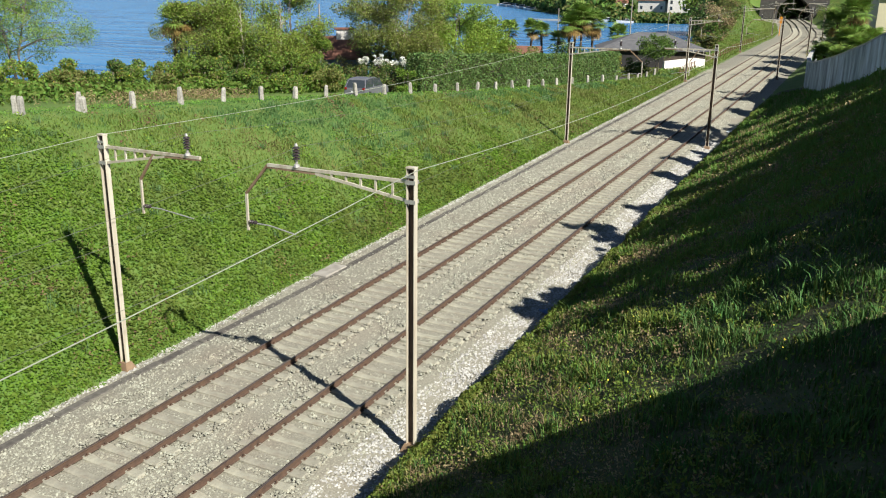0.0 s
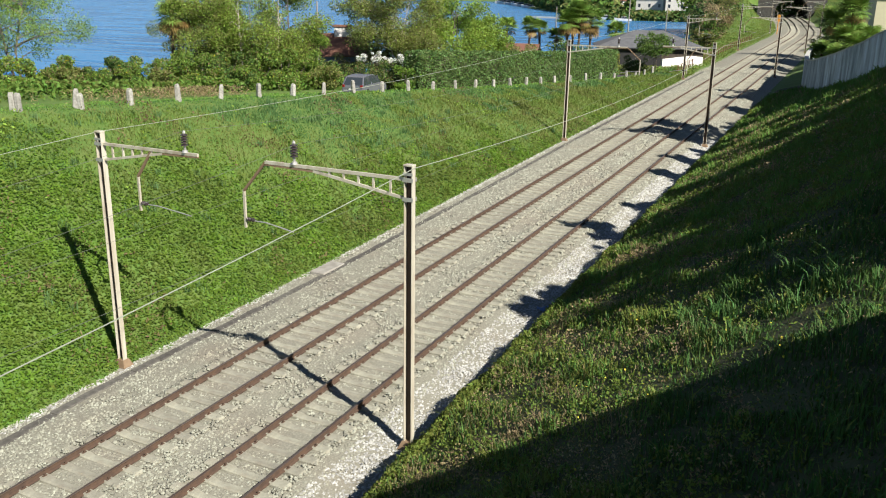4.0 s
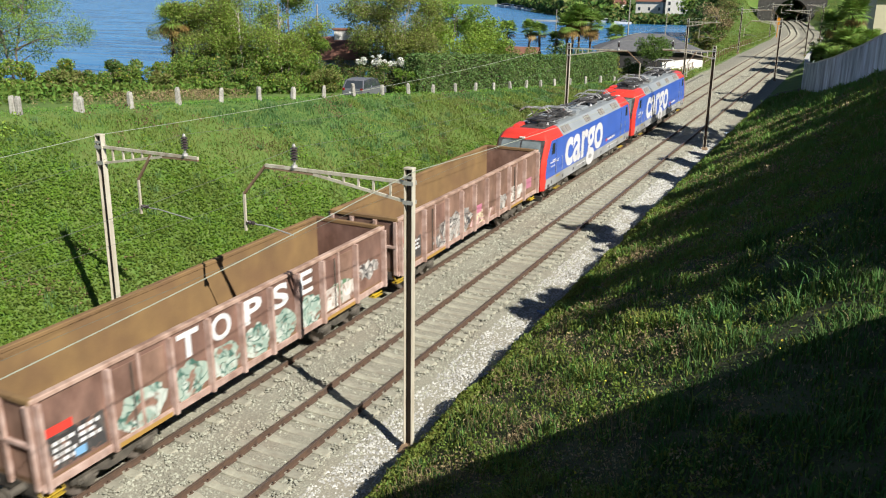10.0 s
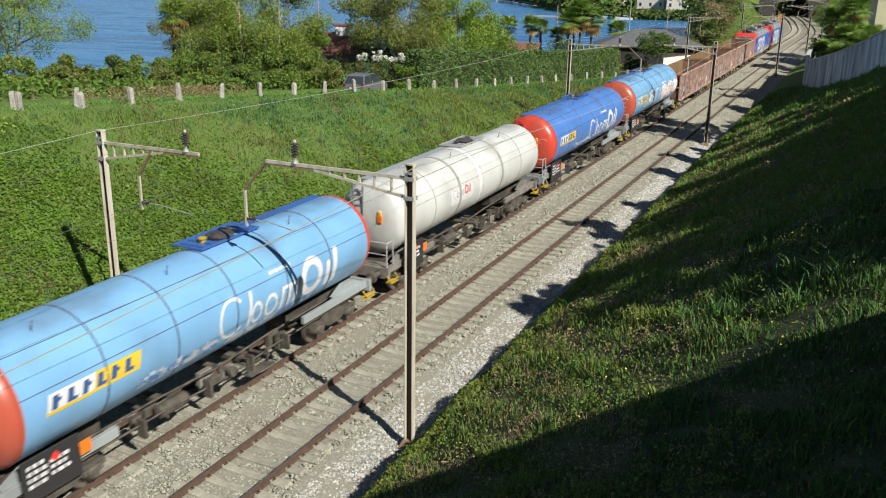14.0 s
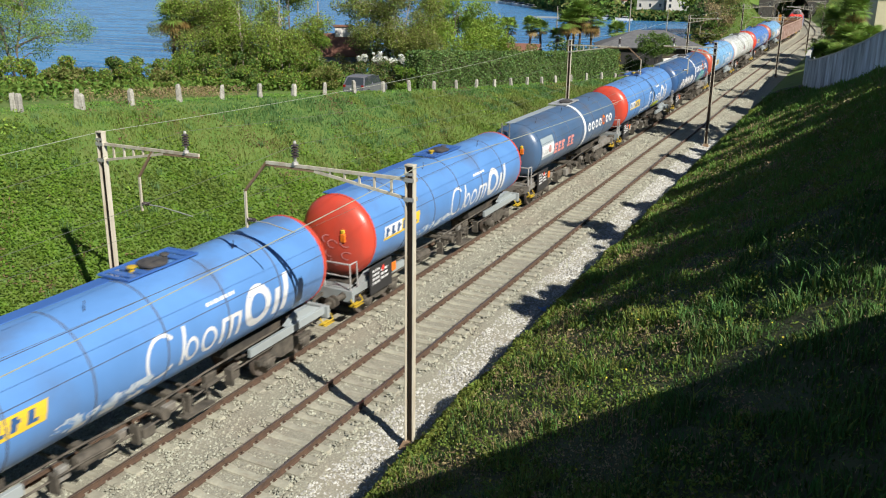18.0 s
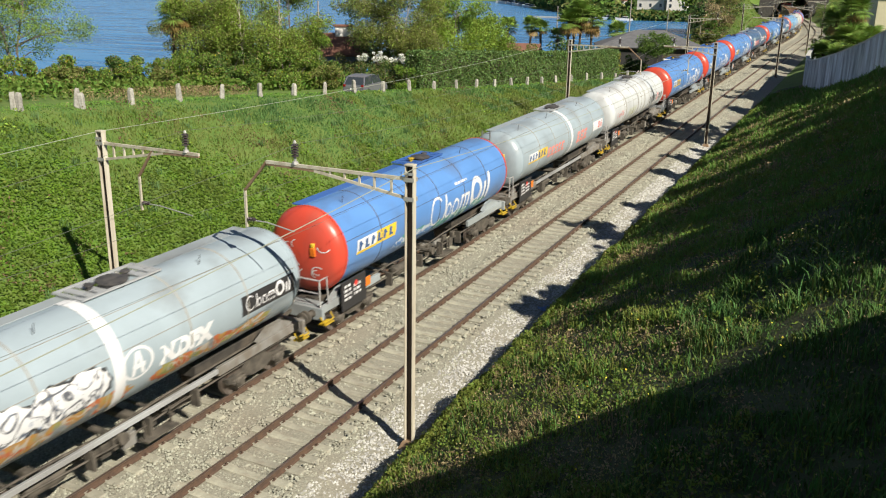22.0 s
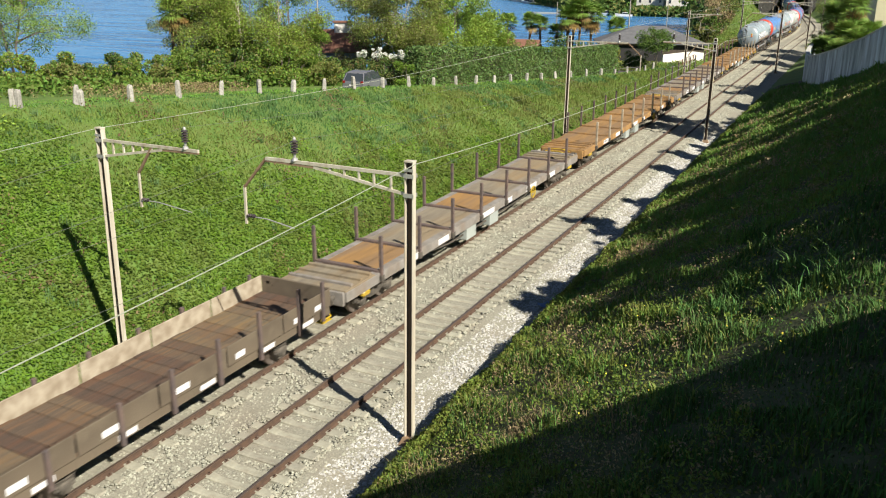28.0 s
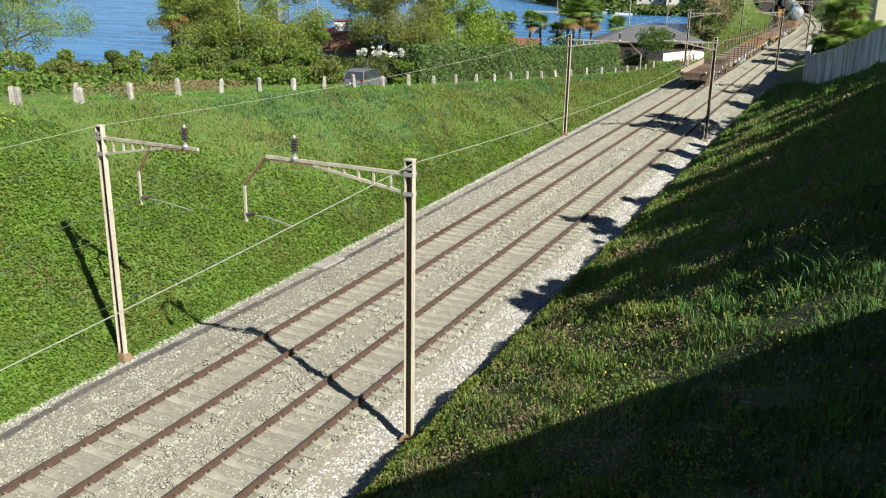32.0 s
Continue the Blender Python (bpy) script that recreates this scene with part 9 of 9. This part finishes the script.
couple(locomotive(GROUP, True, False), 9.28)
couple(locomotive(GROUP, False, True), 27.82)
for _i in range(3):
    _t, _side, _rng = open_wagon(GROUP, 20 + _i)
    for _k, (_a, _b) in enumerate(((-5.2, -3.4), (3.4, 5.2))):
        part("gold_skirt", sheet(_side, [bar(_a, _b, 1.02, 1.14)], 0.056), T["graf_gold"], _t, "yellow-brown painted skirt")
    for _k in range(2):
        part("stencil_plate", sheet(_side, [bar(3.5 + 0.95 * _k, 4.2 + 0.95 * _k, 1.32, 2.05 - 0.08 * _k)], 0.034), T["worn_white"], _t, "worn white stencilled panel")
    if _i == 0:
        part("graffiti", sheet(_side, [blob(-2.6, 1.66, 1.9, 0.66, _rng, 30, 0.16)], 0.034), T["wash_grey"], _t, "grey sprayed lettering with black lines")
        part("graffiti", sheet(_side, [blob(-0.1, 1.5, 0.75, 0.36, _rng, 26, 0.3)], 0.008), T["wash_pale"], _t, "faded cream sprayed patch")
        part("graffiti", sheet(_side, [blob(1.55, 1.42, 0.75, 0.2, _rng, 26, 0.4)], 0.008), T["wash_pale"], _t, "faded cream sprayed patch")
        part("graffiti", sheet(_side, [blob(2.7, 1.6, 0.55, 0.36, _rng, 26, 0.35)], 0.008), T["wash_grey"], _t, "grey sprayed scrawl")
        part("pink_patch", sheet(_side, [bar(-0.3, 0.28, 1.72, 2.08)], 0.02), T["graf_magenta"], _t, "bright pink sprayed patch")
        part("pink_patch", sheet(_side, [bar(5.68, 6.42, 1.52, 2.02)], 0.02), T["graf_magenta"], _t, "bright pink sprayed patch")
    if _i == 1:
        for _c, _u in zip("TOPSE", (-3.0, -1.75, -0.42, 0.82, 2.08)):
            _v, _f = outline_of(_c, 1.0, 0.03)
            _w, _h = max(p[0] for p in _v), max(p[1] for p in _v)
            part("letter", sheet(_side, [([(_u + p[0] * 0.8 / _w, 2.34 + p[1] * 0.7 / _h) for p in _v], _f)], 0.012), T["graf_white"], _t, "white painted letter " + _c)
        for _u, _r in ((-4.3, 0.8), (-2.6, 0.66), (-1.25, 0.62), (0.05, 0.62), (1.35, 0.62), (2.65, 0.62)):
            part("graffiti", sheet(_side, [blob(_u, 1.68, _r, 0.52, _rng, 26, 0.14)], 0.034 if _u < -3.5 else 0.008), T["wash_teal"], _t, "grey-green sprayed lettering with dark outlines")
        part("graffiti", sheet(_side, [blob(4.3, 1.75, 0.85, 0.42, _rng, 26, 0.2)], 0.032), T["wash_green"], _t, "dark green sprayed patch")
        part("graffiti", sheet(_side, [blob(6.1, 1.95, 0.65, 0.3, _rng, 26, 0.35)], 0.008), T["wash_grey"], _t, "grey sprayed scrawl")
    if _i == 2:
        for _u, _w, _r, _q, _k in ((-4.4, 1.75, 0.75, 0.4, "wash_grey"), (-2.6, 1.5, 0.6, 0.34, "wash_pale"), (-1.2, 2.0, 0.55, 0.3, "wash_green"), (0.1, 1.55, 0.6, 0.4, "wash_grey"), (1.4, 1.9, 0.6, 0.5, "wash_grey"), (2.6, 1.6, 0.6, 0.5, "wash_pale"), (3.9, 1.8, 0.5, 0.4, "wash_grey")):
            part("graffiti", sheet(_side, [blob(_u, _w, _r, _q, _rng, 26, 0.25)], 0.034 if abs(abs(_u) - 4.3) < 0.9 else 0.008), T[_k], _t, "faded sprayed patch on rusty steel")
    couple(_t, (44.73, 60.2, 75.75)[_i])


def brand(t, side, big=True):
    name_plate(side, t)
    if big:
        for o in logo_a(-0.44, 2.06, 0.995):
            part("trade_mark_stroke", sheet(side, [o]), T["graf_white"], t, "large white ring or bar of a trade mark")


def salmon_bars(t, side, u0, u1, w0, w1, cells):
    """A sprayed tag as bars of its size."""
    d, h = (u1 - u0) / cells, w1 - w0
    for i in range(cells):
        a = u0 + i * d
        part("tag", sheet(side, [bar(a, a + 0.26 * d, w0, w1, 0.06), bar(a + 0.26 * d, a + 0.8 * d, w0, w0 + 0.26 * h), bar(a + 0.26 * d, a + 0.8 * d, w1 - 0.26 * h, w1), bar(a + 0.26 * d, a + 0.62 * d, w0 + 0.4 * h, w0 + 0.6 * h)], 0.008), T["tag_salmon"], t, "salmon sprayed bars")


T["tag_salmon"] = paint("salmon_spray", (0.80, 0.30, 0.26), amount=0.2, rough=0.6)
TANKS = [  # place of the front rim behind the head, shell, rear end, front end, what sets it apart
    (84.90, "t_light", "t_brick", "t_brick", "first"), (101.62, "t_blue", "t_red", "t_red", "second"), (117.97, "t_cream", None, None, "cream"), (134.51, "t_light", "t_brick", "t_red", "scrawl"),
    (150.75, "t_dark", None, None, "teal"), (167.46, "t_mid", "t_red", None, "lime"), (184.13, "t_slate", None, None, "slate"), (200.85, "t_mid", "t_red", "t_red", "numbers"), (217.55, "t_mid", "t_red", "t_red", "plain"),
    (234.12, "t_mid", "t_red", "t_red", "plain2"), (250.70, "t_white", None, None, "white"), (267.02, "t_grey", None, None, "greyladder"), (283.05, "t_mid", "t_red", "t_red", "greenwash"), (299.32, "t_grey", None, None, "last"),
]
TANK_LABEL = {"t_light": "light blue tank wagon with orange-red ends", "t_blue": "bright blue tank wagon with red domed ends", "t_mid": "blue tank wagon with a red domed end and white mark", "t_cream": "grimy cream-white tank wagon with faint lettering", "t_dark": "dark blue tank wagon with teal graffiti and stars", "t_slate": "slate-blue tank wagon with a white band and ladder", "t_white": "white tank wagon with dark lettering and grey bands", "t_grey": "weathered grey tank wagon with graffiti and a white band"}
BAND = {"teal": 0.9, "slate": 0.85, "greyladder": 0.92, "last": 0.22, "cream": 0.15}
for _n, (_at, _c, _r, _f, _k) in enumerate(TANKS):
    plain = _c in ("t_cream", "t_white", "t_grey", "t_dark", "t_slate")
    _t, _side, _rng, _yr, _yf = tank_wagon(GROUP, _c, _r, _f, walkway="frame_grey" if plain else "walk_blue", ladder=plain, label=TANK_LABEL[_c], seed=30 + _n, r=1.42 if plain else 1.48, band=BAND.get(_k), railing=_k != "last", front_walk=_k in ("scrawl", "lime"))
    if not plain:
        brand(_t, _side, _k != "first")
        small_print(_side, _t, 1.87, 3.32, 1.28, 1, 0.10, "graf_white", _rng)
    if _k == "first":
        for _o in logo_a(-0.44, 2.06, 0.995)[:2]:
            part("trade_mark_stroke", sheet(_side, [_o]), T["graf_white"], _t, "white open ring of a trade mark")
        for _u, _w, _a, _b, _m in ((-1.68, 2.72, 0.85, 0.46, "wash_silver"), (2.35, 2.6, 0.95, 0.62, "wash_pink"), (4.4, 2.62, 1.15, 0.60, "wash_pink"), (6.3, 2.7, 0.85, 0.58, "wash_silver")):
            part("graffiti_outline", sheet(_side, [blob(_u, _w, _a * 1.07, _b * 1.1, _rng, 30, 0.10)], 0.007), T["graf_white"], _t)
            part("graffiti_fill", sheet(_side, [blob(_u, _w, _a * 0.97, _b, _rng, 30, 0.10)], 0.009), T[_m], _t, "pale bubble-shaped graffiti")
        part("graffiti_fill", sheet(_side, [blob(-3.0, 2.3, 0.95, 0.26, _rng, 30, 0.2)], 0.007), T["graf_grey"], _t, "dull silver sprayed scrawl")
    if _k in ("second", "lime", "numbers", "plain", "plain2", "greenwash", "scrawl"):
        for _u in (-2.7, -1.75, -0.8):
            part("graffiti", sheet(_side, [blob(_u + 0.1 * (_n % 3), 2.1, 0.55, 0.2, _rng, 26, 0.3)], 0.008), T["wash_blue"], _t, "pale scrawl low on the tank side")
    if _k == "scrawl":
        for _u in (0.6, 1.7, 2.8, 3.8):
            part("graffiti", sheet(_side, [blob(_u, 1.85, 0.6, 0.2, _rng, 26, 0.3)], 0.008), T["wash_blue"], _t, "pale scrawl low on the tank side")
    if _k == "teal":
        logo_b(_side, _t, 1.35, 6.5, 2.85, 0.5, "graf_white", "orange")
        part("teal_wash", sheet(_side, [blob(4.0, 2.25, 1.6, 0.55, _rng, 30, 0.15)], 0.009), T["wash_mint"], _t, "teal sprayed patch")
        for _u in (-4.6, -3.3, -2.0, -0.7):
            part("graffiti", sheet(_side, [blob(_u, 2.45, 0.68, 0.42, _rng, 26, 0.18)], 0.008), T["wash_silver"], _t, "white bubble-shaped graffiti")
        for _u, _w in ((5.0, 3.55), (5.8, 3.5), (6.2, 3.2), (6.35, 2.8), (6.25, 2.4), (5.7, 2.1), (5.0, 1.95)):
            part("star", sheet(_side, [fan([(_u + 0.17 * (1 if j % 2 else 0.42) * math.cos(0.63 * j), _w + 0.17 * (1 if j % 2 else 0.42) * math.sin(0.63 * j)) for j in range(10)])], 0.012), T["graf_pink"], _t, "orange star")
    if _k == "lime":
        part("lime_wash", sheet(_side, [blob(2.2, 2.0, 1.3, 0.28, _rng)], 0.012), T["graf_lime"], _t, "lime sprayed patch")
    if _k == "slate":
        logo_b(_side, _t, 1.35, 6.5, 2.62, 0.5, "graf_white", "orange")
        part("pale_panel", sheet(_side, [bar(-6.43, -4.6, 2.4, 3.5)], 0.006), T["t_grey"], _t, "pale blue-grey panel")
        part("white_panel", sheet(_side, [bar(-6.4, -4.6, 2.55, 3.1)], 0.009), T["graf_white"], _t, "white lettered panel")
        part("panel_mark", sheet(_side, logo_a(-6.3, 2.66, 0.24), 0.012), T["graf_grey"], _t)
        part("panel_mark", sheet(_side, [ring(-5.2, 2.82, 0.15, 0.2, 0.42)], 0.015), T["red"], _t)
        salmon_bars(_t, _side, -4.47, -2.75, 2.4, 2.95, 3)
        salmon_bars(_t, _side, -2.3, -1.15, 2.4, 2.95, 2)
    if _k == "plain":
        for _u in (-2.6, -1.75, -0.9):
            part("tag", sheet(_side, [bar(_u, _u + 0.5, 1.75, 2.2, 0.25)]), T["graf_white"], _t, "white sprayed bar")
    if _r and _k not in ("plain2",):
        for _ in range(7):
            _a, _q = _rng.uniform(-0.9, 0.9), _rng.uniform(-0.9, 0.5)
            _v, _f = ring(_a, 2.8 + _q, 0.22, 0.16, 0.2, _rng.uniform(0, 180), _rng.uniform(220, 360))
            _g = Geo().add([(u, _yr - 0.015 - 0.60 * math.sqrt(max(0.02, 1 - ((u * u + (w - 2.8) ** 2) / 1.48 ** 2) ** 1.25)), w) for u, w in _v], _f)
            part("end_scrawl", _g, T["graf_pink" if _n % 2 else "graf_white"], _t, "faded sprayed scrawl on the domed end")
    if _k == "greenwash":
        for _u, _w in ((-2.2, 2.15), (-1.2, 2.1), (0.9, 1.95), (2.6, 1.95), (4.2, 1.95)):
            part("graffiti", sheet(_side, [blob(_u, _w, 0.85, 0.26, _rng, 28, 0.2)], 0.005), T["wash_mint"], _t, "teal sprayed wash")
    if _k == "white":
        logo_b(_side, _t, 2.8, 6.8, 2.32, 0.52, "frame_grey", "graf_pink")
        part("panel_mark", sheet(_side, logo_a(-6.0, 2.5, 0.29)), T["graf_pink"], _t)
        for i in range(4):
            part("lime_tag", sheet(_side, [bar(-2.95 + i * 0.52, -2.8 + i * 0.52, 2.2, 2.72, 0.3)]), T["lime_faint"], _t, "faint lime sprayed bar")
        for _u in (-3.75, -0.55, 1.3):
            part("grey_band", Geo().lathe([(1.42, _u - 0.12), (1.437, _u - 0.11), (1.437, _u + 0.11), (1.42, _u + 0.12)], 40, axis="y", at=(0, 0, 2.8), caps=False), T["band_grey"], _t, "grey strap round the tank", smooth=True)
    if _k == "cream":
        part("white_panel", sheet(_side, [bar(-2.8, -0.7, 2.45, 3.1)]), T["graf_white"], _t, "white lettered panel")
        part("panel_mark", sheet(_side, logo_a(-2.65, 2.72, 0.3), 0.01), T["band_grey"], _t)
        part("panel_mark", sheet(_side, [ring(-1.36, 2.9, 0.17, 0.2, 0.42), bar(-1.13, -1.07, 2.72, 2.98), bar(-1.0, -0.94, 2.72, 3.08)], 0.013), T["red"], _t)
    if _k == "greyladder":
        name_plate(_side, _t, -5.85, 2.55)
        part("white_panel", sheet(_side, [bar(4.9, 6.85, 2.5, 3.05)]), T["graf_white"], _t, "white lettered panel")
        part("panel_mark", sheet(_side, [ring(6.1, 2.78, 0.18, 0.22, 0.4), bar(6.42, 6.49, 2.58, 2.9), bar(6.58, 6.65, 2.58, 3.0)], 0.01), T["red"], _t)
        salmon_bars(_t, _side, -3.02, -0.32, 2.36, 2.88, 5)
        salmon_bars(_t, _side, 1.86, 3.84, 2.3, 2.95, 3)
    if _k == "last":
        _v, _f = outline_of("NDFX", 1.0, 0.085)
        _w = max(p[0] for p in _v)
        part("letters", sheet(_side, [([(1.5 + p[0] * 1.95 / _w, 2.4 + p[1] * 0.62) for p in _v], _f)], 0.01), T["graf_white"], _t, "white sprayed letters")
        part("ring_mark", sheet(_side, [ring(0.78, 2.75, 0.5, 0.42, 0.16), bar(0.55, 0.66, 2.45, 3.05, 0.3), bar(0.88, 0.99, 2.45, 3.05, -0.2), bar(0.6, 1.0, 2.62, 2.74)]), T["graf_white"], _t, "white ringed mark")
        part("pale_panel", sheet(_side, [bar(4.6, 7.0, 2.5, 3.08)], 0.006), T["sign"], _t, "dark lettered panel")
        part("panel_mark", sheet(_side, logo_a(4.75, 2.6, 0.36), 0.01), T["graf_white"], _t)
        for _u in (-6.0, -4.9, -3.8, -2.7, -1.6, -0.75):
            part("graffiti_outline", sheet(_side, [blob(_u, 2.72, 0.72, 0.5, _rng, 28, 0.1)], 0.007 + 0.001 * (_u > -3)), T["graf_black"], _t)
            part("graffiti_fill", sheet(_side, [blob(_u, 2.74, 0.66, 0.46, _rng, 28, 0.1)], 0.0095 + 0.001 * (_u > -3)), T["wash_silver"], _t, "white bubble-shaped graffiti")
        for _u in (-2.6, -1.4, -0.2, 2.0, 3.6, 5.2):
            part("graffiti", sheet(_side, [blob(_u, 2.08, 0.85, 0.26, _rng, 28, 0.2)], 0.013), T["wash_gold"], _t, "ochre and red sprayed patch")
    couple(_t, _at + _yf)
couple(flat_wagon(GROUP, "deck", "stake", "orange-brown rusty flat wagon with upright stakes", "new"), 327.07)
couple(flat_wagon(GROUP, "deck_old", "stake_dark", "weathered brown flat wagon with dark upright stakes", "old"), 352.9)
couple(flat_wagon(GROUP, "deck", "stake", "rust-brown flat wagon with pale upright stakes", "new"), 378.75)
couple(flat_wagon(GROUP, "deck_old", "stake_dark", "weathered flat wagon with dark stakes and raised bolsters", "old"), 404.85)
couple(low_wagon(GROUP), 424.5)


# ---- motion ----
def motions():
    """The train rolls along the far track at a steady speed."""
    speed, front_at_8 = 20.1, 37.7
    for car, behind in TRAIN:
        rows = []
        for i in range(65):
            t = i * 0.5
            s = front_at_8 + speed * (t - 8) - behind
            x, y, z, a = on_line(s)
            climb = math.atan2(float(rail_z(y + 5) - rail_z(y - 5)), 10)
            rows.append((t, Matrix.Translation((x, y, z)) @ Matrix.Rotation(a, 4, "Z") @ Matrix.Rotation(climb, 4, "X")))
        walk(car, rows)


motions()
